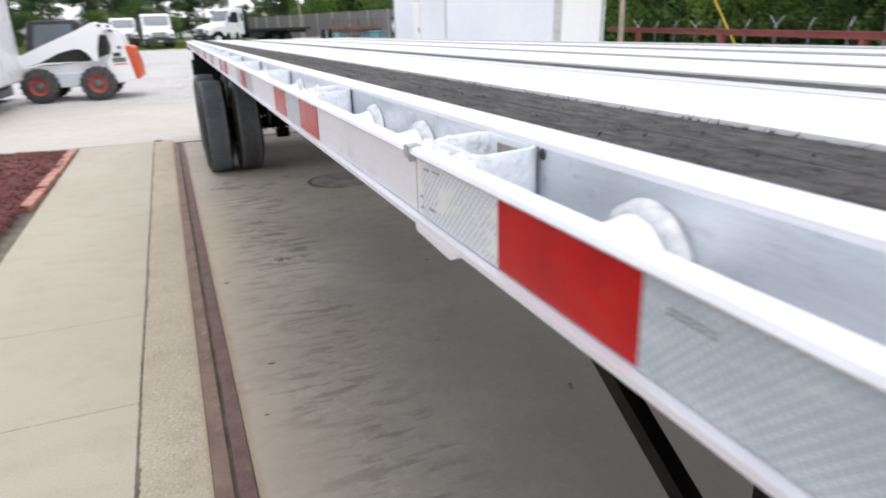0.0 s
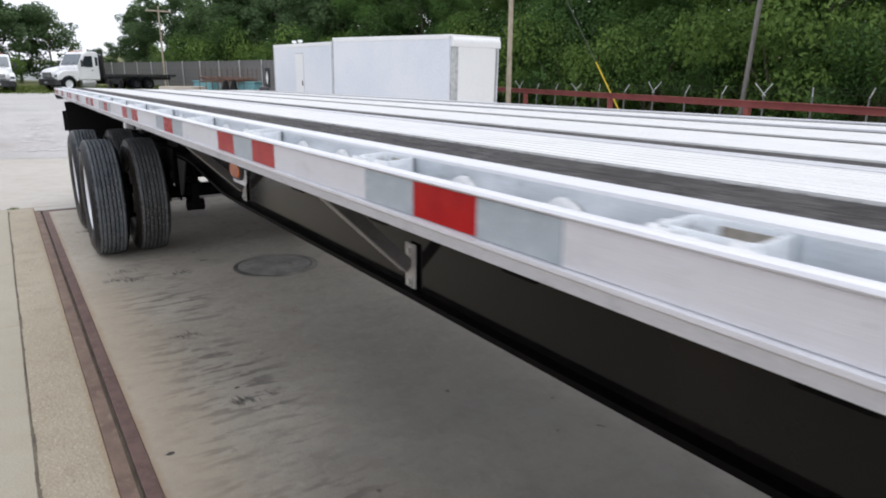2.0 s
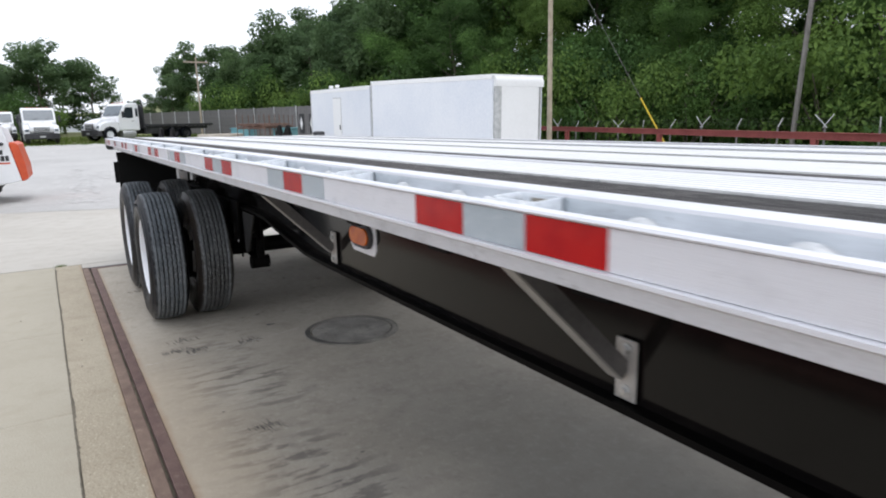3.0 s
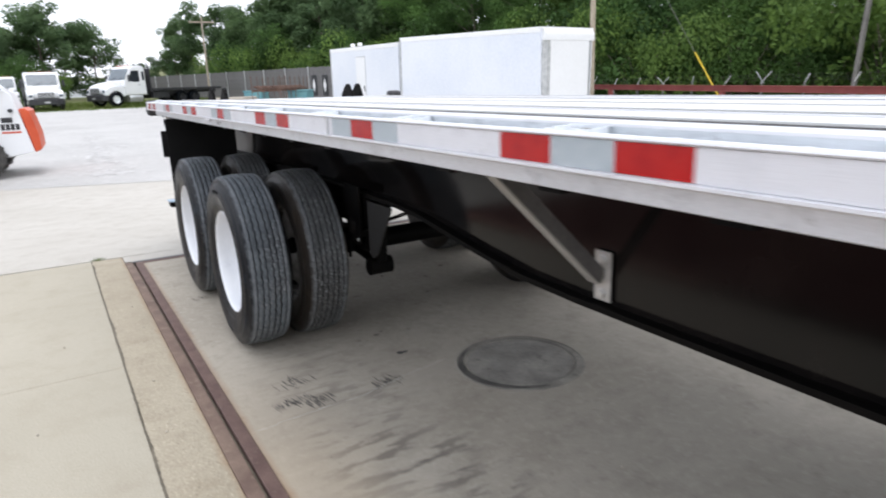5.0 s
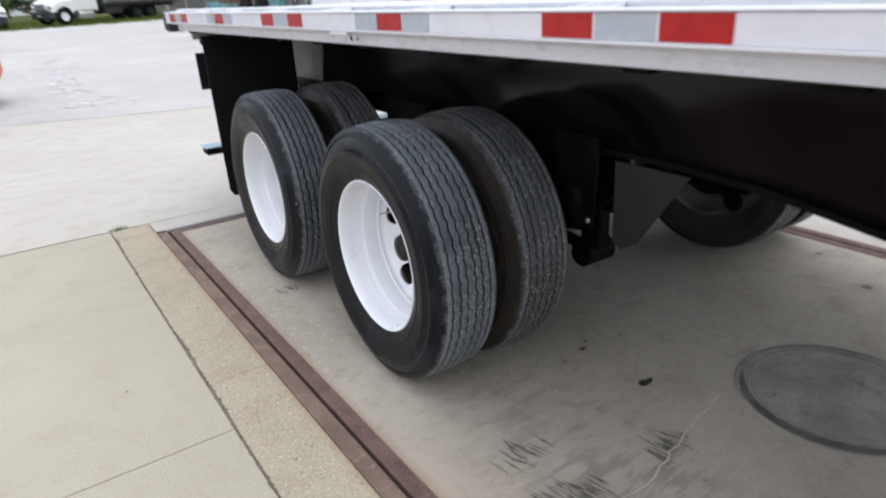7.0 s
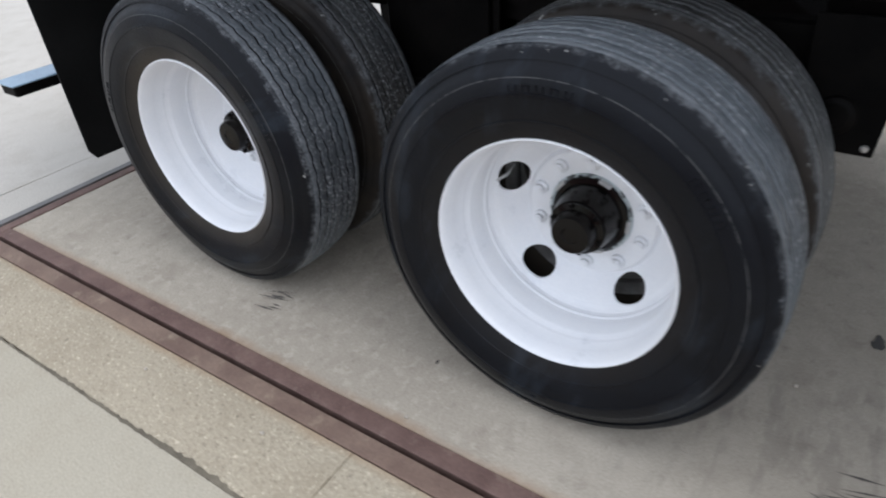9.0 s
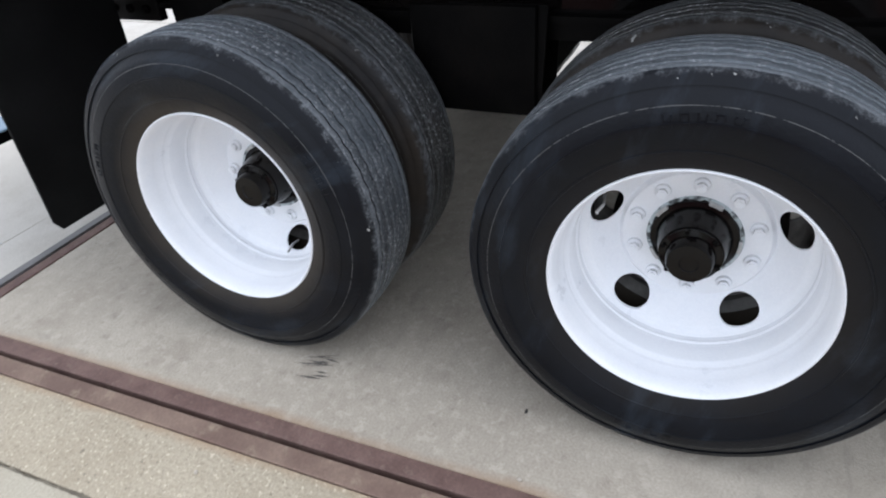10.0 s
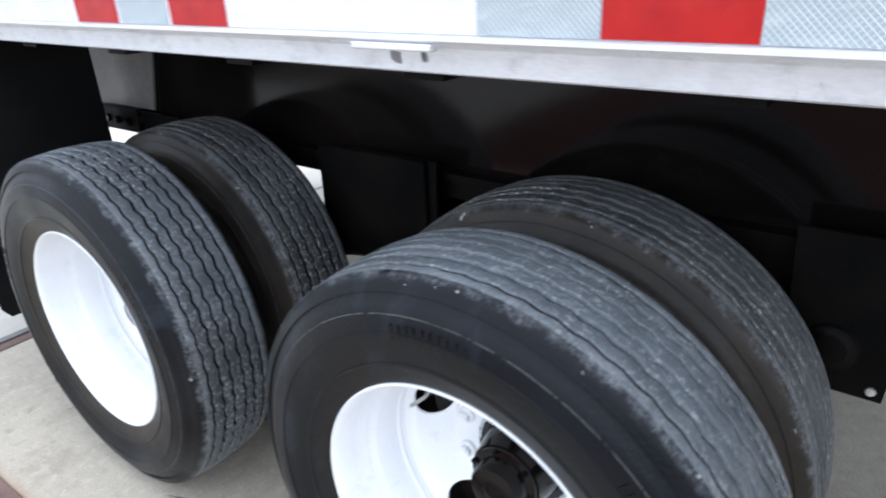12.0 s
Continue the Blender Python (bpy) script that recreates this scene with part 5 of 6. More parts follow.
# axles, drums, springs and hangers
for y in AXLES:
    ax = T("axle", rod(bmesh.new(), (0.3, y, HUB_Z), (2.29, y, HUB_Z), 0.065, seg=20), BLACK_DULL, "black tube axle", smooth=True)
    for sgn, x0 in ((1, 0.0), (-1, 2.59)):
        part("brake_drum", lathe(bmesh.new(), [(0.09, x0 + sgn * 0.274), (0.178, x0 + sgn * 0.276), (0.203, x0 + sgn * 0.292), (0.208, x0 + sgn * 0.4), (0.2, x0 + sgn * 0.52), (0.07, x0 + sgn * 0.53)], 36), BLACK_DULL, ax, at=(0, y, HUB_Z), smooth=True)
        part("brake_chamber", lathe(bmesh.new(), [(0.0, -0.09), (0.07, -0.085), (0.08, -0.02), (0.086, 0.0), (0.08, 0.02), (0.07, 0.085), (0.0, 0.09)], 24, "y"), BLACK_DULL, ax, at=(x0 + sgn * 0.82, y - 0.22, 0.56), smooth=True)
    for xs in (0.7, 1.89):
        part("spring_seat", B(xs - 0.06, xs + 0.06, y - 0.1, y + 0.1, 0.565, 0.6), BLACK_DULL, ax)
for xs in (0.7, 1.89):
    sg = -1 if xs < 1.3 else 1
    for y in AXLES:
        for k in range(3):
            L = 0.56 - 0.13 * k
            bm = bmesh.new()
            pts = [(yy, 0.602 + 0.013 * k + 0.1 * (yy / 0.56) ** 2) for yy in [L * (j / 5 - 1) for j in range(11)]]
            prism(bm, [(yy + y, z) for yy, z in pts] + [(yy + y, z + 0.011) for yy, z in pts[::-1]], "x", xs - 0.038, xs + 0.038)
            T("spring_leaf", bm, BLACK_DULL)
        bm = bmesh.new()
        for dy in (-0.06, 0.06):
            for dx in (-0.045, 0.045):
                rod(bm, (xs + dx, y + dy, 0.42), (xs + dx, y + dy, 0.68), 0.009)
        T("u_bolt", bm, BLACK_DULL)
    for y, wdt in ((-0.46, 0.17), (0.62, 0.26), (1.72, 0.2)):
        h = T("spring_hanger", prism(bmesh.new(), [(y - wdt / 2 - 0.02, 0.94), (y - wdt / 2, 0.62), (y + wdt / 2, 0.62), (y + wdt / 2 + 0.02, 0.94)], "x", xs - 0.085, xs - 0.075), BLACK_DULL, "black steel spring hanger")
        part("hanger_plate", prism(bmesh.new(), [(y - wdt / 2 - 0.02, 0.94), (y - wdt / 2, 0.62), (y + wdt / 2, 0.62), (y + wdt / 2 + 0.02, 0.94)], "x", xs + 0.075, xs + 0.085), BLACK_DULL, h)
        if 0.5 < y < 0.7:
            part("hanger_cheek", B(xs - 0.1, xs - 0.087, 0.5, 0.89, 0.62, 0.94, bevel=0.004), BLACK_DULL, h)
        part("hanger_web", B(xs - 0.0745, xs + 0.0745, y - 0.008, y + 0.008, 0.64, 0.882), BLACK_DULL, h)
        xo = xs + sg * 0.086
        part("bush_cap", lathe(bmesh.new(), [(0.0, 0.012 * sg), (0.03, 0.012 * sg), (0.034, 0.008 * sg), (0.046, 0.006 * sg), (0.05, 0.0)], 24), BLACK_DULL, h, at=(xo, y + 0.015, 0.71), smooth=True)
        part("rivet", lathe(bmesh.new(), [(0.0, 0.005 * sg), (0.008, 0.004 * sg), (0.01, 0.0)], 10), CHROME, h, at=(xo, y - wdt / 2 + 0.02, 0.64), smooth=True)
    # suspension subframe under the beam, deeper ahead
    T("subframe", prism(bmesh.new(), [(-0.5, 0.7), (0.26, 0.7), (0.34, 0.83), (1.72, 0.83), (1.72, 0.883), (-0.5, 0.883)], "x", xs - 0.03, xs - 0.018), BLACK_DULL, "black suspension subframe plate")
    # dusted gusset ahead of the first hanger
    T("gusset", prism(bmesh.new(), [(-0.62, 0.87), (-0.62, 0.58), (-0.66, 0.56), (-0.72, 0.6), (-0.91, 0.87)], "x", xs - 0.062, xs - 0.052), GREY_DARK, "black gusset plate under road dust")
    xb = xs - sg * 0.1
    T("radius_rod", rod(bmesh.new(), (xb, -0.38, 0.43), (xb, 0.0, 0.47), 0.026, seg=14), BLACK_DULL, smooth=True)
    T("rod_bush", rod(bmesh.new(), (xb - 0.07, -0.38, 0.43), (xb + 0.07, -0.38, 0.43), 0.052, seg=24), BLACK_DULL, smooth=True)
    T("hanger_drop", B(xb - 0.03, xb + 0.03, -0.44, -0.33, 0.46, 0.72, bevel=0.01), BLACK_DULL)
    # pale side plate by the rear hanger
    T("rear_gusset", prism(bmesh.new(), [(1.76, 1.24), (2.45, 1.24), (2.4, 0.93), (1.86, 0.93)], "x", xs - 0.02 if sg < 0 else xs + 0.012, xs - 0.012 if sg < 0 else xs + 0.02), GREY_STEEL, "pale grey gusset plate")
    bm = B(xs - 0.06, xs - 0.02, 1.93, 2.2, 0.84, 0.93, bevel=0.004)
    T("gusset_clamp", bm, BLACK_DULL)
    for y in (1.98, 2.06, 2.14):
        T("clamp_bolt", hexnut(bmesh.new(), xs - 0.072, xs - 0.06, y, 0.885, 0.016), BLACK)

# air tank and lines under the deck
T("air_tank", lathe(bmesh.new(), [(0.0, -0.36), (0.09, -0.345), (0.125, -0.3), (0.125, 0.3), (0.09, 0.345), (0.0, 0.36)], 28), BLACK_DULL, "black air tank", (1.295, -0.95, 1.05), True)
T("air_line", pipe(bmesh.new(), [(0.86, -1.6, 0.98), (0.88, -0.9, 0.9), (0.95, -0.6, 0.78), (0.85, -0.22, 0.64)], 0.011), BLACK_DULL, "black air hose", smooth=True)
for xs in (0.83, 1.76):
    T("chassis_tie", B(0.83, 1.76, -1.62, -1.56, 0.86, 0.96) if xs < 1 else B(0.83, 1.76, 0.52, 0.72, 0.66, 1.05), BLACK_DULL)

# mud flaps, rear bumper and tail
for x0, x1 in ((0.045, 0.61), (1.98, 2.545)):
    bm = prism(bmesh.new(), [(x0, 1.25), (x0 + 0.005, 0.29), (x0 + 0.03, 0.25), (x1 - 0.03, 0.25), (x1, 0.29), (x1, 1.25)], "y", 2.1, 2.11, 0.002)
    fl = T("mud_flap", bm, FLAP, "black rubber mud flap")
    part("flap_bar", B(x0, 0.9 if x0 < 1 else x1, 2.112, 2.15, 1.2, 1.25), BLACK_DULL, fl)
    part("flap_stiffener", B(x0 - 0.03, x0 + 0.3, 2.19, 2.197, 0.93, 1.15), FLAP, fl)
    part("flap_stay", bar(bmesh.new(), (x0 + 0.1, 2.13, 1.2), (x0 + 0.1, 2.193, 1.14), 0.03, 0.01), BLACK_DULL, fl)
bumper = T("rear_bumper", B(0.07, 2.52, 2.62, 2.74, 0.425, 0.475, bevel=0.006), BLACK_DULL, "black steel underride bumper")
# the sky's reflection is put into the top plate as pale blue
part("bumper_top", B(0.06, 2.53, 2.6, 2.76, 0.4755, 0.483, bevel=0.002), BUMPER_BLUE, bumper, "top plate coloured pale blue for the reflected sky")
for xs in (0.75, 1.84):
    part("bumper_post", B(xs - 0.05, xs + 0.05, 2.64, 2.72, 0.484, 1.26), BLACK_DULL, bumper)
tail = T("tail_sill", B(0.15, 2.44, 2.741, 2.79, 1.2, 1.385 - 0.03, bevel=0.005), ALU_DULL, "aluminium rear sill")
for x0, x1 in ((0.0, 0.14), (2.45, 2.59)):
    part("corner_buffer", B(x0, x1, 2.742, 2.86, 1.26, 1.4, bevel=0.03, seg=3), DARK_TRIM, tail, "black rubber corner buffer", smooth=True)
# upright lugs at the tail
for xs in (0.6, 0.72, 2.02, 2.13):
    T("tail_lug", prism(bmesh.new(), [(2.8, 1.3), (3.08, 1.3), (3.08, 1.38), (2.95, 1.48), (2.91, 1.49), (2.87, 1.47), (2.8, 1.36)], "x", xs, xs + 0.03, 0.003), BLACK_DULL, "black upright steel lug")
T("tail_bracket", B(0.5, 2.25, 2.79, 3.08, 1.27, 1.3), BLACK_DULL)

# ---------- box bodies beyond the trailer ----------
def van_body(x, y, w, l, h, base, label, door=False, nose=False, turn=0.0):
    """A white cargo box on blocks: side panels with seams, corner posts, roof rails."""
    v = thing("cargo_box", label, "cargo box", (x, y, base), turn, group="white cargo boxes")
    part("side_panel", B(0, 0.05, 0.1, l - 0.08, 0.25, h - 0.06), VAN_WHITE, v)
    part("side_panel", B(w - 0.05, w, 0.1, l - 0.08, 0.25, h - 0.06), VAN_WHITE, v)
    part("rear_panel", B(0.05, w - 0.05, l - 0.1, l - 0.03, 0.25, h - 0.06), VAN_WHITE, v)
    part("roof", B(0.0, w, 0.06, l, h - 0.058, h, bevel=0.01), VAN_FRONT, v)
    part("floor", B(0.03, w - 0.03, 0.1, l - 0.1, 0.1, 0.248), DARK_TRIM, v)
    for px in (-0.012, w - 0.07):
        part("corner_post", B(px, px + 0.082, l - 0.078, l + 0.005, 0.2, h - 0.06, bevel=0.01), GALV, v, "grey metal corner post")
        part("roof_rail", B(px, px + 0.082, 0.12, l - 0.08, h - 0.14, h - 0.0585, bevel=0.01), VAN_FRONT, v)
    if nose:
        # rounded front bulkhead with ribbed grey corners
        part("front_panel", B(0.26, w - 0.26, -0.02, 0.06, 0.25, h - 0.34), VAN_FRONT, v)
        cap = [(-0.02, h - 0.335), (-0.02, h - 0.2)] + [(-0.02 + 0.2 * (1 - math.cos(a)), h - 0.2 + 0.19 * math.sin(a)) for a in [math.pi / 2 * k / 7 for k in range(1, 8)]] + [(0.3, h - 0.012), (0.3, h - 0.335)]
        part("nose_cap", prism(bmesh.new(), cap, "x", 0.05, w - 0.05), VAN_FRONT, v, smooth=True)
        for sx in (0, 1):
            bm = bmesh.new()
            pts = []
            for k in range(9):
                a = math.pi / 2 * k / 8
                r = 0.28 - (0.012 if k % 2 else 0)
                pts.append((0.28 - r * math.cos(a), 0.26 - r * math.sin(a)))
            pts += [(0.28, 0.26)]
            if sx:
                pts = [(w - p[0], p[1]) for p in pts]
            part("ribbed_corner", prism(bm, pts, "z", 0.25, h - 0.34), GALV, v, "grey ribbed corner")
    else:
        part("front_panel", B(0.05, w - 0.05, 0.0, 0.06, 0.25, h - 0.06), VAN_FRONT, v)
    if door:
        part("door", B(-0.02, -0.002, l * 0.45, l * 0.45 + 0.85, 0.35, 2.3, bevel=0.006), VAN_FRONT, v, "narrow side door")
        part("door_seal", B(-0.0015, 0.0, l * 0.45 - 0.03, l * 0.45 + 0.88, 0.32, 2.33), GALV, v)
        part("latch", B(-0.05, -0.021, l * 0.45 + 0.06, l * 0.45 + 0.1, 1.05, 1.25), DARK_TRIM, v)
    for px in (0.2, w - 0.35):
        for py in (0.4, l / 2, l - 0.5):
            part("block", B(px, px + 0.2, py, py + 0.3, 0, 0.1), STONE, v)
    return v


va = van_body(10.46, 10.05, 2.05, 6.6, 2.74, 0.06, "white cargo box with a rounded nose and grey corners", nose=True, turn=7.4)
va.matrix_basis = pose(10.46, 10.05, 0.03, 1.5, 0, 7.4)
vb = van_body(9.66, 16.68, 2.05, 6.6, 2.7, 0.1, "white cargo box with a narrow side door and roof lamps", door=True, turn=-0.5)
vb.matrix_basis = pose(9.66, 16.68, 0.12, 1.1, 0, -0.5)
fl = thing("roof_flood_lamp", "pair of small white floodlights on a roof", "flood lamp", (10.15, 21.4, 2.905))
for dy in (-0.35, 0.35):
    hd = part("lamp_head", B(-0.07, 0.07, dy - 0.1, dy + 0.1, 0.07, 0.18, bevel=0.02), VAN_FRONT, fl)
    part("lamp_stem", rod(bmesh.new(), (0, dy, 0.0), (0, dy, 0.09), 0.02), GALV, hd)

# ---------- poles ----------
def pole(x, y, h, r, material, label, lean=(0, 0), arm=False):
    p = thing("utility_pole", label, "utility pole", (x, y, rise(x, y) - 0.06))
    part("shaft", rod(bmesh.new(), (0, 0, 0), (lean[0], lean[1], h), r, r * 0.72, 14), material, p, smooth=True)
    if arm:
        part("cross_arm", B(-1.0, 1.0, -0.05, 0.05, h - 0.45, h - 0.33), material, p)
        for dx in (-0.85, 0.0, 0.85):
            part("insulator", rod(bmesh.new(), (dx, 0, h - 0.33), (dx, 0, h - 0.18), 0.04, 0.03), GALV, p)
    return p


pole(15.4, 13.45, 9.0, 0.1, POLE_WOOD, "tall pale wooden utility pole beside the boxes")
pole(23.6, 9.1, 10.5, 0.1, POLE_GREY, "leaning grey wooden pole before the trees", (0.1, -0.6))
pole(10.8, 54.3, 6.6, 0.085, POLE_WOOD, "far wooden pole with a cross arm", arm=True)
guy = thing("guy_wire", "steel guy wire with a yellow guard", "guy wire", (17.0, 8.96, rise(17, 9) - 0.06))
part("wire", rod(bmesh.new(), (0, 0, 0), (-1.6, 4.49, 8.0), 0.008, seg=6), GREY_STEEL, guy)
_d = Vector((-1.6, 4.49, 8.0))
part("guard", rod(bmesh.new(), _d * 0.01, _d * 0.27, 0.024, seg=10), YELLOW, guy, "yellow plastic guard", smooth=True)

# ---------- red barrier beam and barbed fence ----------
P0, P1 = Vector((16.3, 15.5, 0)), Vector((12.4, -5.0, 0))
barrier = thing("beam_barrier", "long red oxide steel beam on short posts", "barrier", (0, 0, 0))
zt = lambda s: 1.22 - 0.22 * s
a, b = P0 + Vector((0, 0, zt(0))), P1 + Vector((0, 0, zt(1)))
bm = bmesh.new()
for dz, w, h in ((-0.02, 0.14, 0.016), (-0.09, 0.012, 0.13), (-0.16, 0.14, 0.016)):
    bar(bm, a + Vector((0, 0, dz)), b + Vector((0, 0, dz)), w, h)
part("beam", bm, RED_BEAM, barrier)
for k in range(4):
    s = (k + 0.5) / 4
    c = P0.lerp(P1, s)
    part("post", B(c.x - 0.06, c.x + 0.06, c.y - 0.06, c.y + 0.06, -0.02, zt(s) - 0.17), RED_BEAM, barrier)

F0, F1 = Vector((19.3, 17.5, 0)), Vector((15.4, -6.0, 0))
fence = thing("security_fence", "chain fence with crossed arms for barbed wire", "fence", (0, 0, 0))
_n = 17
dirv = (F1 - F0).normalized()
nrm = Vector((-dirv.y, dirv.x, 0))
random.seed(21)
for k in range(_n):
    c = F0.lerp(F1, k / (_n - 1))
    po = part("post", rod(bmesh.new(), (c.x, c.y, -0.05), (c.x, c.y, 1.12), 0.025), GREY_STEEL, fence)
    tiltk = random.uniform(-0.08, 0.08)
    bm = bmesh.new()
    if k % 3 == 0:
        for sg in (1, -1):
            top = c + nrm * 0.1 * sg + dirv * (0.2 * sg + tiltk) + Vector((0, 0, 1.36 + 2 * abs(tiltk)))
            bar(bm, c - dirv * 0.06 * sg + Vector((0, 0, 1.1)), top, 0.022, 0.022)
    else:
        bar(bm, c + Vector((0, 0, 1.1)), c + dirv * (0.15 + 2 * tiltk) + Vector((0, 0, 1.36)), 0.022, 0.022)
    part("arm", bm, GALV, po, "pale crossed arm")
for h in (1.18, 1.26, 1.34):
    part("barbed_wire", rod(bmesh.new(), F0 + Vector((0, 0, h)), F1 + Vector((0, 0, h)), 0.0015, seg=4), GREY_STEEL, fence)

# ---------- stockade fence at the back ----------
S0, S1 = Vector((5.8, 82.0, 0)), Vector((16.8, 36.0, 0))
stock = thing("stockade_fence", "long weathered grey board fence", "fence", (0, 0, 0))
L = (S1 - S0).length
d = (S1 - S0).normalized()
count = 190
bm = B(-0.1, 0.1, -0.02, 0.02, -0.3, 2.35)
me = None
random.seed(31)
ang = math.degrees(math.atan2(d.y, d.x))
for k in range(count):
    c = S0 + d * (L * (k + 0.5) / count)
    m = pose(c.x, c.y, rise(c.x, c.y) - 0.5 * (1 - (k + 0.5) / count) + random.uniform(-0.02, 0.02), 0, random.uniform(-0.6, 0.6), ang)
    if me is None:
        me = part("board", bm, FENCE_WOOD, stock, at=m).data
    else:
        part("board", me, None, stock, at=m)
for k in range(16):
    c = S0 + d * (L * k / 15) + Vector((-0.07, -0.03, 0))
    part("post", B(c.x - 0.03, c.x + 0.03, c.y - 0.06, c.y + 0.06, rise(c.x, c.y) - 0.06, rise(c.x, c.y) + 2.4 - 0.5 * (1 - k / 15)), GALV, stock, "paler post")
for h in (0.5, 1.6):
    part("rail", bar(bmesh.new(), S0 + Vector((0.06, 0.03, h + 0.6)), S1 + Vector((0.06, 0.03, h + 0.5)), 0.05, 0.09), FENCE_WOOD, stock)
# dark hanging panels with white diamonds
for k in range(4):
    c = S1 - d * (1.6 + 1.35 * k) + Vector((-0.1, -0.05, 0))
    p = thing("marker_panel", "dark panel with a white diamond hung on the fence", "panel", (c.x, c.y, rise(c.x, c.y)), ang, group="marker panels")
    part("board", B(-0.3, 0.3, 0.03, 0.06, 0.35, 1.75), DARK_TRIM, p)
    bm = prism(bmesh.new(), [(0, 0.6), (0.16, 1.05), (0, 1.5), (-0.16, 1.05)], "y", -0.0, 0.028)
    part("diamond", bm, VAN_FRONT, p, "white diamond")

# rusty rack with bars, low tubs and a concrete ring
rack = thing("steel_rack", "rusty rack of upright stakes and long bars", "rack", (10.3, 30.0, rise(10, 30)), 58)
for k in range(7):
    for dy in (0, 1.4):
        part("stake", rod(bmesh.new(), (k * 0.95 - 2.9, dy, 0), (k * 0.95 - 2.9, dy, 1.75), 0.02), RUST_BAR, rack)
for k in range(9):
    part("pipe", rod(bmesh.new(), (-3.1, 0.12 + 0.14 * k, 1.15 + 0.05 * (k % 3)), (3.0, 0.14 + 0.14 * k, 1.15 + 0.05 * (k % 3)), 0.045), RUST_BAR, rack)
for dx in (-2.9, 0, 2.8):
    part("bearer", B(dx - 0.05, dx + 0.05, 0, 1.4, 1.02, 1.1), RUST_BAR, rack)
for k, (dx, dy) in enumerate(((9.2, 33.5), (10.9, 31.0), (12.4, 28.2))):
    tub = thing("storage_tub", "faded blue-green storage tub", "tub", (dx, dy, rise(dx, dy)), 58, group="storage tubs")
    part("body", B(-0.8, 0.8, -0.5, 0.5, 0, 0.95, bevel=0.05, seg=2), BLUE_GREEN, tub)
    part("rim", B(-0.84, 0.84, -0.54, 0.54, 0.951, 1.02, bevel=0.02), BLUE_GREEN, tub)
ring = lathe(bmesh.new(), [(1.15, 0.0), (1.15, 0.78), (1.0, 0.8), (0.98, 0.0)], 40, "z")
solo("concrete_ring", ring, TAN, "tan precast concrete ring standing on the lot", "concrete ring", at=(7.2, 30.5, rise(7, 30)), smooth=True)

# ---------- trucks ----------
def road_wheel(parent, x, y, r, w, rimmat, name="wheel"):
    t = part(name, lathe(bmesh.new(), [(r * 0.56, -w / 2), (r * 0.9, -w / 2), (r, -w * 0.36), (r, w * 0.36), (r * 0.9, w / 2), (r * 0.56, w / 2)], 32), RUBBER_SIDE, parent, "black tyre", at=(x, y, r), smooth=True)
    part("rim", lathe(bmesh.new(), [(r * 0.57, -w * 0.5), (r * 0.53, -w * 0.45), (r * 0.45, -w * 0.2), (r * 0.2, -w * 0.22), (r * 0.18, -w * 0.4), (0.0, -w * 0.42)], 28), rimmat, t, smooth=True)
    part("rim", lathe(bmesh.new(), [(r * 0.57, w * 0.5), (r * 0.53, w * 0.45), (r * 0.45, w * 0.2), (r * 0.2, w * 0.22), (r * 0.18, w * 0.4), (0.0, w * 0.42)], 28), rimmat, t, smooth=True)


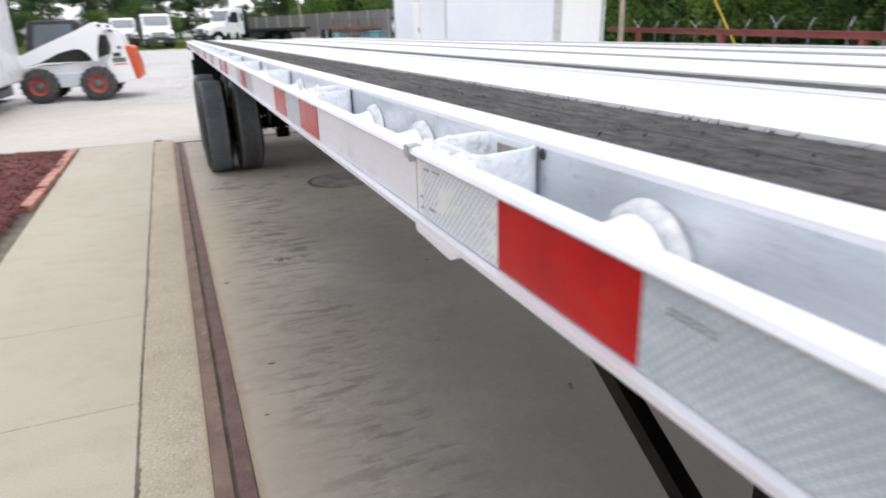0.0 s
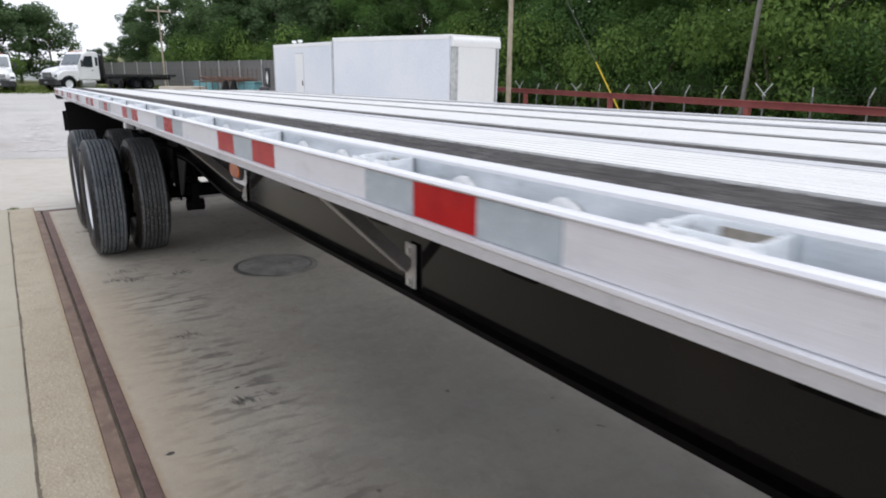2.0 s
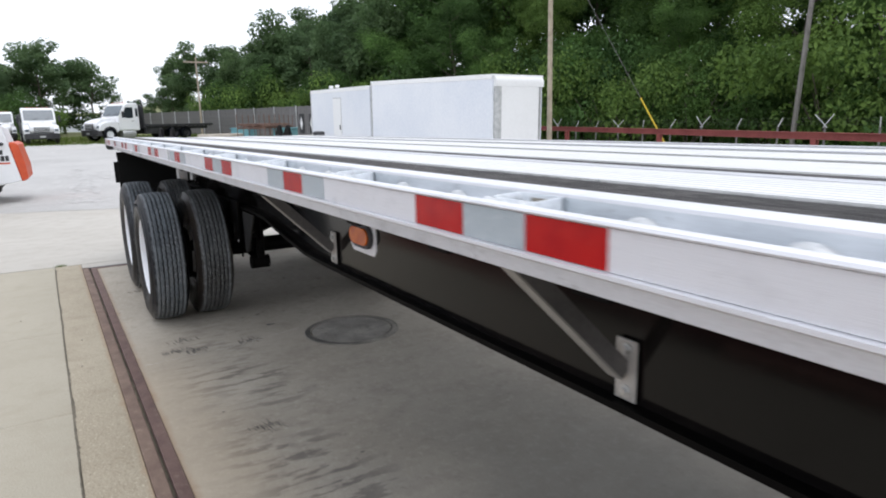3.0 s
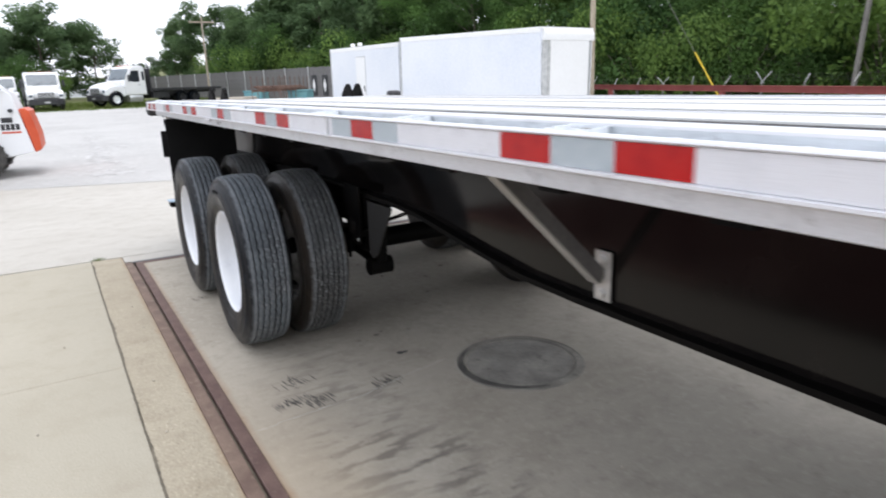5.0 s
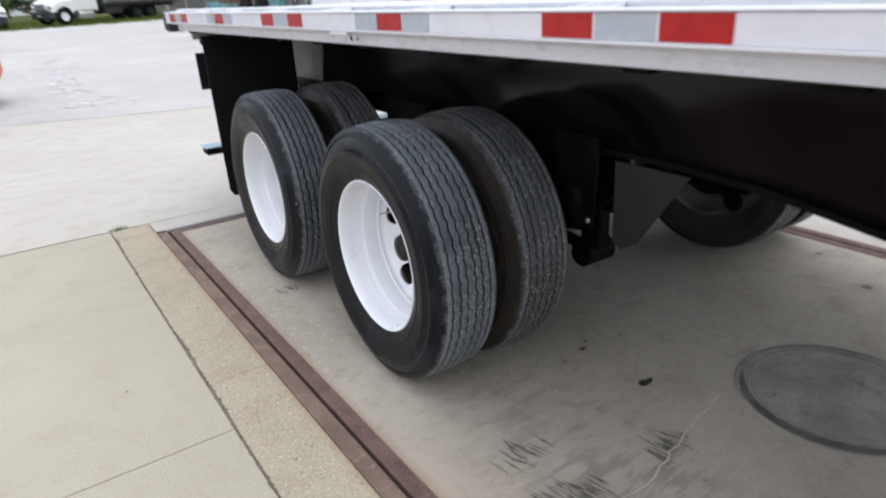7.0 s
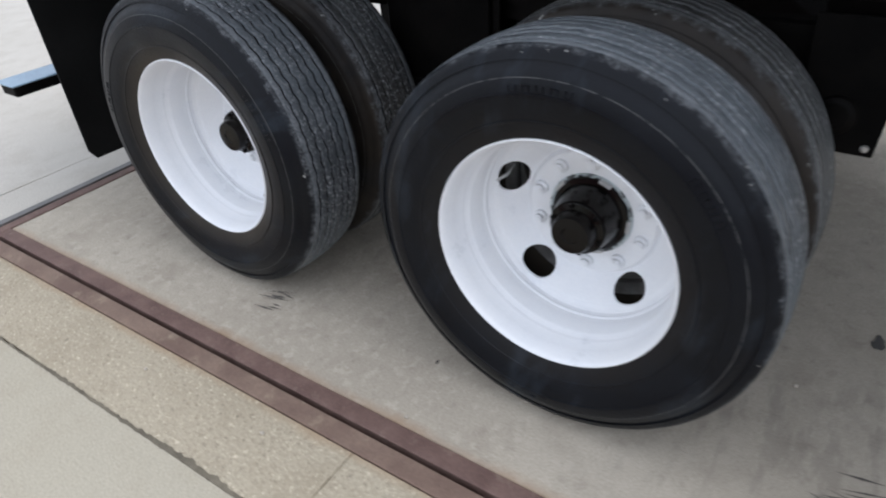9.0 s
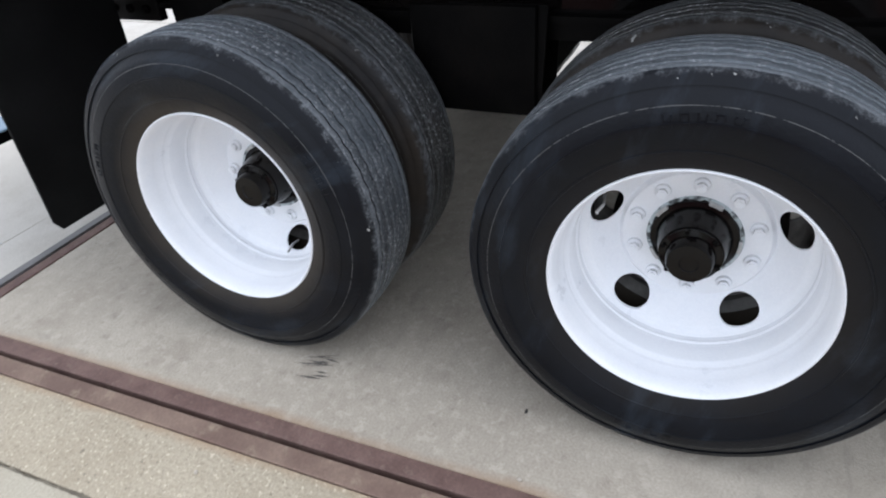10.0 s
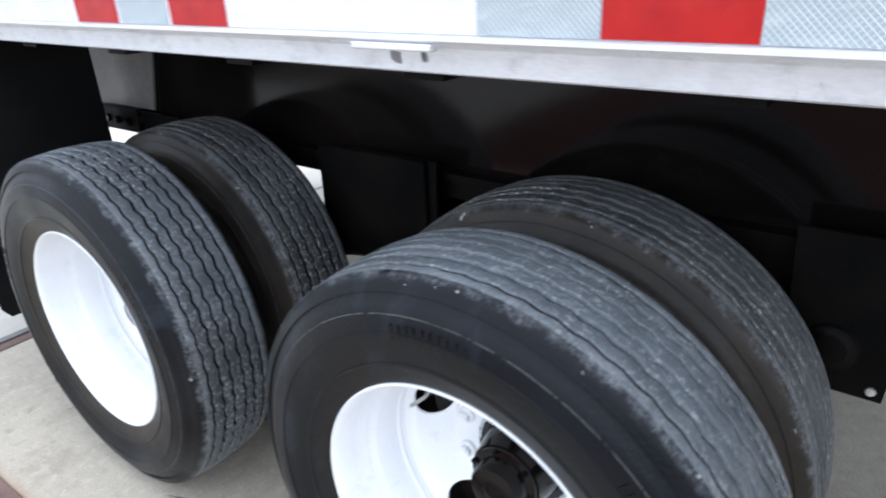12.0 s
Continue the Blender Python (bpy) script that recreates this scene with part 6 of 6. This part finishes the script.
def truck(x, y, turn, label, bed, body=True):
    """A conventional medium truck: nose towards -y, with or without a flat bed."""
    k = thing("truck", label, "truck", (x, y, rise(x, y)), turn, group="parked trucks")
    cab = [(1.5, 0.72), (1.5, 1.68), (1.62, 1.74), (2.02, 2.5), (2.14, 2.62), (2.35, 2.68), (3.0, 2.68), (3.12, 2.6), (3.16, 2.4), (3.16, 0.72)]
    part("cab", prism(bmesh.new(), cab, "x", -1.08, 1.08, 0.06), WHITE_PAINT, k)
    hood = [(0.02, 0.82), (-0.06, 1.1), (-0.03, 1.28), (0.1, 1.4), (0.4, 1.5), (1.0, 1.62), (1.49, 1.7), (1.49, 0.82)]
    part("hood", prism(bmesh.new(), hood, "x", -0.74, 0.74, 0.07), WHITE_PAINT, k, smooth=True)
    for s in (-1, 1):
        lo, hi = min(s * 0.75, s * 1.12), max(s * 0.75, s * 1.12)
        fen = [(0.0, 0.7), (0.0, 1.0), (0.12, 1.18), (0.4, 1.32), (0.9, 1.4), (1.45, 1.36), (1.49, 0.7), (1.32, 0.6), (1.28, 0.8), (1.12, 1.0), (0.78, 1.1), (0.46, 1.0), (0.28, 0.74)]
        part("fender", prism(bmesh.new(), fen, "x", lo, hi, 0.04), WHITE_PAINT, k)
        part("arch_lining", lathe(bmesh.new(), [(0.5, min(s * 0.8, s * 1.08)), (0.5, max(s * 0.8, s * 1.08))], 28), DARK_TRIM, k, at=(0, 0.78, 0.5))
        part("headlight", B(s * 0.93 - 0.13, s * 0.93 + 0.13, -0.03, 0.03, 0.92, 1.1, bevel=0.015), PALE_GLASS, k, "clear headlight")
        sx = (min(s * 1.082, s * 1.09), max(s * 1.082, s * 1.09))
        door = part("door", prism(bmesh.new(), [(1.68, 0.82), (1.68, 1.62), (2.05, 2.44), (2.76, 2.46), (2.76, 0.82)], "x", *sx, 0.003), WHITE_PAINT, k, "cab door")
        sx = (min(s * 1.091, s * 1.097), max(s * 1.091, s * 1.097))
        part("door_window", prism(bmesh.new(), [(1.8, 1.7), (2.1, 2.36), (2.66, 2.38), (2.66, 1.62), (2.2, 1.6)], "x", *sx), GLASS, door, "dark side window")
        part("door_grip", B(sx[0], sx[1] + 0.005, 2.52, 2.68, 1.38, 1.42), DARK_TRIM, door)
        part("rear_window", prism(bmesh.new(), [(2.86, 1.72), (2.86, 2.3), (3.05, 2.3), (3.05, 1.72)], "x", *sx), GLASS, k, "dark rear quarter window")
        mir = part("mirror", B(s * 1.33 - 0.07, s * 1.33 + 0.07, 1.66, 1.74, 1.62, 2.1, bevel=0.02), DARK_TRIM, k, "black mirror")
        part("mirror_arm", rod(bmesh.new(), (s * 1.08, 1.78, 1.95), (s * 1.27, 1.7, 1.95), 0.018), DARK_TRIM, mir)
        part("fuel_tank", lathe(bmesh.new(), [(0.0, 1.75), (0.24, 1.76), (0.26, 1.8), (0.26, 2.75), (0.24, 2.79), (0.0, 2.8)], 20, "y"), GALV, k, "bright fuel tank", at=(s * 0.86, 0, 0.52), smooth=True)
        part("cab_step", B(min(s * 0.85, s * 1.12), max(s * 0.85, s * 1.12), 1.8, 2.7, 0.3, 0.34), GALV, k)
        road_wheel(k, s * 0.96, 0.78, 0.47, 0.26, WHEEL_WHITE)
        road_wheel(k, s * 0.9, 6.0, 0.47, 0.5, DARK_TRIM if bed else WHEEL_WHITE)
    part("windshield", prism(bmesh.new(), [(1.58, 1.78), (1.97, 2.5), (2.0, 2.49), (1.61, 1.77)], "x", -0.95, 0.95), PALE_GLASS, k, "raked windshield")
    for s in (-0.45, 0.3):
        part("wiper", bar(bmesh.new(), (s, 1.56, 1.77), (s + 0.4, 1.66, 1.98), 0.02, 0.015), DARK_TRIM, k)
    grille = part("grille", B(-0.5, 0.5, -0.085, -0.02, 0.88, 1.24, bevel=0.02), DARK_TRIM, k, "dark grille")
    for j in range(6):
        part("grille_bar", B(-0.48, 0.48, -0.1, -0.086, 0.9 + 0.058 * j, 0.93 + 0.058 * j), GALV, grille)
    part("bumper", prism(bmesh.new(), [(-1.14, 0.12), (-1.0, -0.1), (-0.6, -0.2), (0.6, -0.2), (1.0, -0.1), (1.14, 0.12), (1.1, 0.2), (-1.1, 0.2)], "z", 0.38, 0.8, 0.03), DARK_TRIM, k, "dark front bumper")
    part("plate", B(-0.18, 0.18, -0.212, -0.202, 0.5, 0.62), GALV, k)
    for j in range(5):
        part("roof_lamp", B(0.32 * j - 0.7, 0.32 * j - 0.58, 2.2, 2.3, 2.69, 2.73, bevel=0.01), AMBER, k, "amber roof lamp")
    part("chassis_rail", B(-0.45, 0.45, 0.3, 7.6, 0.6, 0.74), DARK_TRIM, k)
    if bed:
        hb = part("headboard", B(-1.15, 1.15, 3.42, 3.5, 0.9, 2.5), DARK_TRIM, k, "black headboard")
        for q in (-1.1, -0.37, 0.37, 1.1):
            part("rack_bar", bar(bmesh.new(), (q, 3.46, 2.5), (q, 3.34, 2.9), 0.07, 0.07, (0, 1, 0)), DARK_TRIM, hb)
        part("exhaust", rod(bmesh.new(), (-0.98, 3.29, 0.8), (-0.98, 3.29, 2.85), 0.055, seg=12), GALV, k, "bright exhaust stack", smooth=True)
        part("bed", B(-1.22, 1.22, 3.51, 9.6, 1.0, 1.16, bevel=0.01), DARK_TRIM, k, "dark flat bed")
        for j in range(15):
            part("stake_loop", B(-1.26, -1.221, 3.7 + 0.39 * j, 3.82 + 0.39 * j, 0.95, 1.14), DARK_TRIM, k)
            part("stake_loop", B(1.221, 1.26, 3.7 + 0.39 * j, 3.82 + 0.39 * j, 0.95, 1.14), DARK_TRIM, k)
        part("bed_frame", B(-0.9, 0.9, 3.7, 9.3, 0.76, 0.98), DARK_TRIM, k)
        for s in (-1, 1):
            part("tool_box", B(min(s * 0.75, s * 1.12), max(s * 0.75, s * 1.12), 3.6, 4.9, 0.45, 0.93, bevel=0.02), DARK_TRIM, k)
            road_wheel(k, s * 0.9, 7.1, 0.47, 0.5, DARK_TRIM)
    elif body:
        part("rear_body", B(-1.12, 1.12, 3.4, 8.2, 0.8, 2.3, bevel=0.03), DARK_TRIM, k, "dark rear body")
    return k


truck(-1.0, 45.0, 4, "white truck parked nose-on with a dark grille", False).scale = (0.9, 0.9, 0.9)
truck(-3.5, 50.5, 6, "white truck behind another on the lot", False).scale = (0.82, 0.82, 0.82)
truck(1.9, 47.0, -62, "white flatbed truck with a long dark bed", True)
truck(2.3, 53.5, -66, "white cab and chassis truck behind the flatbed truck", False, False)

bld = thing("far_shed", "low white and red shed at the back of the lot", "shed", (2.9, 95, rise(3, 95)))
part("wall", B(-7, 7, 0, 5, 0, 1.5), VAN_WHITE, bld)
part("door", B(0.5, 4.0, -0.03, -0.002, 0.2, 1.45), ORANGE, bld, "red sliding door")
part("roof", prism(bmesh.new(), [(-0.3, 1.5), (2.5, 2.1), (5.3, 1.5)], "x", -7.3, 7.3), GALV, bld)

# ---------- skid steer loader ----------
def skid_steer(x, y, turn):
    s = thing("skid_steer_loader", "white skid steer loader with an orange tail and red wheels", "skid steer", (x, y, rise(x, y)), turn)
    s.scale = (1.1, 1.1, 1.1)
    # local: tail at +x, bucket at -x
    body = [(-1.0, 0.38), (-1.05, 0.62), (-0.85, 0.82), (0.35, 0.86), (0.9, 1.06), (1.18, 1.12), (1.34, 0.44), (1.0, 0.36), (-0.8, 0.32)]
    part("body", prism(bmesh.new(), body, "y", -0.52, 0.52, 0.02), WHITE_PAINT, s)
    part("chain_case", B(-0.85, 0.85, -0.6, -0.521, 0.33, 0.66, bevel=0.02), VAN_WHITE, s)
    part("chain_case", B(-0.85, 0.85, 0.521, 0.6, 0.33, 0.66, bevel=0.02), VAN_WHITE, s)
    part("tail_door", prism(bmesh.new(), [(1.365, 0.43), (1.47, 0.48), (1.46, 0.75), (1.37, 1.2), (1.29, 1.24), (1.225, 1.22)], "y", -0.68, 0.68, 0.02), ORANGE, s, "orange-red tail door")
    cab = [(-0.72, 0.9), (-0.78, 1.2), (-0.66, 1.8), (-0.56, 1.86), (0.28, 1.86), (0.36, 1.78), (0.36, 0.9)]
    part("cab_frame", prism(bmesh.new(), cab, "y", -0.42, 0.42, 0.03), DARK_TRIM, s, "dark cab frame")
    for sy in (-1, 1):
        part("cab_glass", prism(bmesh.new(), [(-0.62, 1.25), (-0.52, 1.76), (0.2, 1.76), (0.24, 1.25)], "y", min(sy * 0.421, sy * 0.426), max(sy * 0.421, sy * 0.426)), PALE_GLASS, s, "side window")
        # curved lift arm that arches down over the cab side
        arm = [(0.97, 1.62), (0.86, 1.74), (0.74, 1.79), (0.6, 1.75), (0.31, 1.6), (-0.33, 1.32), (-0.88, 1.06), (-1.3, 0.86), (-1.52, 0.5), (-1.42, 0.42), (-1.24, 0.66), (-0.88, 0.82), (-0.48, 0.92),
               (-0.09, 1.12), (0.2, 1.21), (0.36, 1.2), (0.48, 1.1), (0.57, 0.9), (0.66, 0.9), (0.68, 1.2), (0.74, 1.48), (0.84, 1.58)]
        part("lift_arm", prism(bmesh.new(), arm, "y", min(sy * 0.71, sy * 0.83), max(sy * 0.71, sy * 0.83), 0.012), WHITE_PAINT, s)
        # upright rear panel behind the arm's foot
        tower = [(0.8, 1.66), (0.98, 1.62), (1.15, 1.5), (1.22, 1.2), (1.36, 0.45), (0.98, 0.38), (0.84, 0.62), (0.8, 0.86), (0.92, 1.0), (0.97, 1.25), (0.93, 1.45)]
        part("tower", prism(bmesh.new(), tower, "y", min(sy * 0.6, sy * 0.7), max(sy * 0.6, sy * 0.7), 0.01), WHITE_PAINT, s)
        part("hose", pipe(bmesh.new(), [(0.7, sy * 0.66, 1.0), (0.78, sy * 0.68, 1.3), (0.86, sy * 0.68, 1.5)], 0.022), DARK_TRIM, s, smooth=True)
        part("cylinder", rod(bmesh.new(), (0.55, sy * 0.655, 0.95), (0.05, sy * 0.655, 1.5), 0.04, seg=14), DARK_TRIM, s, smooth=True)
        for px, pz in ((0.8, 1.7), (1.0, 1.58), (1.12, 1.2)):
            part("pivot_pin", rod(bmesh.new(), (px, sy * 0.7, pz), (px, sy * 0.845, pz), 0.035, seg=14), DARK_TRIM, s)
        part("badge_block", B(0.96, 1.12, min(sy * 0.7005, sy * 0.706), max(sy * 0.7005, sy * 0.706), 0.99, 1.08), DARK_TRIM, s, "black badge block")
        for j in range(4):
            part("badge_letter", B(0.94 + 0.07 * j, 0.995 + 0.07 * j, min(sy * 0.7005, sy * 0.706), max(sy * 0.7005, sy * 0.706), 0.86, 0.965), DARK_TRIM, s)
        part("badge_stripe", B(0.94, 1.22, min(sy * 0.7005, sy * 0.706), max(sy * 0.7005, sy * 0.706), 0.8, 0.83), ORANGE, s)
        for px in (-0.58, 0.58):
            w = part("wheel", lathe(bmesh.new(), [(0.23, -0.15), (0.34, -0.155), (0.4, -0.14), (0.425, -0.1), (0.425, 0.1), (0.4, 0.14), (0.34, 0.155), (0.23, 0.15)], 36, "y"), DUSTY_TYRE, s, "dusty black lugged tyre", (px, sy * 0.75, 0.368), True)
            part("rim", lathe(bmesh.new(), [(0.235, -sy * -0.15), (0.2, sy * 0.11), (0.12, sy * 0.09), (0.118, sy * 0.092)], 28, "y"), WHEEL_RED, w, "dusty red rim", smooth=True)
            part("hub", lathe(bmesh.new(), [(0.119, sy * 0.09), (0.1, sy * 0.1), (0.08, sy * 0.14), (0.0, sy * 0.145)], 20, "y"), GREY_STEEL, w, "grey hub", smooth=True)
            bm = bmesh.new()
            for j in range(18):
                a = 2 * math.pi * j / 18
                c, n = math.cos(a), math.sin(a)
                for q, e in ((-0.075, 0.1), (0.075, -0.1)):
                    a2 = a + (0.09 if q > 0 else 0)
                    c, n = math.cos(a2), math.sin(a2)
                    bar(bm, (0.428 * c, q - 0.06, 0.428 * n), (0.428 * math.cos(a2 + e), q + 0.06, 0.428 * math.sin(a2 + e)), 0.03, 0.035, (c, 0, n))
            part("tread_lug", bm, DUSTY_TYRE, w, kind="stuff")
    part("cross_tube", B(0.6, 0.72, -0.7, 0.7, 1.5, 1.6), WHITE_PAINT, s)
    bucket = [(-1.5, 0.12), (-2.2, 0.03), (-2.25, 0.07), (-1.75, 0.2), (-1.62, 0.4), (-1.7, 0.72), (-1.62, 0.75), (-1.5, 0.6)]
    part("bucket", prism(bmesh.new(), bucket, "y", -0.9, 0.9, 0.004), GREY_STEEL, s, "grey worn bucket")
    # added dark block, so the gap in each tower reads as a deep recess
    part("engine_cover", B(0.375, 0.87, -0.51, 0.51, 0.88, 1.5, bevel=0.03), DARK_TRIM, s, "dark block filling the recess between the towers")
    # a low machine on small wheels
    for c in s.children:
        if c.name.startswith("wheel"):
            for w in (c, *c.children):
                w.data.transform(Matrix.Diagonal((0.84, 1.0, 0.84, 1.0)))
        else:
            c.data.transform(Matrix.Diagonal((1.0, 1.0, 0.93, 1.0)))
    return s


skid_steer(-2.62, 11.5, -2)

# white box truck corner beyond the mulch bed
bt = thing("box_truck", "white box truck body beside the lot", "box truck", (-5.98, 5.2, rise(-4, 4)), 0)
part("body", B(0, 2.4, 0, 5.5, 0.55, 3.2, bevel=0.05), WHITE_PAINT, bt)
part("underframe", B(0.3, 2.1, 0.2, 5.3, 0.42, 0.548), DARK_TRIM, bt)
for wx in (0.5, 1.75):
    for wy in (2.2, 4.4):
        road_wheel(bt, wx, wy, 0.45, 0.3, WHEEL_WHITE)

# ---------- trees ----------
def leaf_cloud(rng, centres, count, size):
    """Many small bent leaves gathered round clump centres (x, y, z, r)."""
    c = np.array(centres)
    pick = rng.choice(len(c), count, p=c[:, 3] ** 2 / (c[:, 3] ** 2).sum())
    d = rng.normal(size=(count, 3))
    d /= np.linalg.norm(d, axis=1)[:, None]
    rad = c[pick, 3] * rng.uniform(0.35, 1.08, count) ** 0.6
    p = c[pick, :3] + d * rad[:, None] * np.array([1, 1, 0.72])
    up = d * 0.6 + rng.normal(size=(count, 3)) * 0.55 + np.array([0, 0, 0.5])
    up /= np.linalg.norm(up, axis=1)[:, None]
    t = np.cross(up, rng.normal(size=(count, 3)))
    t /= np.linalg.norm(t, axis=1)[:, None]
    b = np.cross(up, t)
    s = size * rng.uniform(0.6, 1.35, count)[:, None]
    v = np.stack([p - t * s, p + b * s * 0.55 + up * s * 0.12, p + t * s, p - b * s * 0.55 + up * s * 0.12], 1).reshape(-1, 3)
    f = np.arange(count * 4).reshape(-1, 4)
    me = bpy.data.meshes.new("crown")
    me.from_pydata(v.tolist(), [], f.tolist())
    return me


def tree(seed, h, r, count, size, leafmat, low=0.22, at=(0, 0, 0)):
    rng = np.random.default_rng(seed)
    t = thing("tree", "tall leafy green tree at the edge of the woods", "tree", at, group="trees of the wood")
    bm = bmesh.new()
    tops = []
    p, rad = Vector((0, 0, 0)), 0.05 + h * 0.014
    for k in range(6):
        q = p + Vector((rng.uniform(-0.25, 0.25), rng.uniform(-0.25, 0.25), h * 0.14))
        rod(bm, p, q, rad, rad * 0.82, 10, False)
        if k > 1:
            for _ in range(2):
                a, l = rng.uniform(0, 6.28), r * rng.uniform(0.45, 0.85)
                e = q + Vector((l * math.cos(a), l * math.sin(a), l * rng.uniform(0.3, 0.8)))
                rod(bm, q, e, rad * 0.45, rad * 0.15, 6, False)
                tops.append(e)
        p, rad = q, rad * 0.82
    tops.append(p)
    part("trunk", bm, BARK, t, smooth=True)
    centres = []
    for e in tops:
        for _ in range(3):
            centres.append((e.x + rng.normal() * 0.5, e.y + rng.normal() * 0.5, e.z + rng.normal() * 0.5, rng.uniform(0.55, 1.15) * r / 2.6))
    for _ in range(34):
        a, u = rng.uniform(0, 6.28), rng.uniform(low, 0.97)
        w = r * math.sqrt(max(0.05, math.sin(math.pi * min(1.0, (u - low * 0.6) / (1.02 - low * 0.6))))) * rng.uniform(0.45, 1.0)
        centres.append((w * math.cos(a), w * math.sin(a), u * h, rng.uniform(0.5, 1.05) * r / 2.7))
    me = leaf_cloud(rng, centres, count, size)
    me.materials.append(leafmat)
    part("crown", me, None, t, "green leafy crown")
    return t


def wood_edge(y):
    return 28.0 - max(0.0, y - 12.0) * 0.2


random.seed(77)
SPOTS = []
# wall of woods behind the fence, in rows up the bank
for row, (off, hs) in enumerate(((0.0, 0.9), (4.5, 1.12), (10.0, 1.3))):
    y = 1.0 if row < 2 else -14.0
    while y < 68:
        edge = wood_edge(y) + off
        SPOTS.append((edge + random.uniform(-1.3, 1.3), y + random.uniform(-1, 1), hs * random.uniform(0.85, 1.2)))
        y += 3.6 + 0.5 * row
# trees across the back of the lot
for x, y, s in ((-34, 64, 0.95), (-29, 68, 1.05), (-24, 66, 1.0), (-19, 69, 0.9), (-15, 65, 0.9), (-11.5, 68, 0.8), (-8, 66, 0.72), (-6.2, 71, 0.76), (-5, 69, 0.7), (-2.6, 72, 0.95), (-0.9, 70, 1.08), (0.8, 74, 0.95), (3.4, 73, 0.8),
                (-40, 60, 1.1), (-46, 55, 1.1), (-13, 74, 1.0), (-22, 76, 1.1), (-31, 75, 1.1), (9.6, 93, 0.45), (12.2, 92, 0.6), (13.5, 86, 0.72), (15.2, 84, 0.85), (16.2, 79, 0.92), (17.8, 75, 1.0), (19.5, 72, 1.05), (15.4, 92, 0.9)):
    SPOTS.append((x, y, s))
NEAR = [tree(101, 9.5, 2.8, 28500, 0.062, LEAF_A), tree(102, 10.5, 3.0, 29000, 0.063, LEAF_B), tree(103, 8.8, 3.0, 28500, 0.062, LEAF_A), tree(104, 9.8, 2.6, 28500, 0.062, LEAF_C)]
MID = [tree(121, 9.6, 2.9, 11500, 0.12, LEAF_B), tree(122, 10.2, 3.0, 11500, 0.12, LEAF_A), tree(123, 9.2, 2.8, 11500, 0.12, LEAF_C)]
FAR = [tree(111, 9.5, 3.0, 7500, 0.17, LEAF_HAZE_A, 0.1), tree(112, 10.5, 3.2, 7800, 0.17, LEAF_HAZE_B, 0.1), tree(113, 8.8, 3.2, 7500, 0.17, LEAF_HAZE_A, 0.1), tree(114, 9.8, 2.8, 7200, 0.17, LEAF_HAZE_A, 0.1), tree(115, 10.0, 3.3, 7800, 0.17, LEAF_HAZE_B, 0.1)]
used = {}
for x, y, s in SPOTS:
    m = pose(x, y, rise(x, y) - 0.1, 0, 0, random.uniform(0, 360)) @ Matrix.Diagonal((s, s, s * random.uniform(0.92, 1.08), 1))
    back = x - wood_edge(y)
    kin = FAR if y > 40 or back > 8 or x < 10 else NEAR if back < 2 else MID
    t = kin[used.get(id(kin), 0) % len(kin)]
    used[id(kin)] = used.get(id(kin), 0) + 1
    if t in used:
        copy_thing(t, m)
    else:
        used[t] = True
        t.matrix_basis = m


def shrub(seed, leafmat):
    rng = np.random.default_rng(seed)
    t = thing("shrub", "dense green undergrowth at the foot of the woods", "shrub", group="undergrowth")
    centres = [(rng.uniform(-1.6, 1.6), rng.uniform(-1.3, 1.3), rng.uniform(0.3, 1.9), rng.uniform(0.5, 0.9)) for _ in range(14)]
    me = leaf_cloud(rng, centres, 4300, 0.06)
    me.materials.append(leafmat)
    part("foliage", me, None, t)
    bm = bmesh.new()
    for _ in range(6):
        rod(bm, (0, 0, 0), (rng.uniform(-1.2, 1.2), rng.uniform(-1, 1), rng.uniform(0.8, 1.8)), 0.03, 0.01, 5, False)
    part("stem", bm, BARK, t)
    return t


SHRUBS = [shrub(201, LEAF_A), shrub(202, LEAF_B), shrub(203, LEAF_C)]
places = []
y = 0.0
while y < 70:
    for off in (-2.8, -0.6):
        places.append((wood_edge(y) + off + random.uniform(-0.8, 0.8), y + random.uniform(-0.8, 0.8), random.uniform(0.8, 1.5)))
    y += 2.4
for x in range(-40, 2, 2):
    places.append((x + random.uniform(-1, 1), 62 + random.uniform(-2, 6), random.uniform(0.7, 1.2)))
for n, (x, y, s) in enumerate(places):
    m = pose(x, y, rise(x, y) - 0.08, 0, 0, random.uniform(0, 360)) @ Matrix.Diagonal((s, s, s * 1.15, 1))
    if n < 3:
        SHRUBS[n].matrix_basis = m
    else:
        copy_thing(SHRUBS[n % 3], m)


def grass(count):
    rng = np.random.default_rng(5)
    x, y = rng.uniform(-30, 20, count), rng.uniform(41.5, 60, count)
    k = count // 4
    x[:k], y[:k] = rng.uniform(8, 15.5, k), rng.uniform(26.5, 41, k)
    z = np.array([rise(a, b) - 0.06 for a, b in zip(x, y)])
    a, h = rng.uniform(0, 6.28, count), rng.uniform(0.08, 0.28, count)
    dx, dy = 0.03 * np.cos(a), 0.03 * np.sin(a)
    v = np.stack([np.stack([x - dx, y - dy, z], 1), np.stack([x + dx, y + dy, z], 1), np.stack([x + dx * 3 * rng.normal(size=count), y + dy * 3, z + h], 1)], 1).reshape(-1, 3)
    me = bpy.data.meshes.new("grass")
    me.from_pydata(v.tolist(), [], np.arange(count * 3).reshape(-1, 3).tolist())
    me.materials.append(GRASS)
    return me


tagged(new("grass", grass(26000)), "rough green grass on the verge", "grass", kind="stuff")
